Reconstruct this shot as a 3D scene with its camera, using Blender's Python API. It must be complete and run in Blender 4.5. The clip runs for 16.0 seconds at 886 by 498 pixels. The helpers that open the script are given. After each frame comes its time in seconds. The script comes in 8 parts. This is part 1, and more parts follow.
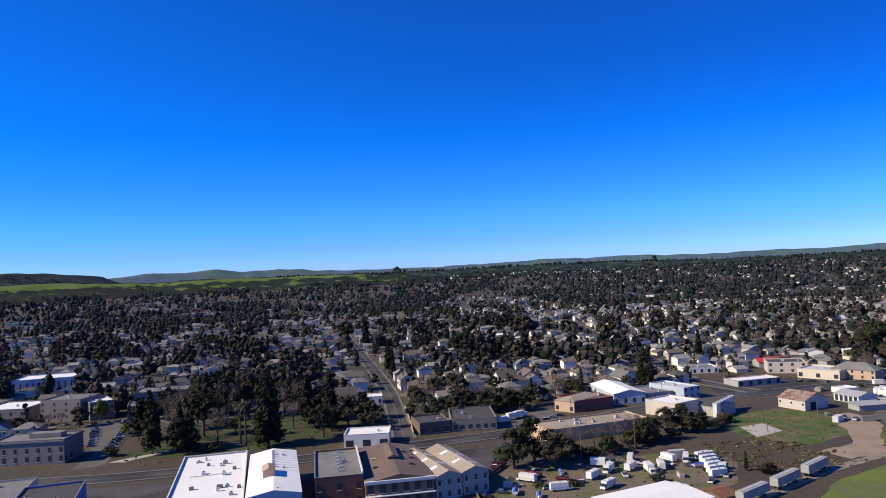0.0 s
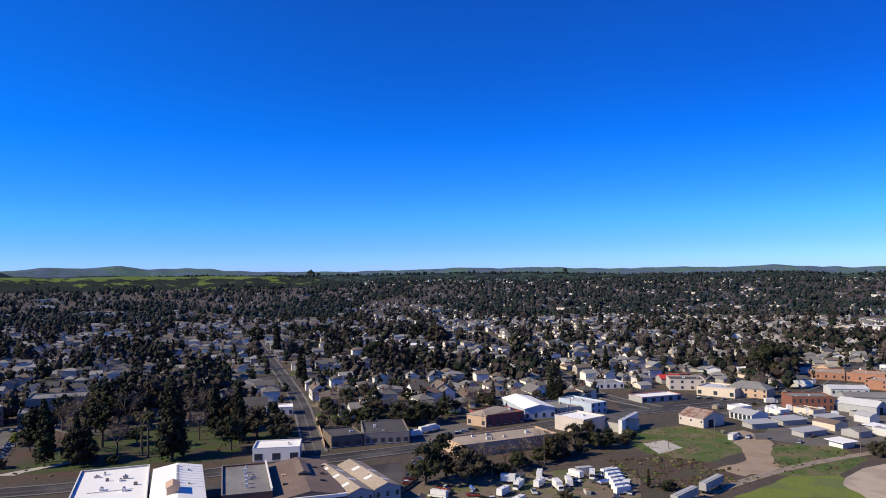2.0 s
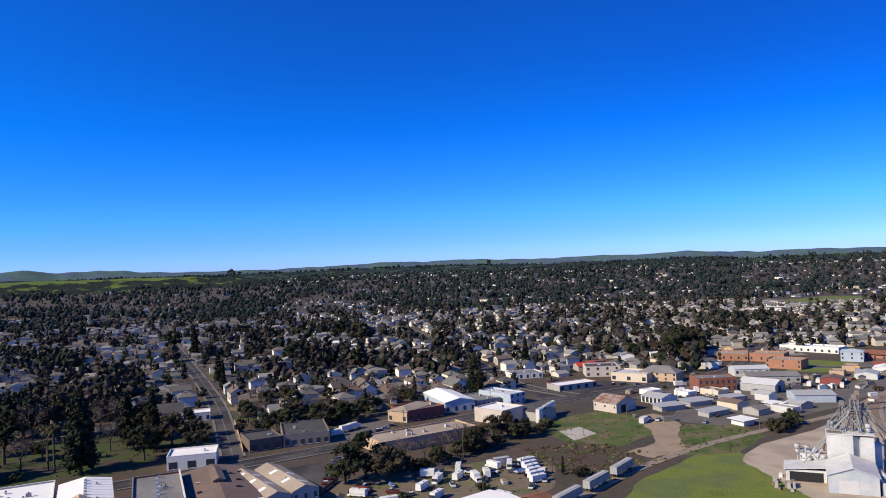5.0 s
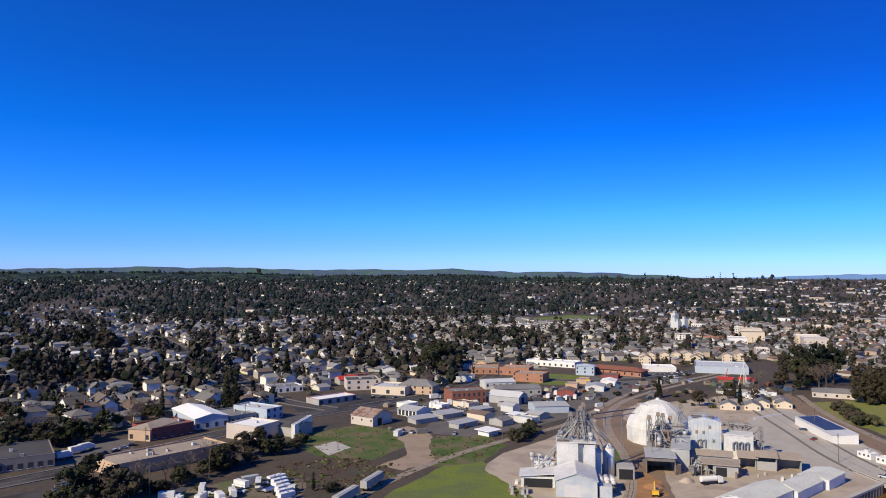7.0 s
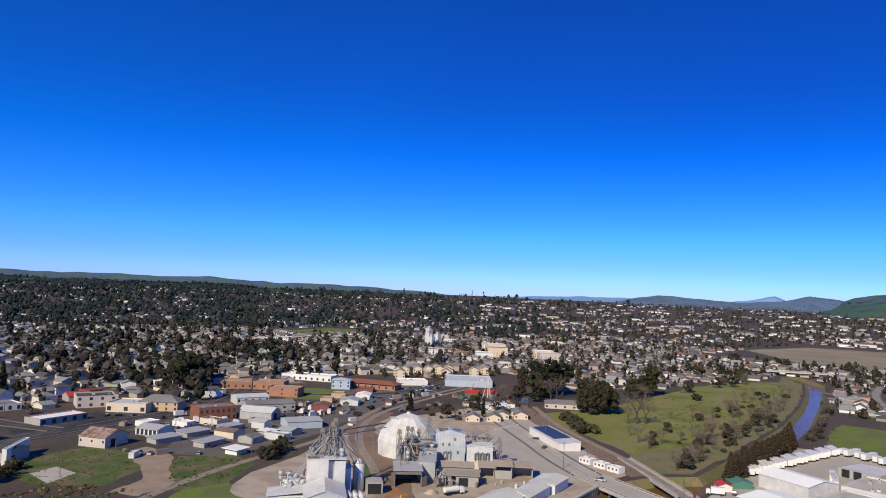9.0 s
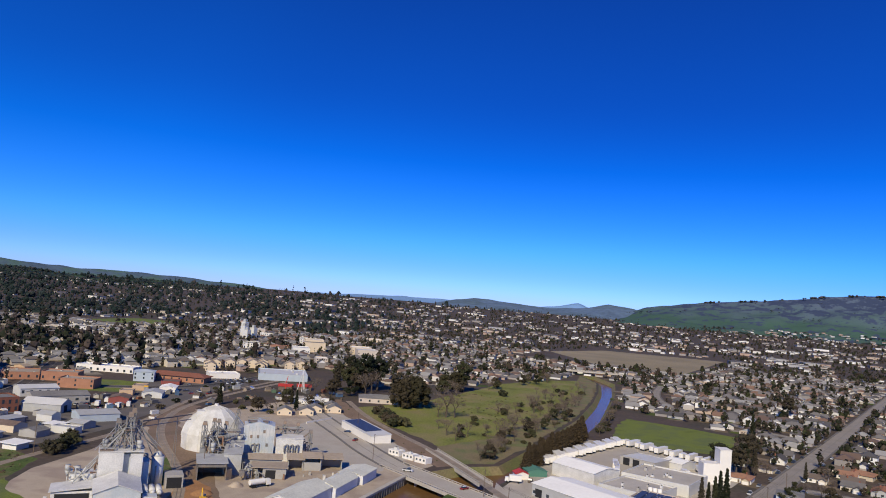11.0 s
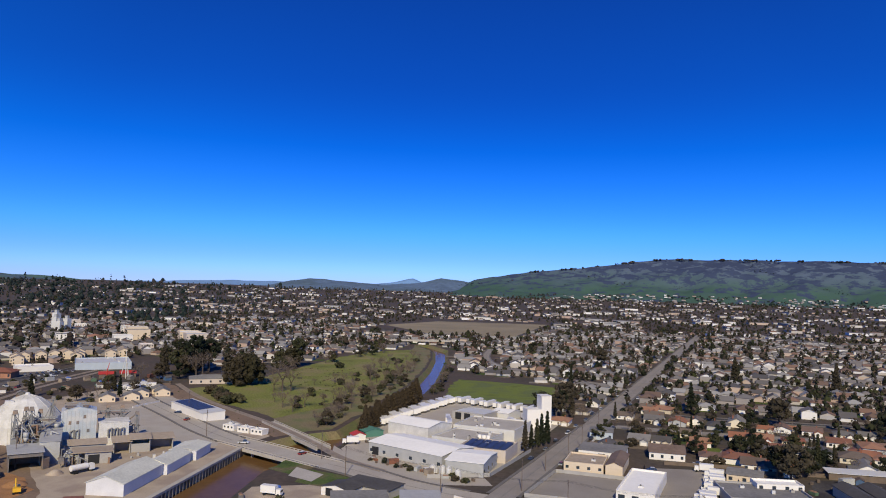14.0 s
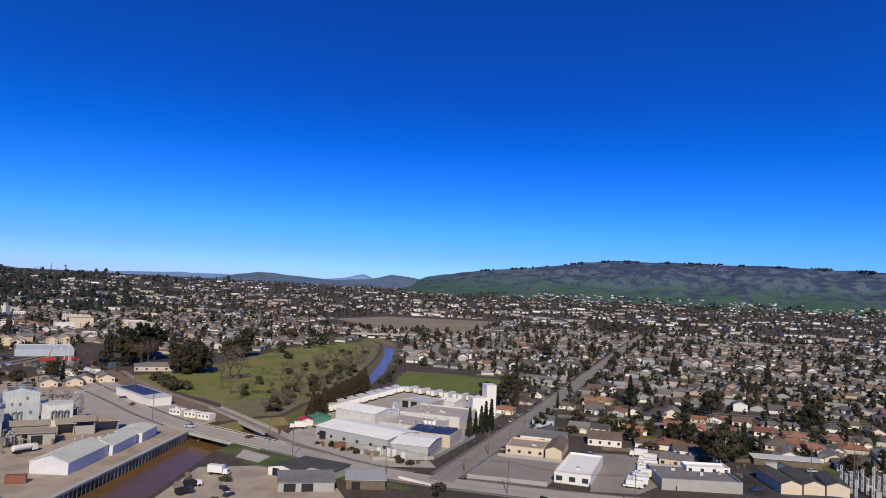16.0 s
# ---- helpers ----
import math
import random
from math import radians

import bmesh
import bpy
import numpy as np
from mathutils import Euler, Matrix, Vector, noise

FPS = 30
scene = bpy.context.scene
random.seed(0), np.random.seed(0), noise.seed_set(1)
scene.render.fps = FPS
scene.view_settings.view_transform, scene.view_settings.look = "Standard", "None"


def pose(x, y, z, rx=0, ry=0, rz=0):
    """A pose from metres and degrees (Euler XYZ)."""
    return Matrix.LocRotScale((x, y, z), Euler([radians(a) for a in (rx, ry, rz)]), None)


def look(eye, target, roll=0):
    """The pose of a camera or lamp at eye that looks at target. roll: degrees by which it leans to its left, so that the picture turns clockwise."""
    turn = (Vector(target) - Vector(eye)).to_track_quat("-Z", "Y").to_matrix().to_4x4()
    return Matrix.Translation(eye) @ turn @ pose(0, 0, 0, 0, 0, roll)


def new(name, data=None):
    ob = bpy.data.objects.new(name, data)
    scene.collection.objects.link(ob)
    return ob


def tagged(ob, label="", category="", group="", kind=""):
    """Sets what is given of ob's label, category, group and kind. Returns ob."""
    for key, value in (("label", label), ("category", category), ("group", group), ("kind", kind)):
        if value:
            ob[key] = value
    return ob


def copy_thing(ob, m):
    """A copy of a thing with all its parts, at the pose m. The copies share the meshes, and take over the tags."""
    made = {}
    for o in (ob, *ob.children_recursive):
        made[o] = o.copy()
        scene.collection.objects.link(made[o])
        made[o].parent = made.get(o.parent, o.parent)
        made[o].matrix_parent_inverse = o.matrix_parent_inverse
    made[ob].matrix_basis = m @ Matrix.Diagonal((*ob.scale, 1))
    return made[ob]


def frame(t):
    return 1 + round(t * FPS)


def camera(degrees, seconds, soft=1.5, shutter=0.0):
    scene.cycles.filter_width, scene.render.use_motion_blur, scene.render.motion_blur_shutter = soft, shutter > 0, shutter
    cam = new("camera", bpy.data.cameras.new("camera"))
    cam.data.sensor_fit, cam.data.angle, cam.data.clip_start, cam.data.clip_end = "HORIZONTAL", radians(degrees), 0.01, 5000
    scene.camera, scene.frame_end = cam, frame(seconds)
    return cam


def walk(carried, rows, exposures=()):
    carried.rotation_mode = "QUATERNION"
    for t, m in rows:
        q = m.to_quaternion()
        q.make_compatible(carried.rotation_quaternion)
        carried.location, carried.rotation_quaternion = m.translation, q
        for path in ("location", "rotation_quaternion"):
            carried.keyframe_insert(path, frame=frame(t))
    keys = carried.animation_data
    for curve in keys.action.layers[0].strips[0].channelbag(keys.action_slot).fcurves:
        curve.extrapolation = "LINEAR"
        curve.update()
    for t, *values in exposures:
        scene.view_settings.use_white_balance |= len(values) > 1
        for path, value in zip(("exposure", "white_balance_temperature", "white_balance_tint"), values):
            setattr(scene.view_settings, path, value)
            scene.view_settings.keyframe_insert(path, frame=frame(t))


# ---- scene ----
cam = camera(62.4, 16.0, soft=1.0)
# seconds, eye, target, roll of a hovering aircraft that turns slowly to its right
PATH = [
    (0.0, (-3.96, 2.57, 79.12), (-3.877, 102.523, 82.323), -2.741),
    (0.5, (-4.41, 2.93, 80.17), (-1.673, 102.839, 83.600), -1.922),
    (1.0, (-5.04, 2.99, 80.97), (1.949, 102.680, 84.579), -1.295),
    (1.5, (-5.62, 2.74, 82.21), (3.205, 102.284, 86.046), -0.951),
    (2.0, (-5.90, 2.54, 82.91), (5.708, 101.795, 86.576), -0.711),
    (2.5, (-6.25, 2.77, 83.63), (8.438, 101.642, 86.833), -0.721),
    (3.0, (-5.68, 3.05, 83.79), (10.124, 101.763, 86.375), -1.421),
    (3.5, (-4.91, 3.30, 84.02), (15.291, 101.215, 86.318), -1.311),
    (3.7, (-4.72, 3.43, 84.31), (16.656, 101.109, 86.095), -1.345),
    (5.8, (-0.16, -1.09, 84.36), (22.449, 96.255, 87.719), -3.291),
    (6.0, (0.13, -1.08, 84.36), (27.383, 95.077, 87.723), -2.974),
    (6.5, (2.74, -0.47, 83.72), (48.647, 88.320, 86.909), -1.247),
    (7.0, (3.45, 1.12, 84.69), (53.626, 87.555, 88.253), 0.047),
    (7.5, (3.29, 0.38, 85.22), (49.016, 89.219, 89.411), -0.131),
    (8.0, (4.28, -0.57, 85.44), (52.615, 86.855, 90.047), -0.081),
    (8.5, (4.54, 0.45, 86.13), (68.498, 77.157, 91.190), 1.633),
    (9.0, (5.91, 2.58, 85.61), (80.649, 68.775, 91.472), 2.207),
    (9.5, (6.96, 1.97, 85.47), (88.524, 59.457, 92.052), 3.358),
    (9.7, (7.01, 1.80, 85.40), (93.845, 50.837, 92.777), 4.030),
    (11.8, (5.18, 0.04, 81.86), (93.675, 46.125, 88.623), 4.459),
    (12.0, (5.21, -0.01, 81.76), (93.894, 45.726, 88.353), 4.338),
    (12.5, (5.72, -0.42, 80.30), (96.095, 41.962, 86.289), 3.662),
    (13.0, (5.27, -1.47, 78.64), (98.962, 33.046, 84.124), 2.757),
    (13.5, (3.52, -2.31, 77.35), (99.276, 26.017, 82.722), 2.103),
    (14.0, (1.23, -3.90, 76.39), (97.758, 21.639, 81.767), 1.659),
    (14.5, (-1.40, -5.21, 75.60), (95.766, 17.777, 81.123), 1.794),
    (15.0, (-3.68, -5.46, 74.66), (94.157, 14.400, 80.500), 2.367),
    (15.5, (-5.36, -5.71, 73.47), (92.870, 12.107, 79.219), 2.751),
    (16.0, (-6.21, -6.57, 72.28), (91.807, 12.568, 77.594), 2.818),
]
walk(cam, [(t, look(eye, target, roll)) for t, eye, target, roll in PATH],
     exposures=[(0.0, 0.18), (3.5, 0.18), (6.0, 0.12), (8.5, -0.03), (12.0, -0.26), (16.0, -0.3)])

# ---- light ----
SUN_AZ, SUN_EL = 258.0, 34.0            # degrees, clockwise from +y, and above the horizon
world = bpy.data.worlds.new("sky")
scene.world = world
world.use_nodes = True
wn, wl = world.node_tree.nodes, world.node_tree.links
sky = wn.new("ShaderNodeTexSky")
sky.sky_type, sky.sun_disc = "NISHITA", False
sky.sun_elevation, sky.sun_rotation = radians(SUN_EL), radians(SUN_AZ)
sky.altitude, sky.air_density, sky.dust_density, sky.ozone_density = 2500, 0.8, 0.25, 2.0
rich = wn.new("ShaderNodeHueSaturation")
rich.inputs["Saturation"].default_value = 1.5
rich.inputs["Hue"].default_value, rich.inputs["Value"].default_value = 0.5, 1.0
wl.new(sky.outputs[0], rich.inputs["Color"])
deep = wn.new("ShaderNodeVectorMath")
deep.operation = "MULTIPLY"
deep.inputs[1].default_value = (0.50, 0.755, 1.42)
wl.new(rich.outputs[0], deep.inputs[0])
way = wn.new("ShaderNodeTexCoord")
high = wn.new("ShaderNodeSeparateXYZ")
wl.new(way.outputs["Generated"], high.inputs[0])


def curve(source, stops):
    """A smooth curve through (0 to 1, value) stops, values up to 2."""
    r = wn.new("ShaderNodeValToRGB")
    r.color_ramp.interpolation = "EASE"
    e = r.color_ramp.elements
    while len(e) < len(stops):
        e.new(0.5)
    for q, (at, v) in zip(e, stops):
        q.position, q.color = at, (v / 2, v / 2, v / 2, 1)
    wl.new(source, r.inputs[0])
    twice = wn.new("ShaderNodeMath")
    twice.operation = "MULTIPLY"
    twice.inputs[1].default_value = 2.0
    wl.new(r.outputs[0], twice.inputs[0])
    return twice.outputs[0]


def calc(op, a, b):
    q = wn.new("ShaderNodeMath")
    q.operation = op
    for i, v in enumerate((a, b)):
        if isinstance(v, (int, float)):
            q.inputs[i].default_value = v
        else:
            wl.new(v, q.inputs[i])
    return q.outputs[0]


# the sky deepens away from the sun and is brightest a little over the horizon
band = curve(high.outputs["Z"], ((0.0, 0.82), (0.03, 0.97), (0.085, 1.22), (0.16, 1.25), (0.28, 1.1), (0.5, 1.0)))
side = wn.new("ShaderNodeVectorMath")
side.operation = "DOT_PRODUCT"
side.inputs[1].default_value = (math.sin(radians(SUN_AZ)), math.cos(radians(SUN_AZ)), 0.0)
wl.new(way.outputs["Generated"], side.inputs[0])
facing = curve(calc("ADD", calc("MULTIPLY", side.outputs["Value"], 0.5), 0.5), ((0.0, 0.63), (0.06, 0.73), (0.12, 0.84), (0.26, 0.96), (0.66, 1.25), (1.0, 1.35)))
reach = curve(high.outputs["Z"], ((0.0, 0.0), (0.06, 0.12), (0.28, 1.0)))
drop = calc("MULTIPLY", band, calc("POWER", facing, reach))
tone = wn.new("ShaderNodeCombineXYZ")
tone.inputs[0].default_value = 1.0
wl.new(drop, tone.inputs[1])
wl.new(calc("POWER", drop, 0.6), tone.inputs[2])
toned = wn.new("ShaderNodeVectorMath")
toned.operation = "MULTIPLY"
wl.new(deep.outputs[0], toned.inputs[0])
wl.new(tone.outputs[0], toned.inputs[1])
warm = wn.new("ShaderNodeVectorMath")
warm.operation = "ADD"
warm.inputs[1].default_value = (0.035, 0.0, 0.0)
wl.new(toned.outputs[0], warm.inputs[0])
wl.new(warm.outputs[0], wn["Background"].inputs["Color"])
wn["Background"].inputs["Strength"].default_value = 0.115
sun = new("sun", bpy.data.lights.new("sun", "SUN"))
sun.data.energy, sun.data.angle, sun.data.color = 5.0, radians(0.53), (1.0, 0.885, 0.63)
sa, se = radians(SUN_AZ), radians(SUN_EL)
sun.matrix_world = look((math.sin(sa) * math.cos(se) * 500, math.cos(sa) * math.cos(se) * 500, math.sin(se) * 500), (0, 0, 0))

# ---- materials ----


def mat(name, color, rough=0.8, metal=0.0, vary=0.25, scale=1.0, bump=0.0, palette=None, island=False, spec=0.3, coarse=None, tint=None):
    """A surface with variation at two scales. palette: colours picked by object (or by island) at random.
    tint: a second colour that comes through in coarse patches."""
    m = bpy.data.materials.new(name)
    m.use_nodes = True
    n, l = m.node_tree.nodes, m.node_tree.links
    b = n["Principled BSDF"]
    b.inputs["Roughness"].default_value, b.inputs["Metallic"].default_value = rough, metal
    b.inputs["Specular IOR Level"].default_value = spec
    co = n.new("ShaderNodeTexCoord")
    fine, wide = n.new("ShaderNodeTexNoise"), n.new("ShaderNodeTexNoise")
    fine.inputs["Scale"].default_value, fine.inputs["Detail"].default_value = scale * 3.0, 6.0
    wide.inputs["Scale"].default_value, wide.inputs["Detail"].default_value = coarse or scale * 0.25, 3.0
    l.new(co.outputs["Object"], fine.inputs["Vector"])
    l.new(co.outputs["Object"], wide.inputs["Vector"])
    if palette:
        ramp = n.new("ShaderNodeValToRGB")
        ramp.color_ramp.interpolation = "CONSTANT"
        el = ramp.color_ramp.elements
        while len(el) < len(palette):
            el.new(0.5)
        for i, c in enumerate(palette):
            el[i].position, el[i].color = i / len(palette), (*c, 1)
        if island:
            g = n.new("ShaderNodeNewGeometry")
            l.new(g.outputs["Random Per Island"], ramp.inputs[0])
        else:
            g = n.new("ShaderNodeObjectInfo")
            l.new(g.outputs["Random"], ramp.inputs[0])
        base = ramp.outputs[0]
    else:
        rgb = n.new("ShaderNodeRGB")
        rgb.outputs[0].default_value = (*color, 1)
        base = rgb.outputs[0]
    if tint:
        mx = n.new("ShaderNodeMix")
        mx.data_type = "RGBA"
        cr = n.new("ShaderNodeValToRGB")
        cr.color_ramp.elements[0].position, cr.color_ramp.elements[1].position = 0.44, 0.6
        l.new(wide.outputs[0], cr.inputs[0])
        l.new(cr.outputs[0], mx.inputs["Factor"])
        l.new(base, mx.inputs[6])
        mx.inputs[7].default_value = (*tint, 1)
        base = mx.outputs[2]
    add = n.new("ShaderNodeMath")
    add.operation = "ADD"
    l.new(fine.outputs[0], add.inputs[0])
    l.new(wide.outputs[0], add.inputs[1])
    rng = n.new("ShaderNodeMapRange")
    rng.inputs["From Min"].default_value, rng.inputs["From Max"].default_value = 0.6, 1.4
    rng.inputs["To Min"].default_value, rng.inputs["To Max"].default_value = 1 - vary, 1 + vary
    l.new(add.outputs[0], rng.inputs["Value"])
    sc = n.new("ShaderNodeVectorMath")
    sc.operation = "SCALE"
    l.new(base, sc.inputs[0])
    l.new(rng.outputs[0], sc.inputs["Scale"])
    l.new(sc.outputs[0], b.inputs["Base Color"])
    if bump:
        bp = n.new("ShaderNodeBump")
        bp.inputs["Strength"].default_value, bp.inputs["Distance"].default_value = 0.6, bump
        l.new(fine.outputs[0], bp.inputs["Height"])
        l.new(bp.outputs[0], b.inputs["Normal"])
    return m


M_SOIL = mat("town_soil", (0.097, 0.071, 0.053), 0.95, vary=0.5, scale=0.12, coarse=0.02, tint=(0.058, 0.049, 0.035))
M_ASPHALT = mat("asphalt", (0.049, 0.044, 0.043), 0.9, vary=0.55, scale=0.3, coarse=0.05, tint=(0.07, 0.064, 0.06))
M_OLDASPH = mat("pale_asphalt", (0.31, 0.275, 0.235), 0.9, vary=0.3, scale=1.4, coarse=0.05, tint=(0.24, 0.21, 0.178))
M_CONC = mat("concrete", (0.44, 0.40, 0.345), 0.9, vary=0.2, scale=0.4)
M_PAVE = mat("pavement_concrete", (0.165, 0.15, 0.135), 0.9, vary=0.2, scale=0.5)
M_GRAVEL = mat("gravel", (0.46, 0.375, 0.28), 0.95, vary=0.3, scale=1.6, coarse=0.07, tint=(0.31, 0.245, 0.19))
M_PATH = mat("trodden_dirt", (0.36, 0.27, 0.185), 0.95, vary=0.35, scale=1.4, coarse=0.08, tint=(0.26, 0.19, 0.125))
M_CARLOT = mat("worn_lot_asphalt", (0.15, 0.132, 0.115), 0.9, vary=0.35, scale=1.2, coarse=0.06, tint=(0.105, 0.093, 0.083))
M_DIRT = mat("bare_dirt", (0.24, 0.165, 0.11), 0.95, vary=0.3, scale=0.3, coarse=0.05, tint=(0.17, 0.12, 0.08))
# scrub soil of the lots; under the park it stands for tree shade
M_PLOUGH = mat("dark_scrub_soil_park_shade", (0.095, 0.06, 0.043), 0.95, vary=0.6, scale=0.5, coarse=0.07, tint=(0.06, 0.05, 0.03))
# grass colour lowered to hold the shade of the park trees
M_LAWN = mat("shade_toned_park_grass", (0.05, 0.075, 0.016), 0.95, vary=0.5, scale=0.5, coarse=0.08, tint=(0.055, 0.042, 0.028))
M_YARD = mat("dusty_pale_asphalt", (0.45, 0.405, 0.34), 0.9, vary=0.3, scale=1.4, coarse=0.05, tint=(0.37, 0.325, 0.27))
M_LOT = mat("weedy_lot_ground", (0.185, 0.14, 0.102), 0.95, vary=0.45, scale=0.3, coarse=0.06, tint=(0.095, 0.105, 0.04))
M_GRASS = mat("grass", (0.165, 0.20, 0.03), 0.95, vary=0.6, scale=0.5, coarse=0.05, tint=(0.10, 0.12, 0.035))
M_WEED = mat("weedy_grass", (0.085, 0.125, 0.024), 0.95, vary=0.7, scale=0.4, coarse=0.09, tint=(0.125, 0.10, 0.05))
M_MEADOW = mat("meadow_grass", (0.20, 0.215, 0.042), 0.95, vary=0.75, scale=0.3, coarse=0.035, tint=(0.18, 0.155, 0.06))
M_DRYF = mat("dry_field", (0.27, 0.22, 0.135), 0.95, vary=0.3, scale=0.1, coarse=0.01)
M_PAINT = mat("road_paint", (0.2, 0.19, 0.165), 0.8, vary=0.3)
M_STEEL = mat("rail_steel", (0.25, 0.22, 0.2), 0.5, 0.6, vary=0.2)
M_BALLAST = mat("ballast", (0.30, 0.24, 0.18), 0.95, vary=0.35, scale=1.0)
M_WHITE = mat("white_paint", (0.76, 0.72, 0.66), 0.6, vary=0.08, scale=0.5)
M_MILLW = mat("dusty_white_metal", (0.62, 0.60, 0.565), 0.6, 0.05, vary=0.22, scale=0.8, coarse=0.3)
M_WROOF = mat("white_membrane", (0.88, 0.85, 0.79), 0.7, vary=0.08, scale=0.2)
M_CREAM = mat("cream_stucco", (0.66, 0.54, 0.40), 0.85, vary=0.1, scale=0.5)
M_BEIGE = mat("beige_block", (0.55, 0.47, 0.40), 0.85, vary=0.12, scale=0.5)
M_TAN = mat("tan_stucco", (0.52, 0.36, 0.24), 0.85, vary=0.12, scale=0.5)
M_STONE = mat("grey_stone", (0.23, 0.20, 0.18), 0.85, vary=0.18, scale=0.8)
M_BRICK = mat("red_brick", (0.24, 0.095, 0.06), 0.9, vary=0.25, scale=2.0)
M_ORANGE = mat("orange_brick", (0.38, 0.185, 0.115), 0.9, vary=0.2, scale=1.0)
M_MAROON = mat("maroon_paint", (0.25, 0.07, 0.06), 0.8, vary=0.15)
M_BLUE = mat("blue_paint", (0.06, 0.13, 0.42), 0.7, vary=0.12)
M_LBLUE = mat("pale_blue_paint", (0.43, 0.48, 0.53), 0.7, vary=0.1)
M_GREYW = mat("grey_paint", (0.37, 0.35, 0.325), 0.8, vary=0.15)
M_DROOF = mat("dark_felt_roof", (0.075, 0.07, 0.068), 0.92, vary=0.3, scale=0.3)
M_GROOF = mat("grey_felt_roof", (0.2, 0.19, 0.18), 0.92, vary=0.3, scale=0.25)
M_BROOF = mat("brown_roof", (0.17, 0.12, 0.095), 0.9, vary=0.3, scale=0.25)
M_TROOF = mat("tan_gravel_roof", (0.36, 0.29, 0.22), 0.92, vary=0.25, scale=0.25)
M_RUSTROOF = mat("rusted_metal_roof", (0.36, 0.27, 0.22), 0.75, 0.1, vary=0.25, scale=0.5, coarse=0.35, tint=(0.2, 0.1, 0.06))
M_METAL = mat("galvanised_metal", (0.42, 0.415, 0.40), 0.6, 0.08, vary=0.14, scale=0.8, coarse=0.4)
M_BLUEMETAL = mat("pale_corrugated_steel", (0.50, 0.54, 0.56), 0.5, 0.15, vary=0.16, scale=0.9, coarse=0.25, tint=(0.58, 0.57, 0.54))
M_PIPE = mat("grey_pipe_steel", (0.27, 0.265, 0.26), 0.6, 0.25, vary=0.25, scale=1.2)
M_OLDSTEEL = mat("weathered_steel", (0.21, 0.19, 0.175), 0.75, 0.15, vary=0.35, scale=1.0, tint=(0.26, 0.19, 0.14))
M_RUSTY = mat("rusty_sheet", (0.24, 0.145, 0.095), 0.85, vary=0.35, scale=1.2)
M_DOME = mat("dusty_dome_shell", (0.56, 0.535, 0.48), 0.75, vary=0.14, scale=0.5, coarse=0.12, tint=(0.64, 0.62, 0.585))
M_ORANGEDIRT = mat("orange_dirt", (0.33, 0.17, 0.075), 0.95, vary=0.3, scale=0.6)
M_RIBWALL = mat("lavender_white_sheeting", (0.64, 0.63, 0.64), 0.6, 0.05, vary=0.14, scale=0.9, coarse=0.25)
M_PALEMETAL = mat("pale_sheet_metal", (0.62, 0.605, 0.57), 0.55, 0.1, vary=0.1, scale=0.6)
M_GREENROOF = mat("pale_green_metal_roof", (0.66, 0.64, 0.53), 0.6, 0.1, vary=0.22, scale=0.4)
# near-black for dark parts, and for panels that paint shade inside openings
M_DARK = mat("black_parts_opening_shade", (0.02, 0.02, 0.022), 0.7, vary=0.2)
M_GLASS = mat("window_glass", (0.035, 0.045, 0.06), 0.12, 0.0, vary=0.3, scale=0.5, spec=0.6)
M_SOLAR = mat("solar_cells", (0.045, 0.06, 0.12), 0.45, 0.0, vary=0.2, spec=0.25)
M_RED = mat("red_paint", (0.5, 0.05, 0.03), 0.5, vary=0.15)
M_YELLOW = mat("yellow_paint", (0.75, 0.42, 0.03), 0.5, vary=0.1)
M_RUST = mat("rust", (0.22, 0.10, 0.055), 0.9, vary=0.35, scale=1.5)
M_TEAL = mat("green_canopy", (0.08, 0.2, 0.15), 0.7, vary=0.15)
M_WOOD = mat("weathered_wood", (0.16, 0.12, 0.09), 0.9, vary=0.25, scale=2.0)
M_TYRE = mat("tyre_rubber", (0.02, 0.02, 0.02), 0.9, vary=0.1)
M_BARK = mat("bark", (0.10, 0.075, 0.055), 0.95, vary=0.25, scale=2.0)
M_TWIG = mat("grey_twigs", (0.15, 0.115, 0.09), 0.95, vary=0.25, scale=1.0)
M_HOUSEW = mat("house_siding", None, 0.75, vary=0.1, scale=0.6, palette=[(0.75, 0.70, 0.63), (0.62, 0.55, 0.44), (0.78, 0.74, 0.68), (0.46, 0.43, 0.38), (0.50, 0.43, 0.32), (0.72, 0.68, 0.63), (0.42, 0.42, 0.42), (0.68, 0.60, 0.48), (0.76, 0.72, 0.65), (0.36, 0.29, 0.23)])
M_HOUSER = mat("house_shingles", None, 0.9, vary=0.2, scale=0.8, palette=[(0.09, 0.082, 0.076), (0.16, 0.148, 0.136), (0.13, 0.095, 0.075), (0.22, 0.205, 0.19), (0.11, 0.102, 0.10), (0.16, 0.125, 0.10)])
M_TILER = mat("terracotta_roof", None, 0.9, vary=0.2, scale=0.8, palette=[(0.31, 0.135, 0.075), (0.22, 0.10, 0.065), (0.34, 0.18, 0.11), (0.18, 0.115, 0.09), (0.27, 0.10, 0.06)])
M_CAR = mat("car_paint", None, 0.3, 0.1, vary=0.05, spec=0.5, palette=[(0.6, 0.6, 0.6), (0.02, 0.02, 0.025), (0.7, 0.7, 0.69), (0.16, 0.17, 0.18), (0.03, 0.05, 0.11), (0.25, 0.03, 0.03), (0.33, 0.33, 0.32), (0.05, 0.05, 0.06)])
M_VAN = mat("white_vehicle_paint", (0.76, 0.73, 0.68), 0.4, 0.0, vary=0.06)
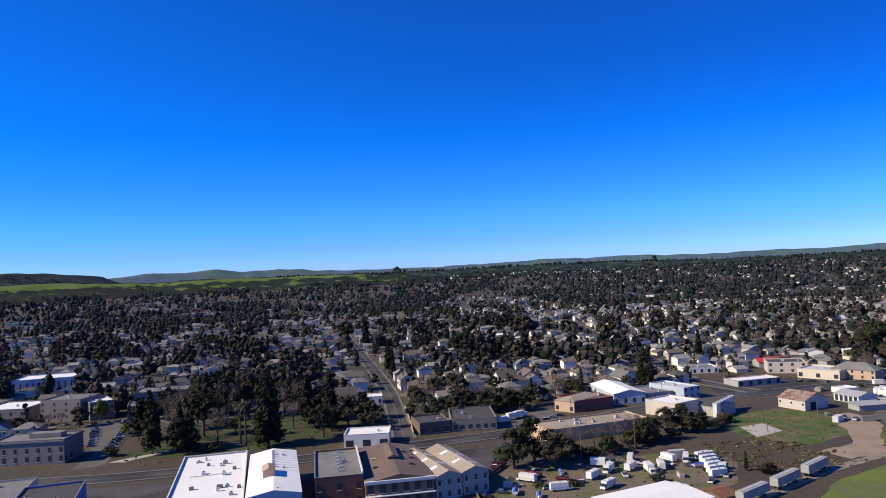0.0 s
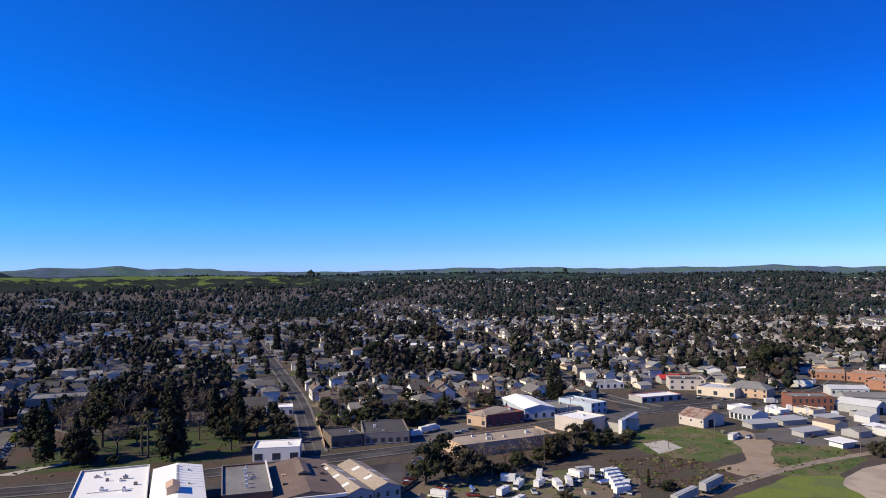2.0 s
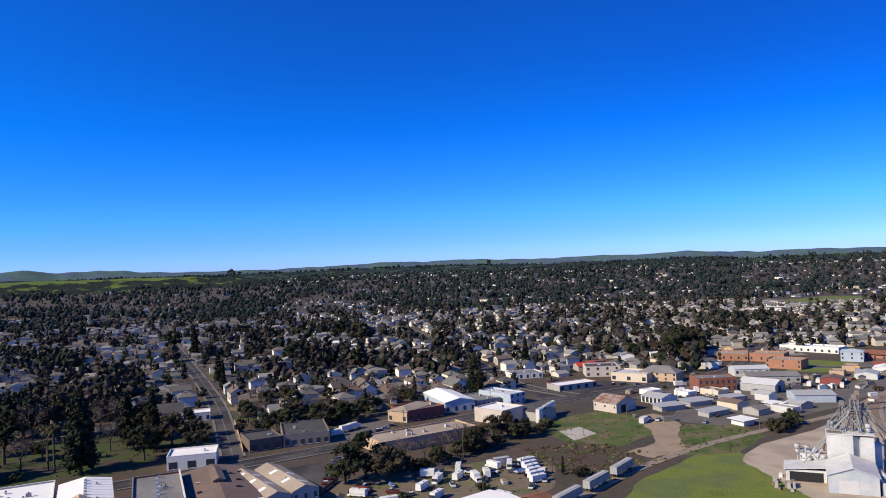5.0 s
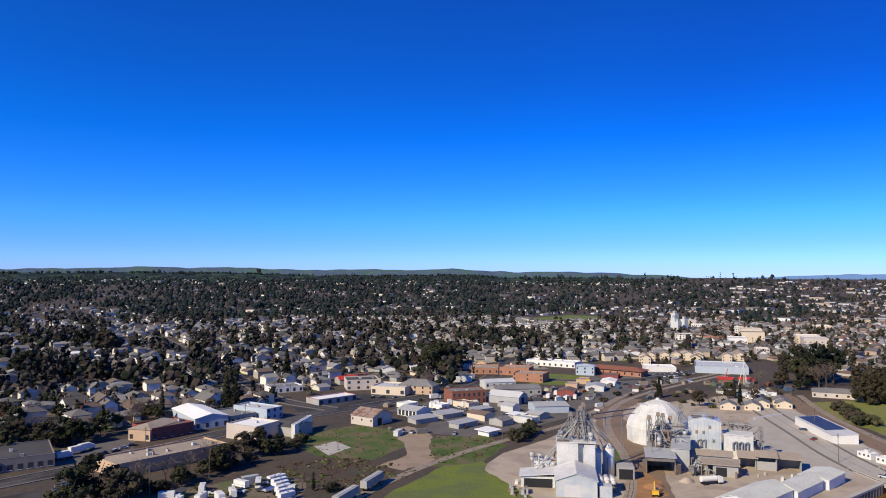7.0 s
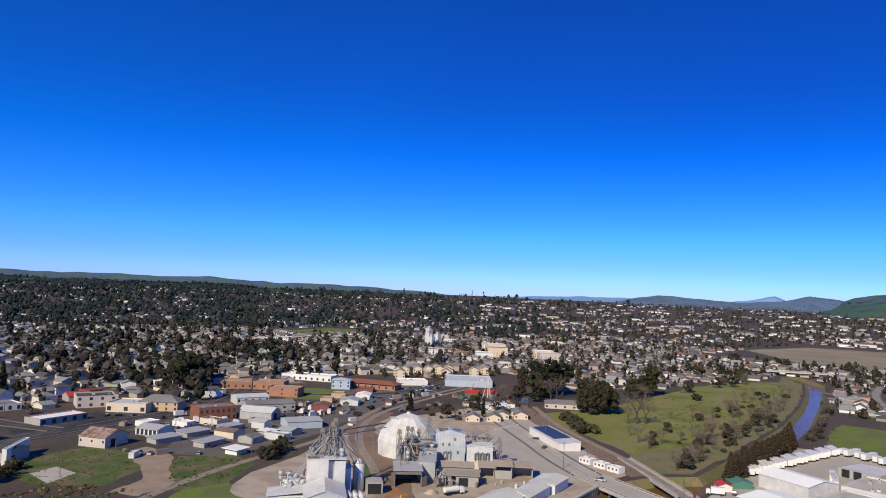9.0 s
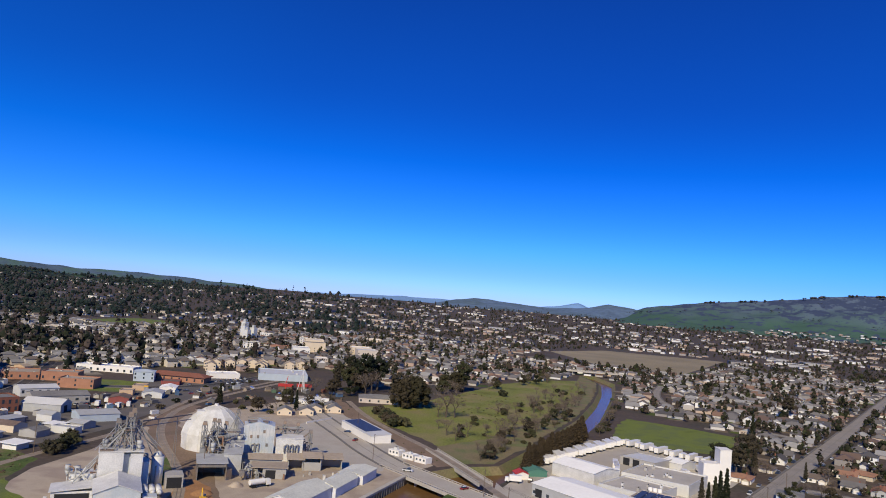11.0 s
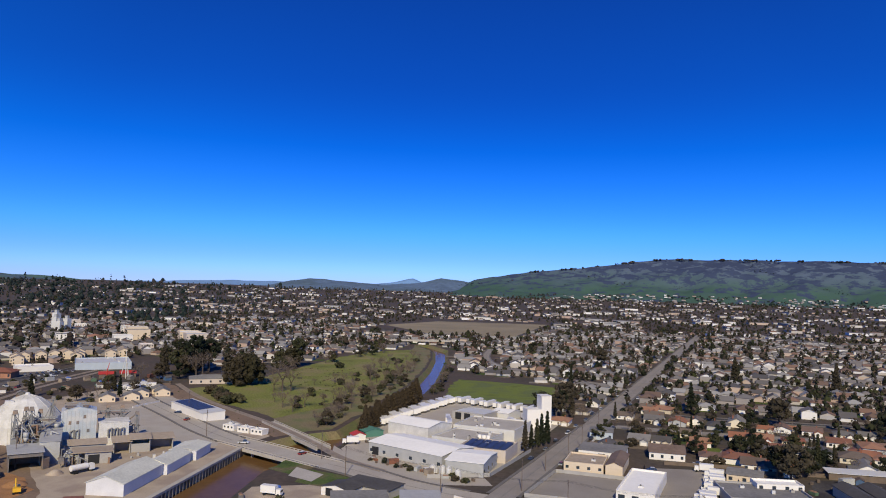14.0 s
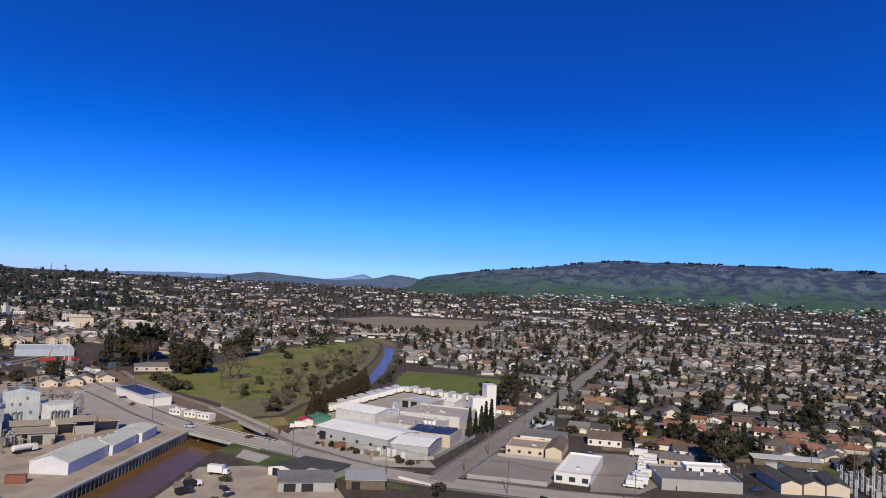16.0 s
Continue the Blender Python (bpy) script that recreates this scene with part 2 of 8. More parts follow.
M_LEAF = mat("evergreen_leaves", None, 0.85, vary=0.4, scale=0.7, spec=0.15, palette=[(0.019, 0.024, 0.013), (0.028, 0.031, 0.016), (0.048, 0.042, 0.025), (0.024, 0.026, 0.014), (0.04, 0.042, 0.02), (0.056, 0.046, 0.03)])
M_LEAF2 = mat("olive_leaves", None, 0.85, vary=0.4, scale=0.7, spec=0.15, palette=[(0.05, 0.05, 0.024), (0.065, 0.06, 0.028), (0.06, 0.047, 0.03)])
M_GROVE = mat("brown_green_foliage", None, 0.88, vary=0.45, scale=0.6, spec=0.12, palette=[(0.032, 0.032, 0.017), (0.042, 0.037, 0.02), (0.05, 0.04, 0.024)])
M_LEAFY = mat("yellow_green_leaves", (0.15, 0.16, 0.03), 0.85, vary=0.3, scale=0.7, spec=0.15)
M_RUSSET = mat("russet_foliage", (0.06, 0.044, 0.026), 0.9, vary=0.4, scale=0.6, spec=0.1)
M_WOODS = mat("distant_foliage", None, 0.9, vary=0.3, scale=0.3, island=True, spec=0.1, palette=[(0.014, 0.02, 0.014), (0.022, 0.027, 0.017), (0.032, 0.035, 0.022), (0.07, 0.057, 0.046), (0.017, 0.023, 0.015), (0.085, 0.07, 0.06), (0.024, 0.029, 0.017), (0.05, 0.04, 0.035), (0.066, 0.052, 0.046), (0.04, 0.031, 0.027), (0.075, 0.058, 0.052)])
# far trees: aerial haze is mixed into the palette as blue-green
M_WOODF = mat("hazed_slope_foliage", None, 0.9, vary=0.3, scale=0.3, island=True, spec=0.1, palette=[(0.014, 0.024, 0.021), (0.022, 0.033, 0.029), (0.035, 0.042, 0.038), (0.056, 0.05, 0.047), (0.027, 0.037, 0.035), (0.018, 0.028, 0.024)])
M_TUFT = mat("weeds_and_dry_stalks", None, 0.95, vary=0.4, scale=1.5, island=True, spec=0.1, palette=[(0.05, 0.075, 0.018), (0.11, 0.085, 0.045), (0.075, 0.05, 0.034), (0.09, 0.115, 0.028), (0.045, 0.04, 0.022), (0.16, 0.125, 0.075), (0.06, 0.045, 0.034)])
M_FARW = mat("distant_walls", None, 0.8, vary=0.08, scale=0.3, island=True, palette=[(0.63, 0.61, 0.585), (0.43, 0.39, 0.35), (0.33, 0.29, 0.27), (0.75, 0.73, 0.71), (0.27, 0.245, 0.235), (0.46, 0.36, 0.29), (0.56, 0.53, 0.50), (0.36, 0.35, 0.355), (0.40, 0.29, 0.235)])
M_FARWW = mat("distant_white_walls", None, 0.8, vary=0.08, scale=0.3, island=True, palette=[(0.74, 0.69, 0.62), (0.64, 0.58, 0.50), (0.50, 0.45, 0.39), (0.77, 0.73, 0.66), (0.40, 0.35, 0.30), (0.62, 0.54, 0.43)])
M_WOODE = mat("distant_valley_trees", None, 0.9, vary=0.35, scale=0.3, island=True, spec=0.1, palette=[(0.02, 0.024, 0.013), (0.07, 0.053, 0.04), (0.045, 0.036, 0.027), (0.03, 0.032, 0.017), (0.085, 0.066, 0.052), (0.018, 0.021, 0.012), (0.05, 0.038, 0.028), (0.026, 0.027, 0.015), (0.04, 0.044, 0.018)])
M_FARRW = mat("distant_grey_roofs", None, 0.9, vary=0.1, scale=0.3, island=True, palette=[(0.12, 0.112, 0.105), (0.17, 0.16, 0.15), (0.085, 0.08, 0.078), (0.21, 0.2, 0.19), (0.15, 0.12, 0.10), (0.26, 0.25, 0.24)])
M_GARDEN = mat("garden_ground", None, 0.95, vary=0.4, scale=0.3, island=True, spec=0.1, palette=[(0.10, 0.125, 0.03), (0.17, 0.13, 0.085), (0.26, 0.225, 0.18), (0.12, 0.09, 0.06), (0.07, 0.095, 0.03), (0.20, 0.155, 0.11), (0.09, 0.08, 0.05)])
M_FARR = mat("distant_roofs", None, 0.9, vary=0.1, scale=0.3, island=True, palette=[(0.108, 0.098, 0.095), (0.165, 0.152, 0.145), (0.145, 0.098, 0.077), (0.25, 0.237, 0.227), (0.205, 0.125, 0.09), (0.125, 0.114, 0.11), (0.30, 0.287, 0.275), (0.085, 0.08, 0.082), (0.18, 0.16, 0.15)])
# the blue here is distance haze put into the base colour
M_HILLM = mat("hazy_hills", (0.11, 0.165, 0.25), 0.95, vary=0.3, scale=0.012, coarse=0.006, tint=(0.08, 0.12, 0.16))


def hill_mat(name, low, high, oak, z0, z1, share=0.56, climb=0.12):
    """Pasture blended from low to high colour with height, which can carry painted haze, broken by dark oak woods in
    patches of two sizes.
    """
    m = bpy.data.materials.new(name)
    m.use_nodes = True
    n, l = m.node_tree.nodes, m.node_tree.links
    b = n["Principled BSDF"]
    b.inputs["Roughness"].default_value, b.inputs["Specular IOR Level"].default_value = 0.95, 0.1
    co, sep = n.new("ShaderNodeTexCoord"), n.new("ShaderNodeSeparateXYZ")
    l.new(co.outputs["Object"], sep.inputs[0])
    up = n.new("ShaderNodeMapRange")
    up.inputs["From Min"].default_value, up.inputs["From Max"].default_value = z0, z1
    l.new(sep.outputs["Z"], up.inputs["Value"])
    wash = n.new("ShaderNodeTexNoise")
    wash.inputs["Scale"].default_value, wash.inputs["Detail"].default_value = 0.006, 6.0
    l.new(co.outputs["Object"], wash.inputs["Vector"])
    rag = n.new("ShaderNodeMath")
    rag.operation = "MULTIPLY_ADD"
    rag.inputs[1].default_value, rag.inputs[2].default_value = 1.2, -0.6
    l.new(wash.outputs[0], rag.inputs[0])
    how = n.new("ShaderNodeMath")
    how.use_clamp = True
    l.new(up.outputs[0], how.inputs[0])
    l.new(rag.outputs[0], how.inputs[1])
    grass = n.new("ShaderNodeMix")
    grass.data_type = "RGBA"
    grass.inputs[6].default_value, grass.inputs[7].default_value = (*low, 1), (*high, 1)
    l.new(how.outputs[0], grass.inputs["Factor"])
    tex = n.new("ShaderNodeTexNoise")
    tex.inputs["Scale"].default_value, tex.inputs["Detail"].default_value, tex.inputs["Roughness"].default_value = 0.013, 10.0, 0.68
    l.new(co.outputs["Object"], tex.inputs["Vector"])
    more = n.new("ShaderNodeMath")
    more.operation = "MULTIPLY_ADD"
    more.inputs[1].default_value = climb
    l.new(up.outputs[0], more.inputs[0])
    l.new(tex.outputs[0], more.inputs[2])
    ramp = n.new("ShaderNodeValToRGB")
    e = ramp.color_ramp.elements
    e[0].position, e[1].position = share, share + 0.05
    l.new(more.outputs[0], ramp.inputs[0])
    woods_ = n.new("ShaderNodeMix")
    woods_.data_type = "RGBA"
    woods_.inputs[7].default_value = (*oak, 1)
    l.new(ramp.outputs[0], woods_.inputs["Factor"])
    l.new(grass.outputs[2], woods_.inputs[6])
    l.new(woods_.outputs[2], b.inputs["Base Color"])
    return m


# distance haze is painted in as blue: east heights and oaks, west less
M_HILLE = hill_mat("hazed_oak_mountain", (0.058, 0.112, 0.083), (0.103, 0.134, 0.19), (0.048, 0.065, 0.115), 80, 240, 0.55)
M_HILLW = hill_mat("grassy_hills", (0.05, 0.085, 0.042), (0.046, 0.08, 0.062), (0.02, 0.03, 0.034), 60, 200, 0.46)
M_PASTURE = hill_mat("bright_pasture", (0.12, 0.165, 0.036), (0.11, 0.16, 0.042), (0.02, 0.028, 0.02), 76, 104, 0.39, -0.3)
# both far ranges have haze painted in as blue
M_HILLB = mat("haze_blue_green_hills", (0.075, 0.115, 0.165), 0.95, vary=0.35, scale=0.012, coarse=0.007, tint=(0.065, 0.115, 0.10))
M_BLUEH = mat("far_haze_blue_hills", (0.16, 0.28, 0.48), 1.0, vary=0.12, scale=0.003)
M_WATER = mat("river_water", (0.15, 0.082, 0.032), 0.2, vary=0.2, scale=0.1, spec=0.06, bump=0.03)
M_QUAY = mat("stained_quay_wall", (0.35, 0.305, 0.245), 0.9, vary=0.3, scale=0.3, coarse=0.08, tint=(0.17, 0.14, 0.105))
M_BANK = mat("river_bank", (0.22, 0.175, 0.09), 0.95, vary=0.5, scale=0.4, coarse=0.06, tint=(0.125, 0.135, 0.05))

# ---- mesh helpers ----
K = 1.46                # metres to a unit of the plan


def ramp(v, a, b):
    return min(1.0, max(0.0, (v - a) / (b - a)))


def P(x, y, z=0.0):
    """A point of the plan in metres; the blocks along the works' road are shifted nearer so that they line up in the
    camera's view.
    """
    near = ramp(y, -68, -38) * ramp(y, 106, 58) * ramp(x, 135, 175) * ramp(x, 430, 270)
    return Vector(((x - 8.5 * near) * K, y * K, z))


class Mesh:
    """Collects the faces of one part."""

    def __init__(self):
        self.v, self.f = [], []

    def add(self, vs, fs):
        o = len(self.v)
        self.v += [tuple(q) for q in vs]
        self.f += [tuple(i + o for i in q) for q in fs]
        return self

    def box(self, x0, y0, z0, x1, y1, z1):
        return self.add([(x0, y0, z0), (x1, y0, z0), (x1, y1, z0), (x0, y1, z0), (x0, y0, z1), (x1, y0, z1), (x1, y1, z1), (x0, y1, z1)],
                        [(0, 3, 2, 1), (4, 5, 6, 7), (0, 1, 5, 4), (1, 2, 6, 5), (2, 3, 7, 6), (3, 0, 4, 7)])

    def taper(self, x0, y0, x1, y1, z0, z1, dx, dy):
        """A box whose top is drawn in by dx and dy on each side."""
        return self.add([(x0, y0, z0), (x1, y0, z0), (x1, y1, z0), (x0, y1, z0), (x0 + dx, y0 + dy, z1), (x1 - dx, y0 + dy, z1), (x1 - dx, y1 - dy, z1), (x0 + dx, y1 - dy, z1)],
                        [(0, 3, 2, 1), (4, 5, 6, 7), (0, 1, 5, 4), (1, 2, 6, 5), (2, 3, 7, 6), (3, 0, 4, 7)])

    def gable(self, x0, y0, x1, y1, z0, z1, along="x"):
        """The solid of a gabled loft, its ridge along x or y."""
        if along == "x":
            m = (y0 + y1) / 2
            vs = [(x0, y0, z0), (x1, y0, z0), (x1, y1, z0), (x0, y1, z0), (x0, m, z1), (x1, m, z1)]
            return self.add(vs, [(0, 3, 2, 1), (0, 1, 5, 4), (2, 3, 4, 5), (1, 2, 5), (3, 0, 4)])
        m = (x0 + x1) / 2
        vs = [(x0, y0, z0), (x1, y0, z0), (x1, y1, z0), (x0, y1, z0), (m, y0, z1), (m, y1, z1)]
        return self.add(vs, [(0, 3, 2, 1), (1, 2, 5, 4), (3, 0, 4, 5), (0, 1, 4), (2, 3, 5)])

    def slab(self, a, b, c, d, t):
        """A sloped slab of thickness t above the four corners."""
        up = Vector((0, 0, t))
        vs = [Vector(q) for q in (a, b, c, d)]
        return self.add(vs + [q + up for q in vs], [(3, 2, 1, 0), (4, 5, 6, 7), (0, 1, 5, 4), (1, 2, 6, 5), (2, 3, 7, 6), (3, 0, 4, 7)])

    def gable_roof(self, x0, y0, x1, y1, z0, z1, along="x", over=0.5, t=0.18):
        if along == "x":
            m, s = (y0 + y1) / 2, (z1 - z0) / ((y1 - y0) / 2)
            e = z0 - over * s
            self.slab((x0 - over, y0 - over, e), (x1 + over, y0 - over, e), (x1 + over, m, z1), (x0 - over, m, z1), t)
            self.slab((x0 - over, m, z1), (x1 + over, m, z1), (x1 + over, y1 + over, e), (x0 - over, y1 + over, e), t)
        else:
            m, s = (x0 + x1) / 2, (z1 - z0) / ((x1 - x0) / 2)
            e = z0 - over * s
            self.slab((x0 - over, y0 - over, e), (m, y0 - over, z1), (m, y1 + over, z1), (x0 - over, y1 + over, e), t)
            self.slab((m, y0 - over, z1), (x1 + over, y0 - over, e), (x1 + over, y1 + over, e), (m, y1 + over, z1), t)
        return self

    def hip_roof(self, x0, y0, x1, y1, z0, z1, over=0.5):
        x0, y0, x1, y1 = x0 - over, y0 - over, x1 + over, y1 + over
        if x1 - x0 >= y1 - y0:
            h = (y1 - y0) / 2
            r = [(x0 + h, y0 + h, z1), (x1 - h, y0 + h, z1)]
            fs = [(4, 5, 9, 8), (6, 7, 8, 9), (5, 6, 9), (7, 4, 8)]
        else:
            h = (x1 - x0) / 2
            r = [(x0 + h, y0 + h, z1), (x0 + h, y1 - h, z1)]
            fs = [(5, 6, 9, 8), (7, 4, 8, 9), (4, 5, 8), (6, 7, 9)]
        b = [(x0, y0), (x1, y0), (x1, y1), (x0, y1)]
        vs = [(*q, z0 - 0.15) for q in b] + [(*q, z0) for q in b] + r
        return self.add(vs, [(3, 2, 1, 0), (0, 1, 5, 4), (1, 2, 6, 5), (2, 3, 7, 6), (3, 0, 4, 7)] + fs)

    def tube(self, a, b, r0, r1=None, n=6, caps=True):
        a, b = Vector(a), Vector(b)
        r1 = r0 if r1 is None else r1
        w = (b - a).normalized()
        u = w.orthogonal().normalized()
        q = w.cross(u)
        ring = [u * math.cos(2 * math.pi * i / n) + q * math.sin(2 * math.pi * i / n) for i in range(n)]
        vs = [a + d * r0 for d in ring] + [b + d * max(r1, 1e-3) for d in ring]
        fs = [(i, (i + 1) % n, n + (i + 1) % n, n + i) for i in range(n)]
        if caps:
            fs += [tuple(range(n - 1, -1, -1)), tuple(range(n, 2 * n))]
        return self.add(vs, fs)

    def data(self, name, material, smooth=False):
        me = bpy.data.meshes.new(name)
        me.from_pydata(self.v, [], self.f)
        if material:
            me.materials.append(material)
        if smooth:
            me.shade_smooth()
        me.update()
        return me


def part(name, mesh, material, parent, label="", smooth=False):
    ob = new(name, mesh.data(name, material, smooth))
    ob.parent = parent
    if label:
        ob["label"] = label
    return ob


def thing(name, label, category, group="", pos=(0, 0, 0), turn=0.0):
    ob = new(name)
    ob.empty_display_size = 0.5
    ob.matrix_basis = Matrix.Translation(Vector(pos)) @ Matrix.Rotation(turn, 4, "Z")
    return tagged(ob, label, category, group)


TAKEN = {}               # discs (in metres) that stay clear of scattered houses and trees, by squares of 40 m


def take(x, y, r):
    for i in range(int((x - r) // 40), int((x + r) // 40) + 1):
        for j in range(int((y - r) // 40), int((y + r) // 40) + 1):
            TAKEN.setdefault((i, j), []).append((x, y, r))


def free(x, y, r):
    return all((x - a) ** 2 + (y - b) ** 2 > (r + c) ** 2
               for i in range(int((x - r) // 40), int((x + r) // 40) + 1) for j in range(int((y - r) // 40), int((y + r) // 40) + 1)
               for a, b, c in TAKEN.get((i, j), ()))


def inside(pts, x, y):
    c = False
    for (x0, y0), (x1, y1) in zip(pts, pts[1:] + pts[:1]):
        if (y0 > y) != (y1 > y) and x < (x1 - x0) * (y - y0) / (y1 - y0) + x0:
            c = not c
    return c


# ---- ground, river, hills ----
BANK_L = [(40, 93), (100, 101), (142.7, 107.3), (213, 117.4), (236, 111), (250, 101), (292, 104), (334, 108.6), (385, 114), (463, 128), (530, 143), (595, 161), (645, 190)]
BANK_R = [(655, 181), (605, 150), (535, 132), (469, 118), (405, 105), (354, 98), (300, 93), (255, 91.5), (222, 90), (190, 96.8), (154.4, 89.9), (110, 82), (48, 72)]
RIVER = BANK_L + BANK_R
WATER_Z = -3.8


def rise(d):
    """The valley floor lifts gently towards the hills."""
    return 0.0 if d < 1700 else 58 * (min(d - 1700, 3100) / 2700) ** 1.3


def ground_sheet():
    bm = bmesh.new()
    outer = [bm.verts.new((1700 * math.cos(i * math.pi / 36), 1700 * math.sin(i * math.pi / 36), 0)) for i in range(72)]
    inner = [bm.verts.new(P(x, y)) for x, y in RIVER]
    edges = [bm.edges.new((a, b)) for ring in (outer, inner) for a, b in zip(ring, ring[1:] + ring[:1])]
    bmesh.ops.triangle_fill(bm, edges=edges, use_beauty=True)
    for f in list(bm.faces):
        c = f.calc_center_median()
        if inside([tuple(P(*q)[:2]) for q in RIVER], c.x, c.y):
            bm.faces.remove(f)
    for f in bm.faces:
        if f.normal.z < 0:
            f.normal_flip()
    ring = outer
    for k in range(1, 17):
        r = 1700 + 3080 * k / 16
        nxt = [bm.verts.new((r * math.cos(i * math.pi / 36), r * math.sin(i * math.pi / 36), rise(r))) for i in range(72)]
        for i in range(72):
            bm.faces.new((ring[i], nxt[i], nxt[(i + 1) % 72], ring[(i + 1) % 72]))
        ring = nxt
    me = bpy.data.meshes.new("ground")
    bm.to_mesh(me)
    me.materials.append(M_SOIL)
    tagged(new("ground", me), "dark brown town soil with patchy grass", "ground", kind="structure")


ground_sheet()


def river():
    m = Mesh().add([P(x, y, WATER_Z) for x, y in RIVER], [tuple(range(len(RIVER)))])
    tagged(new("water", m.data("water", M_WATER)), "slow brown river water that mirrors the blue sky", "river", kind="structure")
    n = len(RIVER)
    pts = [P(*q) for q in RIVER]
    turn = 1.0 if sum(a.x * b.y - b.x * a.y for a, b in zip(pts, pts[1:] + pts[:1])) > 0 else -1.0
    wall_, slope = Mesh(), Mesh()
    foot = []
    for i in range(n):
        d = (pts[(i + 1) % n] - pts[i - 1]).normalized()
        wide = 4.5 if RIVER[i][0] > 225 else 0.0
        foot.append(pts[i] + Vector((-d.y, d.x, 0)) * turn * wide + Vector((0, 0, WATER_Z - 1)))
    for i in range(n):
        k = (i + 1) % n
        (slope if RIVER[i][0] > 225 or RIVER[k][0] > 225 else wall_).add([pts[i], pts[k], foot[k], foot[i]], [(0, 1, 2, 3)])
    tagged(new("river_wall", wall_.data("river_wall", M_QUAY)), "stained concrete walls of the river basin", "river bank", kind="structure")
    tagged(new("river_bank", slope.data("river_bank", M_BANK)), "sloping earth banks of the river", "river bank", kind="structure")


river()


def quay():
    """The concrete edge of the wharf with its upright sheet piles."""
    a, b = P(96, 100.4), P(213, 117.4)
    d = (b - a).normalized()
    n = Vector((-d.y, d.x, 0))
    ob = thing("quay", "pale concrete quay edge over weathered sheet piles", "quay", pos=(0, 0, 0))
    lo, hi = Vector((0, 0, -0.5)), Vector((0, 0, 0.35))
    vs = [q + w + z for q in (a, b) for w in (n * 1.6, n * -0.5) for z in (lo, hi)]
    part("coping", Mesh().add(vs, [(0, 1, 3, 2), (4, 6, 7, 5), (1, 5, 7, 3), (2, 3, 7, 6), (0, 4, 5, 1), (0, 2, 6, 4)]), M_CONC, ob)
    count = int((b - a).length / 1.4)
    for i in range(0, count, 1):
        q = a + d * (1.4 * i + 0.4) - n * 0.25
        if i % 2 == 0 and len(ob.children) < 62:
            part("timber_post", Mesh().box(q.x - 0.22, q.y - 0.22, WATER_Z - 0.6, q.x + 0.22, q.y + 0.22, -0.5), M_QUAY, ob)


quay()


WILD = (M_GRAVEL, M_PATH, M_DIRT, M_PLOUGH, M_LAWN, M_LOT, M_WEED, M_MEADOW, M_DRYF, M_ORANGEDIRT, M_BANK, M_GRASS)


def frayed(edge, z, step=4.0, reach=2.2):
    """The outline of open ground, worn and uneven between its corners."""
    out = []
    for a, b in zip(edge, edge[1:] + edge[:1]):
        n = max(1, int((b - a).length / step))
        for i in range(n):
            q = a.lerp(b, i / n)
            u = noise.noise_vector(Vector((q.x / 9, q.y / 9, 3.3))) * reach + noise.noise_vector(Vector((q.x / 3.1, q.y / 3.1, 8.1))) * reach * 0.35
            out.append(Vector((q.x + u.x, q.y + u.y, z)))
    return out


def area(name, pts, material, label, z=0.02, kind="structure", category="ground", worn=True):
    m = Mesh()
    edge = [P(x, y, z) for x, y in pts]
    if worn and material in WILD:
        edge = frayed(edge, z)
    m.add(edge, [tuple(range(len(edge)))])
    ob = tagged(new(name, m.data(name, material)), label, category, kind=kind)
    if ob.data.polygons[0].normal.z < 0:
        ob.data.flip_normals()
    return ob


def offset(pts, w):
    out = []
    for i, p in enumerate(pts):
        a, b = pts[max(i - 1, 0)], pts[min(i + 1, len(pts) - 1)]
        d = Vector((b[0] - a[0], b[1] - a[1], 0)).normalized()
        out.append((p[0] - d.y * w, p[1] + d.x * w))
    return out


def strip(pts, w0, w1, z):
    a, b = offset(pts, w0), offset(pts, w1)
    m = Mesh()
    for i in range(len(pts) - 1):
        m.add([(*a[i], z), (*a[i + 1], z), (*b[i + 1], z), (*b[i], z)], [(3, 2, 1, 0)] if w1 > w0 else [(0, 1, 2, 3)])
    return m


def soften(pts, rounds=2):
    for _ in range(rounds):
        q = [pts[0]]
        for (ax, ay), (bx, by) in zip(pts, pts[1:]):
            q += [(ax * 0.75 + bx * 0.25, ay * 0.75 + by * 0.25), (ax * 0.25 + bx * 0.75, ay * 0.25 + by * 0.75)]
        pts = q + [pts[-1]]
    return pts


ROADS = []


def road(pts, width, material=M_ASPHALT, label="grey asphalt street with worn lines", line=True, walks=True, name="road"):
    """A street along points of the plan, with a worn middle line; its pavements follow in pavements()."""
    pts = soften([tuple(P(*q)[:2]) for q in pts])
    h, z = width / 2, 0.06 + 0.007 * len(ROADS)
    ROADS.append((pts, h, walks))
    tagged(new(name, strip(pts, -h, h, z).data(name, material)), label, "street", kind="structure")
    for a, b in zip(pts, pts[1:]):
        n = max(1, int((Vector(b) - Vector(a)).length / 8))
        for i in range(n):
            s = i / n
            take(a[0] + (b[0] - a[0]) * s, a[1] + (b[1] - a[1]) * s, h + 2)
    if line:
        m = Mesh()
        for o in (-0.18, 0.18):
            q = strip(pts, o - 0.09, o + 0.09, z + 0.005)
            m.add(q.v, q.f)
        tagged(new("road_marking", m.data("road_marking", M_PAINT)), "worn double line along the street", "marking", kind="structure")


def near_line(x, y, pts):
    p, best = Vector((x, y)), 1e9
    for a, b in zip(pts, pts[1:]):
        a, b = Vector(a), Vector(b)
        d = b - a
        s = max(0.0, min(1.0, (p - a).dot(d) / max(d.length_squared, 1e-9)))
        best = min(best, (p - a - d * s).length)
    return best


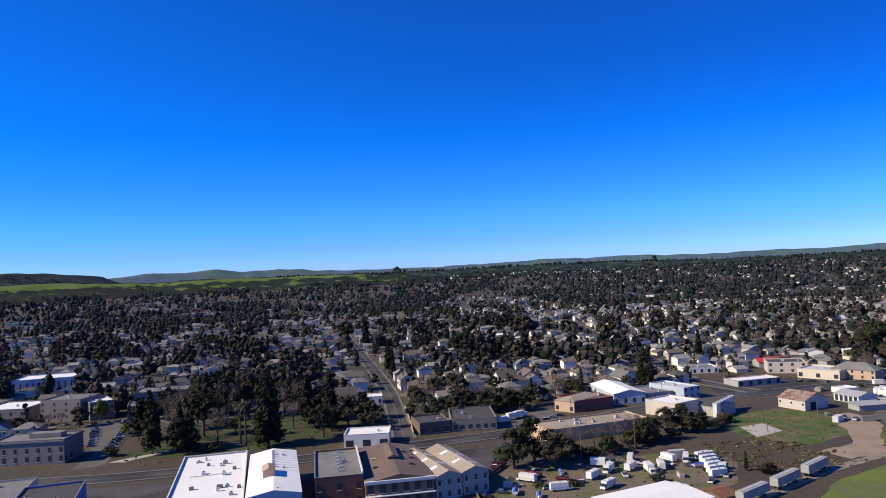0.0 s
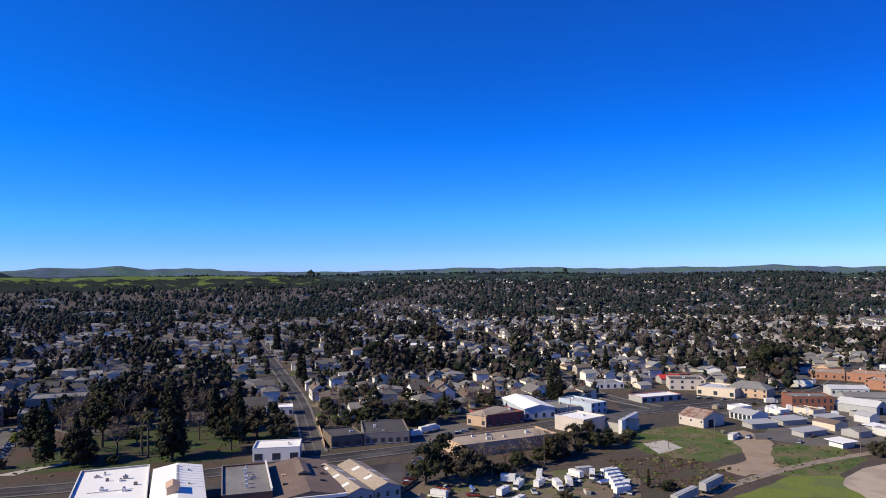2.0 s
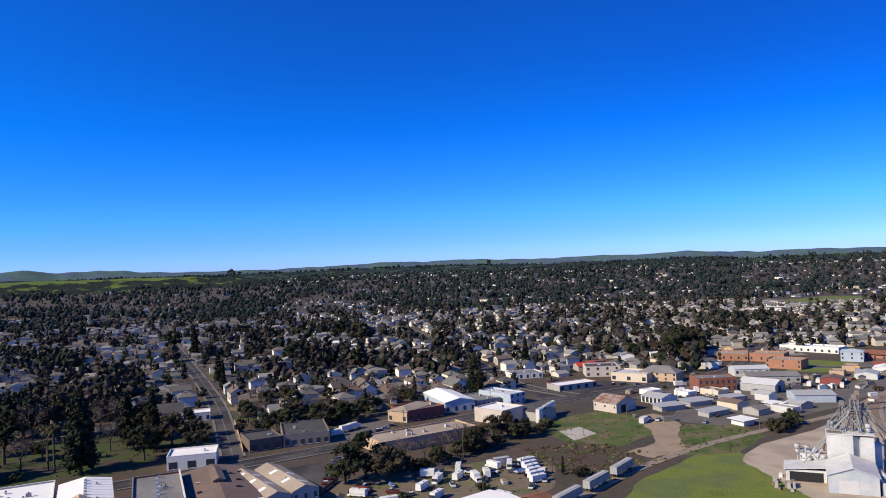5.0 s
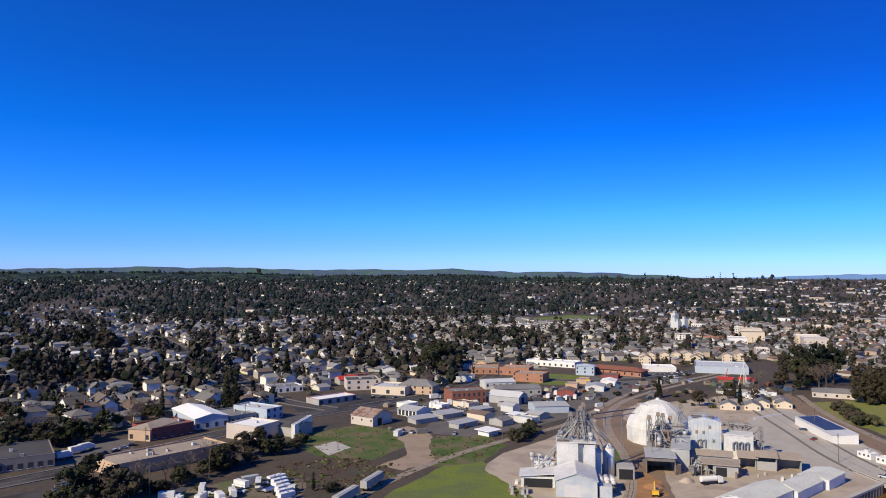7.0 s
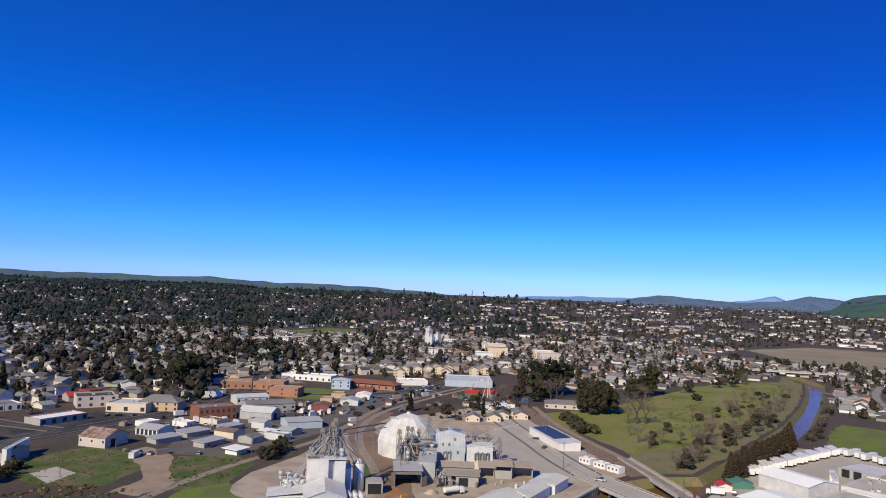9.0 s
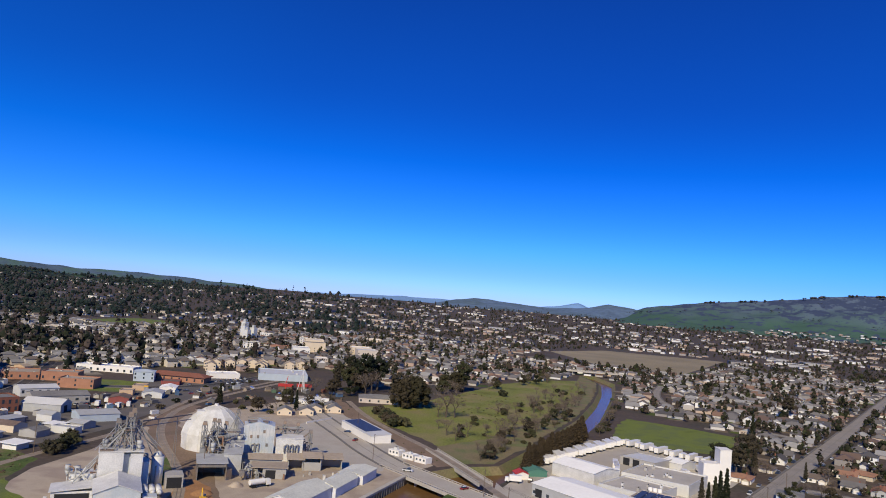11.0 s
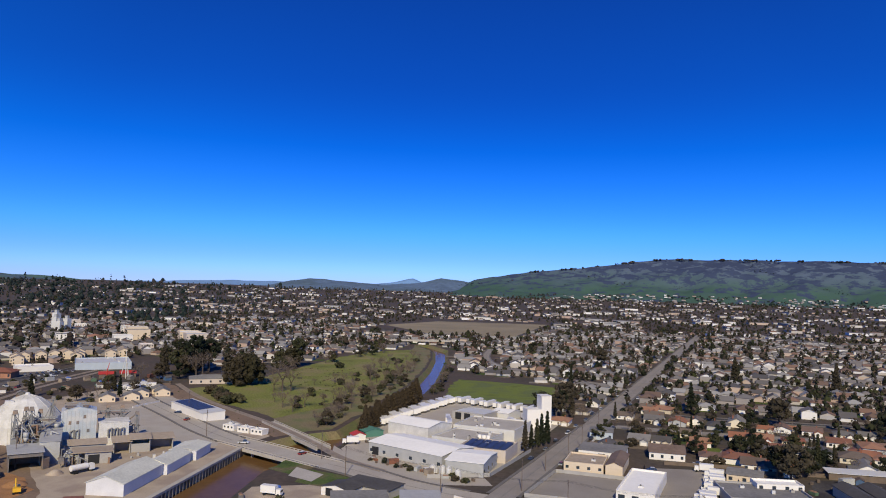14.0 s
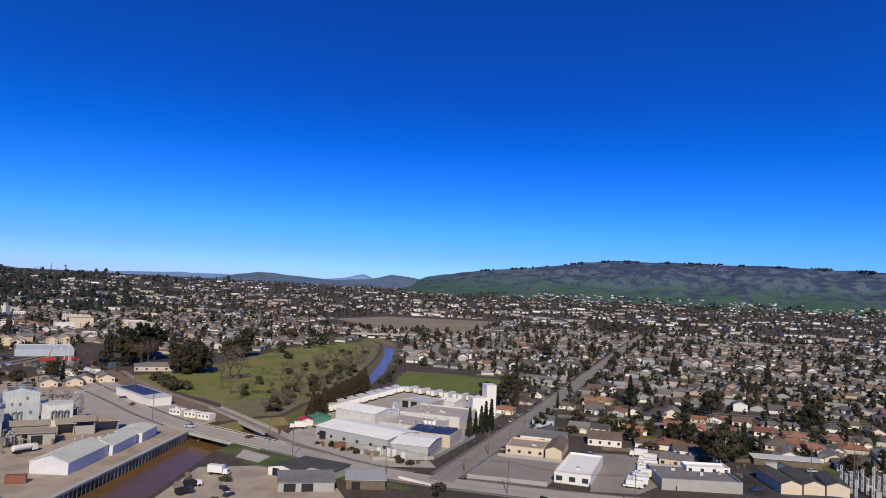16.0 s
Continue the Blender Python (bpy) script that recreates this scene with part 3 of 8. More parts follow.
def pavements():
    """Raised pavements with kerbs along the streets, broken off where another street runs in."""
    for i, (pts, h, walks) in enumerate(ROADS):
        m = Mesh()
        fine = []
        for a, b in zip(pts, pts[1:]):
            n = max(1, int((Vector(b) - Vector(a)).length / 12))
            fine += [(a[0] + (b[0] - a[0]) * k / n, a[1] + (b[1] - a[1]) * k / n) for k in range(n)]
        fine.append(pts[-1])
        z = 0.3 + 0.004 * i
        for sd in (-1, 1):
            k0, k1 = offset(fine, sd * h), offset(fine, sd * (h + 1.4))
            for j in range(len(fine) - 1):
                x, y = (k0[j][0] + k1[j + 1][0]) / 2, (k0[j][1] + k1[j + 1][1]) / 2
                if any(o != i and near_line(x, y, q) < hh + 3 for o, (q, hh, w) in enumerate(ROADS)):
                    continue
                m.add([(*k0[j], 0), (*k0[j + 1], 0), (*k0[j + 1], z), (*k0[j], z), (*k1[j], z), (*k1[j + 1], z), (*k1[j], 0), (*k1[j + 1], 0)], [(0, 1, 2, 3), (3, 2, 5, 4), (4, 5, 7, 6)])
        if m.f:
            tagged(new("pavement", m.data("pavement", M_PAVE)), "raised concrete pavement with a kerb", "pavement", kind="structure")


def table(rows, x):
    for (a, u), (b, v) in zip(rows, rows[1:]):
        if a <= x <= b:
            return u + (v - u) * (x - a) / (b - a)
    return rows[0][1] if x < rows[0][0] else rows[-1][1]


def hills(name, crest, d0, d1, material, label, a0, a1, rough=0.12, step=0.35, rows=14, lump=300):
    """A range whose skyline rises by the table of degrees and metres; d0: where its foot lies, d1: its crest."""
    n = int((a1 - a0) / step) + 1
    m = Mesh()
    vs, fs = [], []
    for i in range(n):
        a = a0 + step * i
        ra = radians(a)
        edge = min(1.0, (a - a0) / 4 + 0.02, (a1 - a) / 4 + 0.02)
        for j in range(rows + 4):
            s = j / rows
            d = d0 + (d1 - d0) * s
            x, y = d * math.sin(ra), d * math.cos(ra)
            k = min(s, 1.0)
            fold = noise.fractal(Vector((x / lump, y / lump, 2.0)), 1.0, 2.0, 4)
            base = rise(d0)
            z = base + (table(crest, a) - base) * edge * (k ** 1.25 if s <= 1 else 1 - (s - 1) * 1.2)
            z += fold * rough * table(crest, a) * math.sin(math.pi * min(s, 1.0)) * edge + fold * 3.0 * k + noise.noise(Vector((x / 95, y / 95, 4.0))) * 6.0 * k * edge
            vs.append((x, y, z - 1.5))
    r = rows + 4
    for i in range(n - 1):
        for j in range(r - 1):
            p = i * r + j
            fs.append((p, p + r, p + r + 1, p + 1))
    m.add(vs, fs)
    return tagged(new(name, m.data(name, material, True)), label, "hills", kind="structure")


def lift(rows, d):
    return [(a, 79 + (z - 54) / 4000 * d) for a, z in rows]


WEST = [(-50, 140), (-36, 155), (-32, 150), (-28, 138), (-25, 112), (-23.8, 79), (-21, 75), (-17.3, 79), (-15.5, 75), (-12.7, 73), (-9.5, 71), (-3.6, 68), (5.5, 75), (13, 73), (21, 57), (28, 59), (32, 63), (35, 46), (43.6, 45), (47, 29), (51, 13), (56, 5)]
FARB = [(46, 30), (53, 46), (56, 56), (59, 64), (62, 68), (66, 62), (70, 66), (71.5, 80), (72.8, 102), (73.9, 88), (77, 70)]
MIDB = [(58, 20), (62, 45), (63.5, 74), (65, 88), (67, 80), (70.5, 66), (73.5, 80), (75.1, 109), (77.2, 92), (80, 80)]
EAST = [(74, 50), (77, 96), (79, 122), (82, 156), (86.4, 186), (90, 222), (92, 238), (94, 238), (96.4, 238), (100.5, 238), (107, 230), (114, 212), (125, 120)]
hills("hill_west", lift(WEST, 4450), 3600, 4450, M_HILLW, "rolling green hills with dark groves along the skyline", -50, 56, lump=260, step=0.25, rows=24)
PASTURE = [(-50, 122), (-34, 118), (-28, 112), (-25, 104), (-22, 95), (-19, 97), (-12, 96), (-7, 91), (-3, 80), (2, 40)]
hills("hill_pasture", PASTURE, 3450, 3800, M_PASTURE, "bright green pasture slope below the wooded ridge", -50, 2, rough=0.1, lump=220, step=0.3)
WESTB = [(-36, 60), (-28, 80), (-25.5, 103), (-23.8, 105), (-22.4, 119), (-21, 120), (-19.4, 113), (-17.3, 130), (-16.4, 119), (-15.5, 108), (-14, 111), (-12.7, 118), (-11.2, 107), (-9.5, 97), (-7, 89), (0, 89), (6, 97), (8, 104), (11, 97), (14, 101), (17, 91), (21, 86), (25, 93), (28, 87), (31, 95), (33, 85), (36, 76), (39, 79), (43, 73), (47, 57), (51, 38), (55, 28)]
hills("hill_far_west", lift(WESTB, 4750), 4500, 4750, M_HILLB, "dark hills behind the green slopes, blued by painted haze", -36, 55, rough=0.06, rows=8, lump=200)
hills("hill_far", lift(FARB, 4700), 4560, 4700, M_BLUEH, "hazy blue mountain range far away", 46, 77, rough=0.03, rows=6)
hills("hill_middle", lift(MIDB, 4600), 4200, 4600, M_HILLM, "low hills behind the valley, blue-green with painted haze", 58, 81, rough=0.08)
hills("hill_east", lift(EAST, 4600), 3700, 4600, M_HILLE, "long green mountain ridge with dark oak patches and painted blue haze", 74, 125, rough=0.15, lump=300, step=0.2, rows=34)

# ---- open ground ----
area("mill_yard", [(118, 150), (122, 186), (140, 199), (165, 208), (200, 226), (240, 250), (262, 240), (300, 240), (300, 195), (262, 150), (232, 118), (214, 118.5), (142, 108.2), (110, 104), (100, 125)], M_GRAVEL, "pale dusty gravel yard of the feed mill", worn=False)
area("mill_road", [(205, 141), (240, 190), (262, 197), (290, 205), (292, 190), (262, 152), (236, 128), (222, 131), (212, 126)], M_YARD, "worn pale asphalt yard beside the mill", z=0.03)
area("track_dirt", [(118, 124), (150, 152), (172, 180), (188, 206), (208, 232), (250, 262), (256, 252), (222, 230), (204, 208), (190, 186), (172, 160), (150, 136), (126, 112)], M_DIRT, "bare brown earth along the tracks", z=0.04)
area("meadow", [(279, 157), (301, 199), (318, 207), (352, 196), (418, 200), (500, 206), (560, 200), (600, 176), (530, 149), (463, 133), (385, 119), (334, 113.5), (292, 109), (252, 107), (262, 130)], M_MEADOW, "green meadow with dry patches by the river", z=0.024)
area("bank_scrub", [(240, 113), (262, 133), (300, 124), (385, 132), (463, 142), (530, 155), (600, 180), (645, 192), (595, 163), (530, 145), (463, 130), (385, 116), (334, 111), (292, 106.5), (252, 103.5)], M_BANK, "brown scrubby river bank", z=0.05)
area("sports_field", [(342, 84), (349, 32), (404, 30), (414, 60), (416, 96), (378, 92)], M_GRASS, "bright green mown field beside the truck yard", z=0.028)
area("factory_yard", [(226, 88), (262, 92), (333, 93), (346, 60), (330, 30), (300, 26), (214, 36), (206, 52), (211, 75)], M_YARD, "grey asphalt truck yard")
area("works_front", [(229, 92), (215, 76), (207, 53), (212, 37), (205, 33.5), (199.5, 52), (204, 70), (211, 85)], M_YARD, "pale trodden strip before the works", z=0.034)
area("dry_land", [(790, 130), (1190, 130), (1180, 290), (960, 330), (820, 230)], M_DRYF, "flat dry brown field")
area("green_lot", [(88, 258), (118, 264), (126, 246), (122, 226), (100, 212), (86, 226)], M_WEED, "vacant lot with green grass", z=0.036)
area("weed_lot", [(112, 196), (122, 220), (134, 232), (150, 226), (148, 208), (128, 193)], M_WEED, "weedy green strip beside the tracks", z=0.026)
area("dirt_path", [(98, 205), (112, 212), (118, 226), (124, 250), (133, 252), (134, 236), (122, 216), (116, 200), (102, 196)], M_PATH, "pale dirt drive across the lot", z=0.04)
area("scrub_lot", [(66, 190), (72, 222), (90, 224), (104, 208), (98, 192), (84, 186)], M_PLOUGH, "dark bare scrubby earth", z=0.03)
area("rv_lot", [(2, 186), (12, 205), (40, 208), (62, 212), (74, 202), (66, 180), (52, 170), (20, 160), (4, 170)], M_LOT, "dusty storage lot with weeds", z=0.035)
area("track_field", [(64, 151), (90, 179), (119, 198), (130, 195), (123, 181), (121, 165), (117, 140), (103, 118), (60, 120)], M_GRASS, "bright green grass triangle beside the tracks", z=0.023)
# park shade is painted: dark soil sheet below, darkened lawns above
area("park_earth", [(-110, 222), (-22, 232), (-22, 312), (-120, 318), (-128, 296)], M_PLOUGH, "park earth darkened in colour for tree shade", z=0.012)
area("park_lawn", [(-112, 232), (-100, 290), (-68, 308), (-42, 300), (-44, 250), (-54, 234)], M_LAWN, "green park lawn darkened in colour for tree shade")
area("park_path", [(-110, 231.5), (-106, 236), (-92, 247), (-91, 245), (-103, 234), (-104, 231)], M_CONC, "pale concrete park path", z=0.04)
area("slope_lawn", [(-40, 252), (-40, 300), (-22, 300), (-19, 252)], M_LAWN, "rough grass beside the park, darkened in colour for shade")
area("mill_grass", [(152, 160), (158, 158), (164, 166), (176, 184), (172, 185), (160, 172)], M_WEED, "strip of weeds beside the rails", z=0.06)
area("orange_dirt", [(140, 138), (152, 140), (160, 150), (163, 158), (156, 158), (146, 150)], M_ORANGEDIRT, "orange-brown earth between the mills", z=0.07)
area("station_yard", [(205, 240), (262, 266), (330, 290), (345, 320), (300, 345), (262, 302), (226, 272)], M_CARLOT, "worn pale asphalt of the station yard", z=0.025)
area("car_park", [(-118, 224), (-109.5, 229), (-127, 290), (-136, 309), (-150, 297), (-134, 264), (-121, 246)], M_CARLOT, "asphalt car park beside the park", z=0.028)
area("back_yard", [(-140, 196), (-110, 200), (-96, 203), (-74, 206), (-45, 211), (-26, 218), (8, 228), (10, 205), (-8, 196), (-36, 196), (-60, 196), (-76, 160), (-88, 160), (-92, 190)], M_ASPHALT, "dark asphalt yards behind the shops", z=0.03)
area("depot_lawn", [(272, 348), (286, 326), (256, 298), (240, 318)], M_GRASS, "bright green lawn beside the depot", z=0.045)
area("school_field", [(570, 790), (700, 830), (730, 720), (636, 715)], M_GRASS, "green school sports field")
area("west_lot", [(12, 253), (16, 278), (40, 284), (36, 262), (28, 254)], M_CARLOT, "parking lot of pale asphalt")
area("car_lot", [(150, 262), (140, 285), (176, 300), (205, 262), (214, 240), (170, 226), (142, 226), (132, 240)], M_CARLOT, "broad asphalt car lot", z=0.032)
area("gas_lot", [(104, 294), (110, 322), (150, 330), (172, 312), (140, 300)], M_ASPHALT, "dark asphalt forecourt", z=0.026)
area("corner_lot", [(197, 24), (226, 19), (224, -2), (196, 3)], M_OLDASPH, "empty fenced asphalt lot")
area("back_lot", [(196, -8), (242, -6), (246, -26), (212, -28), (198, -20)], M_OLDASPH, "asphalt lot with parked vans")
area("rock_yard", [(140, 86), (176, 92), (186, 78), (176, 52), (150, 40), (128, 60)], M_GRAVEL, "pale gravel yard beside the river", worn=False)
area("verge", [(186, 84), (199, 86), (197, 70), (188, 50), (183, 34), (180, 36), (184, 60)], M_WEED, "grass verge along the road", z=0.03)
area("south_lot", [(198, -46), (240, -52), (244, -84), (205, -86)], M_ASPHALT, "dark asphalt yard")
area("bridge_slope", [(193, 97), (206, 97), (202, 86), (191, 88)], M_WEED, "grassy bank beside the bridge", z=0.03)
area("plaza", [(190, 88.5), (199, 90.5), (196, 80), (188, 80)], M_CONC, "concrete forecourt slab", z=0.05)

area("rail_verge", [(331, 228), (299, 192), (276, 160), (256, 134), (238, 112), (231, 116), (248, 138), (268, 165), (291, 197), (322, 232)], M_DIRT, "dusty brown verge along the railway", z=0.05)
area("slab", [(90, 238.6), (89.7, 224.5), (100.4, 231), (99, 242.4)], M_CONC, "pale cracked concrete slab on the lot", z=0.06)

# ---- streets and tracks ----
road([(-260, 206), (-120, 210.6), (-83.5, 214), (-40, 226), (1, 240), (31, 251), (56, 268), (92, 288), (125, 297), (165, 307), (205, 320), (235, 346), (300, 420)], 12)
road([(-18, 244), (-25, 300), (-32, 354), (-60, 500), (-94.5, 673), (-150, 1000)], 9)
road([(122, 298), (106, 335), (110, 380), (113, 513), (118, 760)], 10)
road([(320, 250), (280, 205), (252, 168), (234, 146), (221, 126)], 13, M_YARD)
road([(207, 84), (204, 71), (196, 54), (190.5, 30), (188, -10), (186, -60), (182, -140)], 14, M_YARD)
road([(192, 30), (267, 18.5), (427, -4.5), (886, -66), (1150, -102), (1900, -204)], 10.5, M_OLDASPH)
road([(306, 14), (304, -40), (305, -90), (310, -200)], 8, M_OLDASPH)
road([(236, 346), (262, 318), (290, 300), (330, 300), (420, 330)], 9)
road([(-142, 330), (-118, 302), (-100, 282), (-60, 320), (-30, 330)], 8)
road([(-250, 420), (-120, 430), (-46, 425), (60, 455), (112, 470)], 8)
road([(-260, 560), (-74, 560), (60, 590), (113, 600), (240, 620)], 8)
road([(340, -20), (338, -90), (346, -220)], 7)
road([(380, -30), (392, -160), (410, -300)], 7)
road([(460, -30), (470, -160), (490, -330)], 7)
road([(560, -40), (580, -250)], 7)
road([(438, 30), (500, 90), (560, 110), (640, 120)], 7, M_OLDASPH)
road([(430, 2), (440, 30), (470, 60)], 7, M_OLDASPH)

pavements()


def railway(pts):
    pts = soften([tuple(P(*q)[:2]) for q in pts])
    tagged(new("track_bed", strip(pts, -2.2, 2.2, 0.11).data("track_bed", M_BALLAST)), "brown ballast bed of a railway", "railway", kind="structure")
    for s in (-0.75, 0.75):
        m = strip(pts, s - 0.07, s + 0.07, 0.22)
        k = strip(pts, s - 0.08, s + 0.08, 0.08)
        m.add(k.v, k.f)
        tagged(new("rail", m.data("rail", M_STEEL)), "rusty steel rail", "railway", kind="structure")


railway([(50, 155), (62, 165.5), (76.6, 175.8), (89.4, 186), (118, 202), (150, 214), (190, 224), (222, 244), (262, 268), (310, 282), (380, 300)])
railway([(122, 128), (150, 150), (172, 176), (192, 206), (215, 232), (250, 257), (307, 275), (380, 294)])
railway([(330, 222), (296, 188), (272, 156), (253, 128.5), (228, 99), (214, 82), (208, 66)])

# ---- buildings ----
BIG = []


def spots(n, length, w, margin=0.8):
    """Where n openings of width w start along a wall."""
    gap = (length - 2 * margin - n * w) / max(n - 1, 1) if n > 1 else 0
    s = margin if n > 1 else (length - w) / 2
    return [s + i * (w + gap) for i in range(n)]


def openings(ob, side, length, depth, rows_, n, w, h, material=M_GLASS, name="window", frame=True):
    """Windows or doors, one part each with its frame, on one side of a building."""
    for z in rows_:
        for s in spots(n, length if side in "fb" else depth, w):
            m, fr = Mesh(), Mesh()
            if side == "f":
                m.box(s, -0.05, z, s + w, 0.05, z + h)
                fr.box(s - 0.14, -0.12, z - 0.16, s + w + 0.14, -0.03, z)
            elif side == "l":
                m.box(-0.05, s, z, 0.05, s + w, z + h)
                fr.box(-0.12, s - 0.14, z - 0.16, -0.03, s + w + 0.14, z)
            else:
                m.box(length - 0.05, s, z, length + 0.05, s + w, z + h)
                fr.box(length + 0.03, s - 0.14, z - 0.16, length + 0.12, s + w + 0.14, z)
            pane = part(name, m, material, ob)
            if frame and ob.location.length < 420:
                part("sill", fr, M_WHITE, pane)


SQUEEZE = 0.72           # tangent to radial scale of the plan


def squared(pa, pb, depth):
    """The true rectangle that suits a wall line of the plan: its corner, turn, length and depth."""
    mid = (pa + pb) / 2
    r = Vector((mid.x, mid.y, 0)).normalized()
    t = Vector((-r.y, r.x, 0))
    d = pb - pa
    u = r * (d.dot(r) * SQUEEZE) + t * d.dot(t)
    n = Vector((-u.y, u.x, 0)).normalized() * depth
    n = r * (n.dot(r) / SQUEEZE) + t * n.dot(t)
    af, an = math.atan2(d.y, d.x), math.atan2(n.y, n.x) - math.pi / 2
    off = (an - af + math.pi) % (2 * math.pi) - math.pi
    ang = af + off / 2
    k = math.cos(off / 2)
    x = Vector((math.cos(ang), math.sin(ang), 0))
    y = Vector((-x.y, x.x, 0))
    L, D = d.length * k, min(n.length, depth * 1.15) * k
    L = min(max(abs(d.dot(t)) / max(abs(x.dot(t)), 0.3), 0.6 * L), 1.2 * L)
    D = min(max(abs(n.dot(t)) / max(abs(y.dot(t)), 0.3), 0.45 * D), D) if abs(y.dot(t)) > 0.2 else D
    return mid - x * L / 2, ang, L, D


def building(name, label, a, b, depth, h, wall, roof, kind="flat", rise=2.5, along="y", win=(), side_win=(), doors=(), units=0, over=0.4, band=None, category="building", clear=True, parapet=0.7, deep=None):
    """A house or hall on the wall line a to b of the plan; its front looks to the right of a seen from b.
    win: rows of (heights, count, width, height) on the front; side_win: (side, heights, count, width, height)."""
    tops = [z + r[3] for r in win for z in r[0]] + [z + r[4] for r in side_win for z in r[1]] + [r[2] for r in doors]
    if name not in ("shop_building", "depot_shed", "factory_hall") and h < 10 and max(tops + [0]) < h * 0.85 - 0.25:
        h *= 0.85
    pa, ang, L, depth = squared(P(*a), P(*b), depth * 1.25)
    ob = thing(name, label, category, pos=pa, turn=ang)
    w = Mesh()
    if kind == "flat":
        t = 0.3
        w.box(0, 0, 0, L, depth, h - parapet)
        w.box(0, 0, h - parapet, L, t, h).box(0, depth - t, h - parapet, L, depth, h)
        w.box(0, t, h - parapet, t, depth - t, h).box(L - t, t, h - parapet, L, depth - t, h)
        r = Mesh().box(t, t, h - parapet, L - t, depth - t, h - parapet + 0.06)
        part("coping", Mesh().box(-0.06, -0.06, h, L + 0.06, t + 0.06, h + 0.08).box(-0.06, depth - t - 0.06, h, L + 0.06, depth + 0.06, h + 0.08).box(-0.06, t + 0.06, h, t + 0.06, depth - t - 0.06, h + 0.08).box(L - t - 0.06, t + 0.06, h, L + 0.06, depth - t - 0.06, h + 0.08), band or wall, ob)
        top = h - parapet + 0.06
    elif kind == "gable":
        w.box(0, 0, 0, L, depth, h)
        w.gable(0, 0, L, depth, h, h + rise, along)
        r = Mesh().gable_roof(0, 0, L, depth, h, h + rise, along, over)
        top = h
    elif kind == "hip":
        w.box(0, 0, 0, L, depth, h)
        r = Mesh().hip_roof(0, 0, L, depth, h, h + rise, over)
        top = h
    else:
        w.box(0, 0, 0, L, depth, h)
        r = Mesh().slab((-over, -over, h), (L + over, -over, h), (L + over, depth + over, h + rise), (-over, depth + over, h + rise), 0.2)
        w.add([(0, depth, h), (L, depth, h), (L, depth, h + rise), (0, depth, h + rise), (0, 0, h), (L, 0, h)], [(0, 1, 2, 3), (0, 3, 4), (1, 5, 2)])
        top = h
    part("wall", w, wall, ob)
    part("roof", r, roof, ob)
    for zs, n, ww, wh in win:
        openings(ob, "f", L, depth, zs, n, ww, wh)
    for sd, zs, n, ww, wh in side_win:
        openings(ob, sd, L, depth, zs, n, ww, wh)
    for s, ww, wh in doors:
        # near-black panel; on open sheds it stands in for the shade inside
        part("door", Mesh().box(s, -0.07, 0.05, s + ww, 0.05, wh), M_DARK, ob)
    rng = random.Random(int(abs(a[0] * 13 + a[1] * 7)))
    for i in range(units):
        x, y = rng.uniform(1.5, max(L - 3.5, 1.6)), rng.uniform(1.5, max(depth - 3.5, 1.6))
        u, v, q = rng.uniform(0.8, 2.0), rng.uniform(0.8, 2.0), rng.uniform(0.6, 1.4)
        unit = part("roof_unit", Mesh().box(x, y, top, x + u, y + v, top + q), M_GREYW if i % 2 else M_PALEMETAL, ob)
        part("vent", Mesh().tube((x + u / 2, y + v / 2, top + q), (x + u / 2, y + v / 2, top + q + 0.4), 0.25, n=8), M_DARK, unit)
    if clear:
        n = max(1, int(L / 6))
        k = max(1, int(depth / 6))
        mw = ob.matrix_basis
        for i in range(n + 1):
            for j in range(k + 1):
                q = mw @ Vector((L * i / n, depth * j / k, 0))
                take(q.x, q.y, 4)
    BIG.append(ob)
    return ob, L, depth, top


# row of shops beside the river, seen from behind
ob, L, D, T = building("shop_building", "long low building with a bright white membrane roof", (-65.5, 160), (-48.9, 163.6), 50, 9.2, M_GREYW, M_WROOF, band=M_WHITE, units=9)
part("pipe_run", Mesh().tube((L * 0.2, D * 0.55, T + 0.2), (L * 0.8, D * 0.55, T + 0.2), 0.12, n=5), M_METAL, ob)
for x, y, w in ((0.25, 0.3, 1.6), (0.62, 0.28, 2.2), (0.8, 0.62, 1.4), (0.4, 0.75, 1.2), (0.9, 0.25, 1.3)):
    part("roof_unit", Mesh().taper(L * x, D * y, L * x + w, D * y + w * 0.8, T, T + 1.1, 0.1, 0.1), M_OLDSTEEL, ob)
ob, L, D, T = building("shop_building", "white-roofed shop with ridge vents and a grey side wall", (-48.5, 163.8), (-36.6, 166.5), 42, 9.8, M_LBLUE, M_WROOF, "gable", 1.6, "y", over=0.1, units=3)
for i in range(7):
    part("ridge_vent", Mesh().box(L * 0.5 - 0.5, D * (0.5 + i * 0.065), 11.2, L * 0.5 + 0.5, D * (0.5 + i * 0.065) + 1.0, 12.2), M_METAL, ob)
part("roof_house", Mesh().box(L * 0.3, D * 0.3, 9.8, L * 0.52, D * 0.42, 13.4).gable(L * 0.28, D * 0.29, L * 0.54, D * 0.43, 13.4, 14.4, "y"), M_TAN, ob, "tan wooden roof house")
for i in range(9):
    part("roof_rib", Mesh().slab((L * 0.52, D * (0.45 + i * 0.06), 11.4), (L, D * (0.45 + i * 0.06), 9.9), (L, D * (0.45 + i * 0.06) + 0.3, 9.9), (L * 0.52, D * (0.45 + i * 0.06) + 0.3, 11.4), 0.25), M_WROOF, ob)
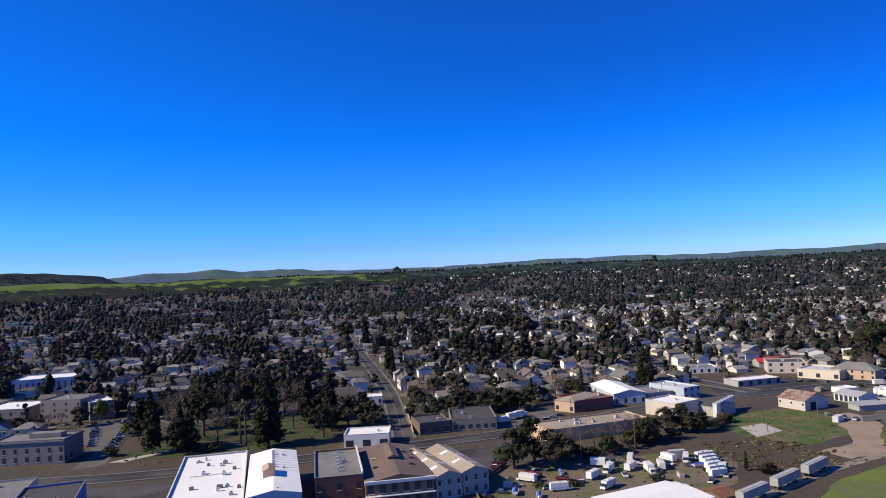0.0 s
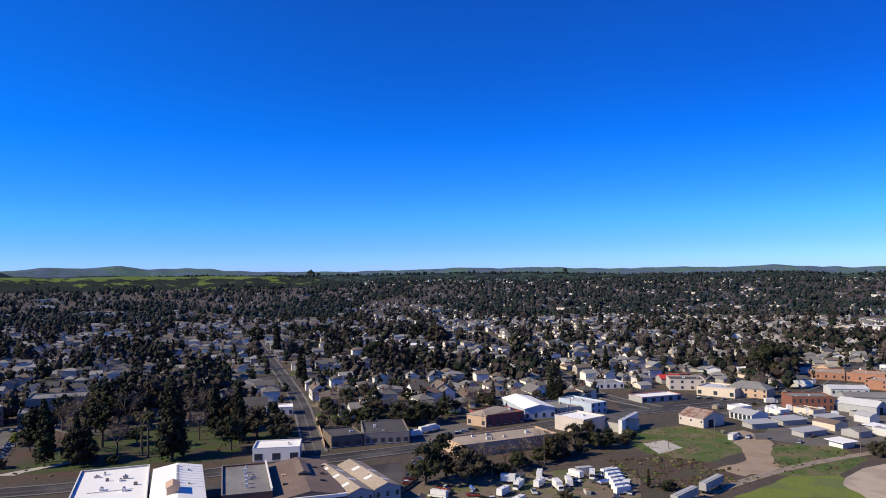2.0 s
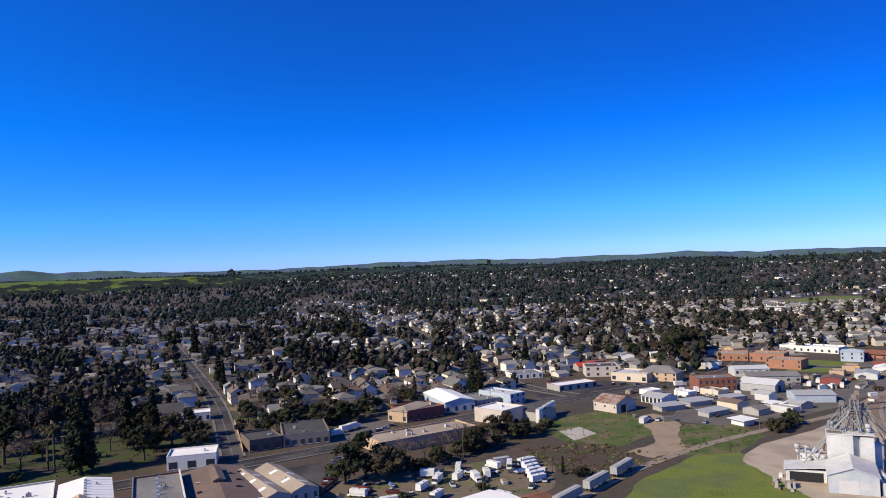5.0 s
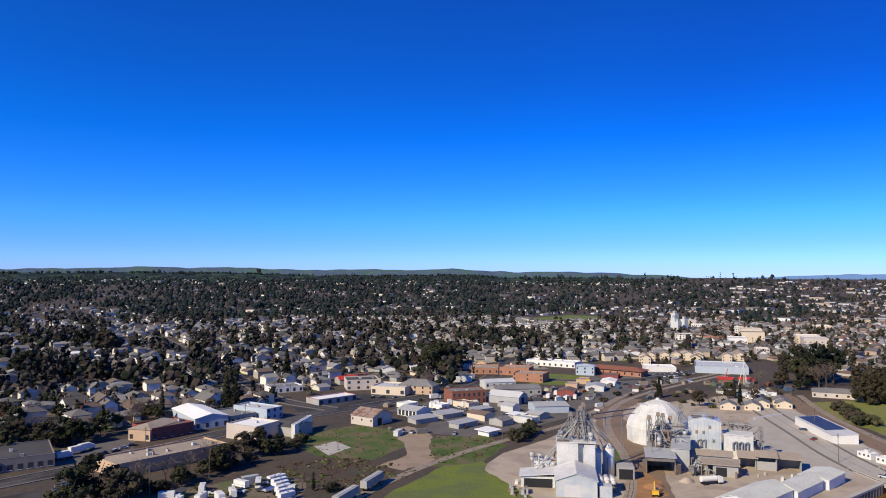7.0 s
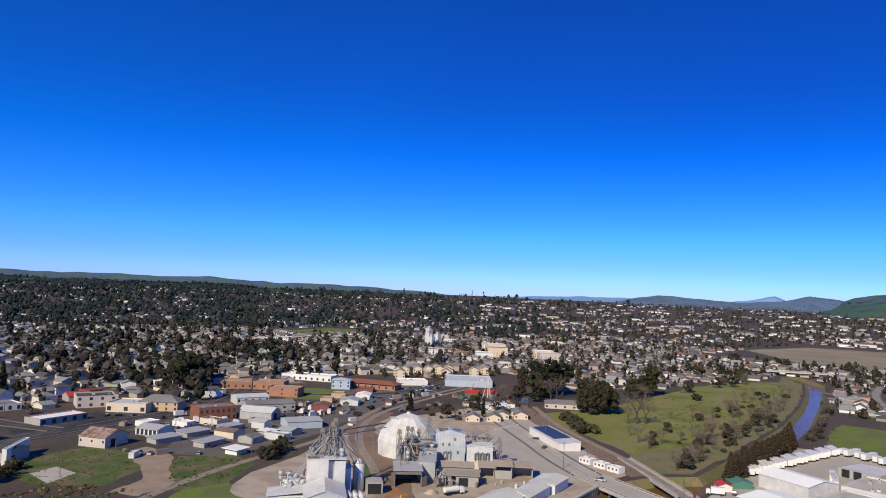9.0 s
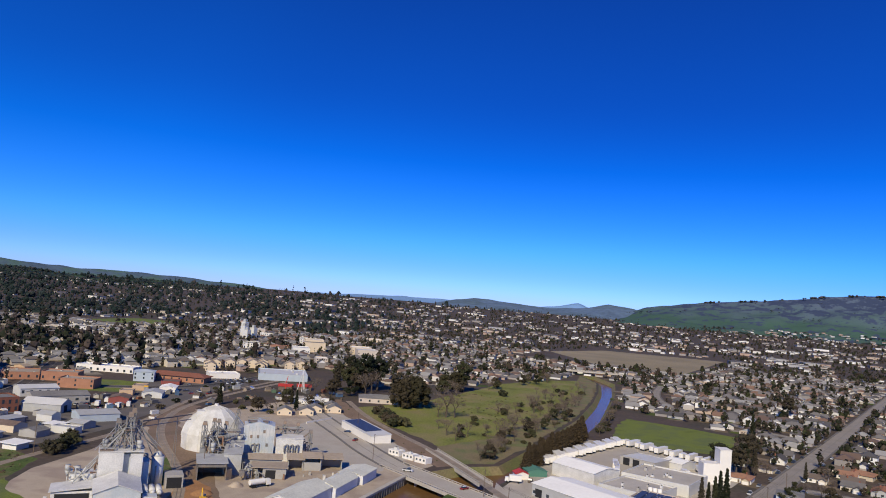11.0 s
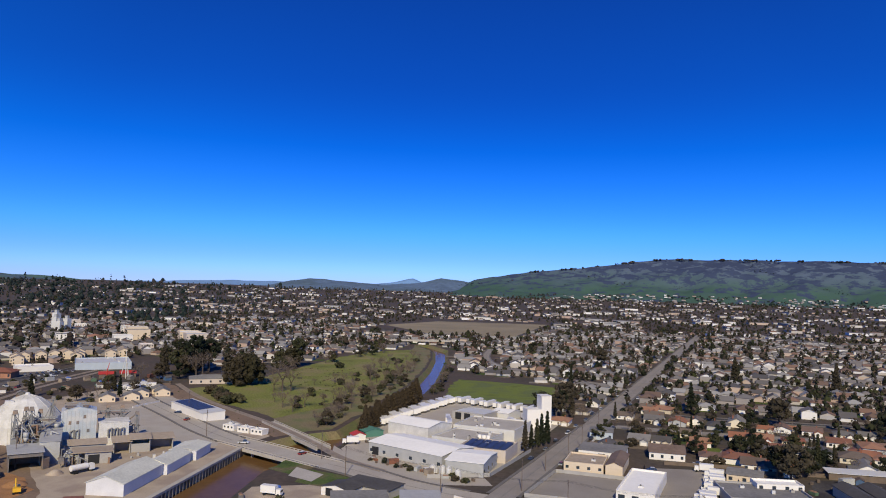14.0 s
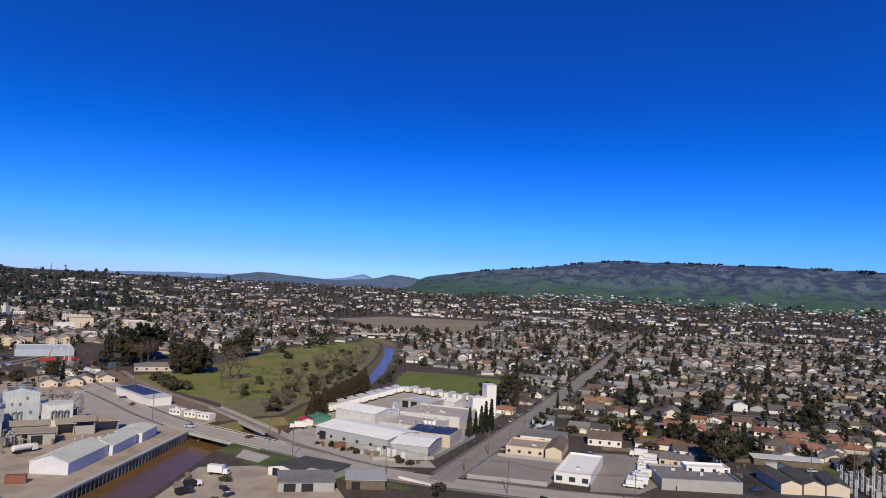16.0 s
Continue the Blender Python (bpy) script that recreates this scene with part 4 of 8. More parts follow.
ob, L, D, T = building("shop_building", "dark brick building with a grey felt roof and parapet", (-35.2, 174.5), (-24, 176.5), 28, 11, M_BRICK, M_GROOF, win=[((1.2, 6.2), 3, 1.5, 2.4)], side_win=[("r", (1.5, 6.0), 3, 1.2, 2.0)], units=3, band=M_STONE)
for i in range(5):
    part("ridge_vent", Mesh().box(L * 0.5 - 0.4, D * (0.2 + i * 0.13), 10.8, L * 0.5 + 0.4, D * (0.2 + i * 0.13) + 0.9, 12.0), M_PALEMETAL, ob)
part("coping_edge", Mesh().box(L - 0.4, 0, 11, L + 0.1, D, 11.9), M_WHITE, ob)
ob, L, D, T = building("shop_building", "brown-roofed shop with a white cornice and dark shop windows", (-23.2, 173.4), (-7.2, 176.8), 34, 8.6, M_BROOF, M_BROOF, "gable", 2.2, "y", win=[((0.4, 4.9), 6, 2.0, 3.0)], over=0.2)
part("cornice", Mesh().box(-0.3, -0.9, 8.3, L + 0.3, 0.3, 9.3), M_WHITE, ob, "white wooden cornice")
part("canopy", Mesh().box(-0.2, -1.6, 4.1, L + 0.2, 0.0, 4.35), M_WHITE, ob)
part("monitor", Mesh().box(L * 0.42, D * 0.45, 9.6, L * 0.58, D * 0.8, 11.6).gable(L * 0.40, D * 0.43, L * 0.60, D * 0.82, 11.6, 12.5, "y"), M_BROOF, ob, "raised brown roof monitor")
for x, y, m in ((0.2, 0.3, M_DARK), (0.22, 0.55, M_TAN), (0.75, 0.3, M_DARK), (0.8, 0.5, M_DARK), (0.72, 0.68, M_DARK), (0.88, 0.75, M_DARK)):
    z = 8.6 + 2.2 * (1 - abs(x - 0.5) * 2)
    part("skylight", Mesh().box(L * x - 0.8, D * y, z - 0.3, L * x + 0.8, D * y + 1.6, z + 0.55), m, ob)
ob, L, D, T = building("shop_building", "pale two-storey building under twin tan gable roofs", (-6.9, 177), (-0.6, 180.2), 32, 8.0, M_GREYW, M_TROOF, "gable", 1.8, "y", win=[((1.0, 5.0), 3, 1.1, 1.9)], units=2, over=0.15)
for x, y in ((0.1, 0.2), (0.6, 0.35), (0.15, 0.5), (0.62, 0.7), (0.12, 0.8)):
    z0, z1 = (8 + 3.6 * q if q <= 0.5 else 8 + 3.6 * (1 - q) for q in (x, x + 0.28))
    part("pale_patch", Mesh().slab((L * x, D * y, z0), (L * (x + 0.28), D * y, z1), (L * (x + 0.28), D * y + 2.2, z1), (L * x, D * y + 2.2, z0), 0.24), M_WROOF, ob)
ob, L, D, T = building("shop_building", "pale two-storey building under twin tan gable roofs", (-0.4, 180.3), (6.0, 183.6), 32, 8.0, M_GREYW, M_TROOF, "gable", 1.8, "y", win=[((1.0, 5.0), 3, 1.1, 1.9)], side_win=[("r", (1.2, 5.0), 6, 1.2, 1.8)], units=2, over=0.15)
for x, y in ((0.55, 0.15), (0.12, 0.3), (0.6, 0.5), (0.15, 0.65)):
    z0, z1 = (8 + 3.6 * q if q <= 0.5 else 8 + 3.6 * (1 - q) for q in (x, x + 0.28))
    part("pale_patch", Mesh().slab((L * x, D * y, z0), (L * (x + 0.28), D * y, z1), (L * (x + 0.28), D * y + 2.2, z1), (L * x, D * y + 2.2, z0), 0.24), M_WROOF, ob)
building("shop_building", "low shop with a pale grey roof", (-118, 172.5), (-105, 175.2), 25, 9.0, M_CREAM, M_GROOF, units=3, band=M_STONE)
building("shop_building", "dark-roofed shop with a bright blue side wall", (-101, 161.5), (-87.5, 165), 41, 9.4, M_BLUE, M_DROOF, units=4, band=M_STONE)
building("shop_building", "grey-roofed shop of painted block", (-142, 171), (-119, 172.3), 30, 8.6, M_STONE, M_GROOF, units=3)
building("warehouse", "long low warehouse under a bright white roof", (33, 147), (53.2, 161.5), 17, 6.4, M_GREYW, M_WROOF, "gable", 0.8, "x", over=0.3)
building("shed", "small shed with a rusty red roof", (55.5, 162.5), (60.5, 166), 8, 3.6, M_WOOD, M_RUST, "gable", 1.2, "x")
# beyond the main street
ob, L, D, T = building("civic_building", "two-storey grey stone civic building with arched windows", (-148.4, 234), (-123.4, 231.6), 16, 11.2, M_STONE, M_GROOF, win=[((1.2,), 7, 1.5, 2.6), ((5.2,), 7, 1.4, 2.4)], side_win=[("r", (1.2, 5.2), 4, 1.4, 2.4)])
part("penthouse", Mesh().box(L * 0.42, D * 0.4, T, L * 0.85, D * 0.7, T + 2.2), M_STONE, ob)
part("cornice", Mesh().box(-0.5, -0.5, 10.2, L + 0.5, 0.0, 10.7).box(L, -0.5, 10.2, L + 0.5, D + 0.5, 10.7), M_STONE, ob)
building("office_building", "plain three-storey beige office block", (-174, 310), (-154.8, 305), 18, 13, M_STONE, M_GROOF, win=[((2, 6, 9.5), 4, 1.2, 1.6)], units=3)
building("office_building", "beige office block with a flat white roof", (-151, 305), (-143.5, 311), 16, 11, M_STONE, M_WROOF, win=[((2, 6), 3, 1.2, 1.6)], units=1)
building("office_building", "plain brown office block", (-140, 322), (-118, 326), 16, 12, M_STONE, M_GROOF, win=[((2, 6), 5, 1.2, 1.6)], units=2)
building("office_building", "small brown flat-roofed office", (-135.6, 305), (-127, 308), 12, 9, M_STONE, M_GROOF, units=1)
building("hall", "large blue-walled hall with white upright ribs", (-232, 388), (-202, 392.5), 30, 12, M_LBLUE, M_WROOF, win=[((2,), 10, 1.0, 7)], band=M_BLUE)
building("shop_building", "stone shop with a pale flat roof", (-200, 308), (-178, 305), 26, 9, M_STONE, M_WROOF, win=[((1, 5), 5, 1.3, 2)], units=2)
building("shop_building", "grey shop with a pale flat roof", (-236, 320), (-203, 312), 30, 8, M_STONE, M_GROOF, units=3)
building("shop_building", "white flat-roofed shop with three bays", (-36.8, 235.4), (-22.4, 235.2), 11, 6.2, M_WHITE, M_WROOF, win=[((0.6,), 3, 3.6, 3.0)], units=1)
building("chapel", "small white building with a steep front gable", (-52, 315.5), (-42.1, 316.7), 14, 6, M_WHITE, M_DROOF, "gable", 4.0, "x", win=[((1.5,), 3, 1.0, 1.8)])
building("shop_building", "small white kiosk with a white awning roof", (-39, 311), (-31, 312), 9, 5, M_WHITE, M_WROOF, win=[((0.8,), 3, 1.6, 2.4)])
building("store", "long dark-roofed store with wide bays", (-13.1, 248.4), (-2.7, 252), 22, 7, M_WOOD, M_DROOF, win=[((0.6,), 3, 2.8, 2.6)], units=1, band=M_WOOD)
building("store", "long dark-roofed store of grey block", (-2.5, 252.1), (13, 253), 22, 7, M_STONE, M_DROOF, win=[((0.8,), 6, 2.0, 2.4)], units=2, band=M_STONE)
building("store", "tan store under a broad brown roof", (37, 281), (43, 273), 22, 7, M_TAN, M_TROOF, "hip", 2.0, win=[((0.8,), 2, 2.0, 2.4)])
building("store", "maroon store front with white pilasters", (43.5, 272.8), (59.4, 281.7), 16, 7.5, M_MAROON, M_BROOF, win=[((0.8,), 5, 1.8, 2.8)], units=2)
building("store", "white metal shed behind a stepped blue shop front", (60.5, 285), (73.5, 288), 34, 7, M_LBLUE, M_WROOF, "gable", 2.0, "y", win=[((0.8,), 4, 1.6, 2.4)], units=2)
building("store", "low store with a dark flat roof", (74.5, 288.5), (86, 294), 20, 5.5, M_GREYW, M_GROOF, win=[((0.8,), 5, 1.4, 2)], units=2)
building("store", "pale blue two-storey store with a flat roof", (88.5, 288), (97, 294.5), 22, 8, M_LBLUE, M_PALEMETAL, win=[((1, 4.6), 3, 1.6, 1.8)], units=2)
ob, L, D, T = building("store", "tan flat-roofed store with a gravelled roof", (27, 226), (62, 244), 16, 7, M_TAN, M_TROOF, units=6, side_win=[("l", (1,), 2, 1.5, 2.5)])
building("warehouse", "plain white block warehouse", (74.4, 253.3), (86, 263.6), 16, 9, M_BEIGE, M_WROOF, units=1, doors=[(3, 4, 4)])
building("store", "store with a tall white stepped false front", (88.4, 253.5), (98, 262), 18, 6, M_GREYW, M_DROOF, "gable", 1.5, "y", doors=[(2, 3, 3)])
building("shed", "white stepped gable wall of an old shed", (87.2, 254), (88.2, 253), 22, 8.5, M_WHITE, M_WHITE, parapet=0.3)
building("warehouse", "beige block warehouse with a rust-stained metal roof", (119.9, 256.2), (132.1, 264.5), 13, 6.0, M_BEIGE, M_RUSTROOF, "gable", 3.2, "y", doors=[(4, 4, 4)], side_win=[("l", (2.5,), 3, 1.0, 1.2)])
building("gas_station", "petrol station under a flat white and red canopy", (118, 309), (140, 318), 12, 4.6, M_GREYW, M_WROOF, win=[((0.5,), 5, 2.6, 2.6)], band=M_RED)
building("strip_mall", "low strip of shops with a flat roof", (110.3, 353), (127, 355), 14, 5, M_WHITE, M_GROOF, win=[((0.6,), 5, 1.8, 2.4)], units=2)
building("store", "low store with a bright red roof", (150, 363), (161, 363), 12, 4.5, M_GREYW, M_RED, "gable", 2.2, "x")
building("store", "cream flat-roofed store with wide windows", (152.9, 330), (163.5, 314.5), 18, 7, M_CREAM, M_PALEMETAL, win=[((1,), 3, 2.6, 2.6)], units=2)
building("store", "two-storey tan store with a dark roof", (146, 344), (162, 340), 14, 9, M_BEIGE, M_DROOF, win=[((1, 5), 4, 1.8, 1.8)], units=2)
building("inn", "tan building with a steep tower-like roof", (165.5, 326), (176, 310), 12, 7, M_TAN, M_GROOF, "hip", 4, win=[((1, 4), 5, 1.3, 1.6)])
building("workshop", "white workshop with roll-up doors and a pale gable roof", (143, 264.4), (153, 270.3), 12, 4.2, M_WHITE, M_METAL, "gable", 1.8, "y", side_win=[("l", (0.2,), 5, 2.0, 3.0)])
for (x0, y0), (x1, y1), dep in (((136.5, 252.5), (148, 255.5), 7), ((150.5, 256), (162, 259.4), 8), ((146, 236.4), (158, 242), 6), ((168, 258), (178, 261.4), 6)):
    building("carport", "long flat grey carport roof on posts", (x0, y0), (x1, y1), dep, 3.2, M_GREYW, M_METAL, "shed", 0.4, over=0.8)
building("kiosk", "small white kiosk under a flat canopy", (149, 220.6), (155, 223.4), 6, 3.2, M_WHITE, M_WROOF, over=1.5, kind="shed", rise=0.2)
building("kiosk", "small shelter with a bright white roof", (176, 240), (182, 243), 6, 3.2, M_GREYW, M_WROOF, over=1.0, kind="shed", rise=0.2)
building("kiosk", "open shelter with a grey metal roof", (183, 235.4), (190.5, 238.4), 8, 3.6, M_GREYW, M_METAL, "gable", 1.2, "y")
building("brick_building", "two-storey red brick building with arched windows", (171, 283), (188, 281.4), 14, 8.5, M_BRICK, M_GROOF, win=[((0.8, 4.8), 7, 1.3, 2.2)], side_win=[("r", (0.8, 4.8), 4, 1.3, 2.2)], units=2)
building("shed", "silver corrugated shed with a pale gable roof", (195.7, 266.6), (206, 274.2), 18, 5.8, M_METAL, M_PALEMETAL, "gable", 2.6, "y", doors=[(4, 4, 4)])
building("shed", "long shed with a pale blue-white metal roof", (190.5, 248), (205, 243.5), 15, 5, M_LBLUE, M_METAL, "gable", 1.4, "x")
building("warehouse", "grey clerestory warehouse with a blue end wall", (200, 291), (222, 284.4), 18, 6, M_GREYW, M_GROOF, "gable", 1.8, "x", win=[((2,), 6, 1.8, 1.5)])
building("warehouse", "pale metal warehouse with ribbed roof", (208, 312), (224, 308.4), 14, 6, M_PALEMETAL, M_PALEMETAL, "gable", 1.5, "x", win=[((2,), 5, 1.6, 2.0)])
building("brick_building", "orange brick block with a flat roof", (238.5, 331), (247, 315.5), 14, 8, M_ORANGE, M_TROOF, win=[((1.5, 4.8), 3, 1.2, 1.5)], units=2)
building("brick_building", "long low orange brick building with a tan roof", (232, 366), (246, 356), 18, 6.5, M_ORANGE, M_TROOF, win=[((1.5,), 5, 1.4, 2)], units=3)
building("brick_building", "orange brick hall with a tan flat roof", (246.5, 355.5), (257, 341), 18, 8, M_ORANGE, M_TROOF, win=[((1.5,), 4, 1.4, 2)], units=2)
building("strip_mall", "long white strip of shops", (290, 388), (302, 354), 14, 6, M_WHITE, M_WROOF, win=[((0.8,), 9, 1.8, 2)], units=3)
building("railway_depot", "long brick depot with a red roof", (298.6, 338), (308, 304), 12, 5.5, M_ORANGE, M_BRICK, "hip", 2.5, win=[((1,), 8, 1.4, 2.2)], over=1.5)
building("water_tank_house", "round-cornered pale blue storage house", (284, 332), (291, 324), 9, 9, M_LBLUE, M_LBLUE, "hip", 1.6, win=[((2, 5), 3, 1.2, 1.6)])
building("store", "large flat grey store beside a car park", (352, 304), (372, 282), 30, 7, M_LBLUE, M_PALEMETAL, units=5)
building("shed", "pale shed with a flat roof", (330, 322), (345, 312), 14, 5, M_WHITE, M_WROOF, units=2)
building("bungalow", "pale bungalow with a grey roof beneath tall trees", (331, 216), (343, 199), 12, 4.5, M_BEIGE, M_GROOF, "hip", 2.2, win=[((1,), 5, 1.4, 1.5)])
building("school", "white flat school building among trees", (452, 640), (474, 622), 22, 9, M_WHITE, M_GROOF, win=[((1.5, 5), 7, 1.6, 1.6)])
building("hall", "large plain apartment block with a pale roof", (25.6, 534.7), (42, 533), 20, 10, M_GREYW, M_WROOF, win=[((1, 4.2, 7.4), 7, 1.3, 1.4)], units=3)
building("hall", "plain two-storey hall with a white roof", (44, 538), (56, 536), 16, 7, M_GREYW, M_WROOF, win=[((1, 4.2), 5, 1.3, 1.4)])

# ---- the centre beyond the tracks ----
rc = random.Random(77)
for i in range(9):
    for j in range(2):
        x, y = 352 + i * 8.5 + j * 9 + rc.uniform(-4, 4), 352 - i * 3.2 + j * 13 + rc.uniform(-5, 5)
        if rc.random() < 0.2:
            continue
        building("condominium", "cream townhouse with a steep front gable", (x, y), (x + 4.2, y - 4.6), 9, 6.4, M_CREAM, M_TROOF, "gable", 2.2, "y", win=[((1.2, 4.0), 2, 1.0, 1.2)])
for i in range(16):
    az, d = radians(rc.uniform(46.5, 58)), rc.uniform(560, 900)
    x, y, w = d * math.sin(az), d * math.cos(az), rc.uniform(9, 20)
    if free(*P(x, y)[:2], 14):
        building("town_block", "pale flat-roofed town block with rows of windows", (x, y), (x + w * 0.7, y - w * 0.7), rc.uniform(12, 22), rc.choice((7, 10, 13)), rc.choice((M_WHITE, M_CREAM, M_BEIGE)), rc.choice((M_WROOF, M_GROOF, M_PALEMETAL)), win=[((1.5, 4.6), 5, 1.3, 1.4)])
for i in range(4):
    x, y = 528 + i * 9, 446 - i * 7
    building("town_block", "low block with a long red roof", (x, y), (x + 8, y - 8), 16, 5, M_CREAM, M_ORANGE, "hip", 2.4, win=[((1.2,), 4, 1.3, 1.4)])
for x, y, h in ((600, 545, 26), (594, 540, 20), (604, 536, 18), (590, 532, 15)):
    ob = thing("grain_elevator", "distant grey concrete grain elevator tower", "tower", pos=P(x, y))
    part("shaft", Mesh().box(-4, -4, 0, 4, 4, h), M_PALEMETAL, ob)
    part("head_house", Mesh().box(-2.2, -2.2, h, 2.2, 2.2, h + 4), M_METAL, ob)
    take(*P(x, y)[:2], 9)
for i in range(7):
    x, y = 330 + rc.uniform(-14, 14), 262 + rc.uniform(-14, 14)
    if i < 2:
        building("yard_shed", "low yard shed with a rusty red roof", (x, y), (x + 5, y - 6), 8, 3.6, M_WOOD, M_RED, "gable", 1.4, "x")
for x, y in ((266, 216), (274, 210), (283, 212), (290, 206), (296, 212)):
    building("cottage", "small tan cottage with a grey gable roof", (x, y), (x + 4, y - 5), 8, 3.6, M_CREAM, M_GROOF, "gable", 2.0, "y", win=[((1.0,), 2, 1.0, 1.2)])
ob = thing("red_crane", "red yard crane with a slanting boom", "crane", pos=P(322, 258))
part("mast", Mesh().tube((0, 0, 0), (0, 0, 9), 0.5, 0.3, 6), M_RED, ob)
part("boom", Mesh().tube((0, 0, 8), (6, 3, 13), 0.35, 0.2, 6), M_RED, ob)
part("cab", Mesh().box(-1.2, -1.2, 0, 1.2, 1.2, 2.6), M_RED, ob)
ob = thing("derrick", "pale steel derrick of three leaning legs", "derrick", pos=P(335, 257))
for a in range(3):
    part("leg", Mesh().tube((4 * math.cos(a * 2.1), 4 * math.sin(a * 2.1), 0), (0, 0, 17), 0.3, 0.2, 5), M_PALEMETAL, ob)
part("mast", Mesh().tube((0, 0, 0), (0, 0, 21), 0.35, 0.2, 6), M_PALEMETAL, ob)
ob = thing("locomotive", "yellow and grey diesel locomotive on the siding", "locomotive", pos=P(262, 296, 0.2), turn=0.9)
part("body", Mesh().box(-6, -1.4, 1.2, 3.5, 1.4, 3.6), M_GREYW, ob)
part("nose", Mesh().box(3.5, -1.4, 1.2, 6, 1.4, 2.9), M_YELLOW, ob)
part("cab", Mesh().box(2.0, -1.45, 3.6, 4.2, 1.45, 4.4), M_YELLOW, ob)
part("truck_frame", Mesh().box(-5.2, -1.1, 0.2, 5.2, 1.1, 1.2), M_DARK, ob)

# ---- the feed mill ----


MILL = 1.25              # the mill's drawings to metres


def spouts(ob, top, feet, r=0.16, name="spout"):
    for f in feet:
        part(name, Mesh().tube(top, f, r, n=6), M_PIPE, ob)


def lattice(ob, x, y, w, h, z0=0.0, name="tower_frame", material=None):
    """An open steel elevator tower: legs, rings and diagonals."""
    m = Mesh()
    c = [(x - w, y - w), (x + w, y - w), (x + w, y + w), (x - w, y + w)]
    for a in c:
        m.tube((*a, z0), (*a, z0 + h), 0.09, n=4)
    n = max(2, int(h / 2.2))
    for i in range(n + 1):
        z = z0 + h * i / n
        for a, b in zip(c, c[1:] + c[:1]):
            m.tube((*a, z), (*b, z), 0.06, n=4)
            if i < n:
                m.tube((*a, z), (*b, z0 + h * (i + 1) / n), 0.05, n=4)
    return part(name, m, material or M_PIPE, ob, "weathered steel lattice frame")


def platform(ob, x0, y0, x1, y1, z):
    """A grated deck with a handrail on posts."""
    p = part("platform", Mesh().box(x0, y0, z, x1, y1, z + 0.15), M_OLDSTEEL, ob)
    c = ((x0, y0), (x1, y0), (x1, y1), (x0, y1))
    m = Mesh().add([(*q, z + k) for k in (0.8, 1.1) for q in c], [(i, (i + 1) % 4, 4 + (i + 1) % 4, 4 + i) for i in range(4)])
    part("handrail", m, M_PIPE, p)


def tangle(ob, x0, x1, y0, y1, top, n, seed):
    """Standing and slanting pipes, ducts, cyclones and motor boxes of a mill."""
    rng = random.Random(seed)
    for i in range(n):
        x, y, h = rng.uniform(x0, x1), rng.uniform(y0, y1), top * rng.uniform(0.45, 1.0)
        k, m = rng.random(), rng.choice((M_PIPE, M_PIPE, M_OLDSTEEL, M_METAL, M_RUSTY))
        if k < 0.35:
            bend = Vector((rng.uniform(-3, 3), rng.uniform(-2, 2), rng.uniform(-1.5, 0.5)))
            part("duct", Mesh().tube((x, y, 0), (x, y, h), rng.uniform(0.14, 0.4), n=7).tube((x, y, h), Vector((x, y, h)) + bend, 0.2, n=6), m, ob)
        elif k < 0.7:
            e = (rng.uniform(x0, x1), rng.uniform(y0, y1), rng.uniform(0.2, 0.6) * top)
            part("auger_pipe", Mesh().tube((x, y, h), e, rng.uniform(0.12, 0.26), n=6), m, ob)
        elif k < 0.82:
            part("cyclone", Mesh().tube((x, y, h * 0.7), (x, y, h * 0.7 + 1.6), 0.85, n=10).tube((x, y, h * 0.7 - 1.8), (x, y, h * 0.7), 0.2, 0.85, 10).tube((x, y, 0), (x, y, h * 0.7 - 1.7), 0.14, n=5), M_METAL, ob, "steel dust cyclone", True)
        else:
            w = rng.uniform(0.5, 1.1)
            part("machine_box", Mesh().box(x - w, y - w, h * 0.5, x + w, y + w, h * 0.5 + rng.uniform(0.8, 2.0)).box(x - 0.1, y - 0.1, 0, x + 0.1, y + 0.1, h * 0.5), rng.choice((M_OLDSTEEL, M_PIPE, M_RUSTY, M_GREYW)), ob)


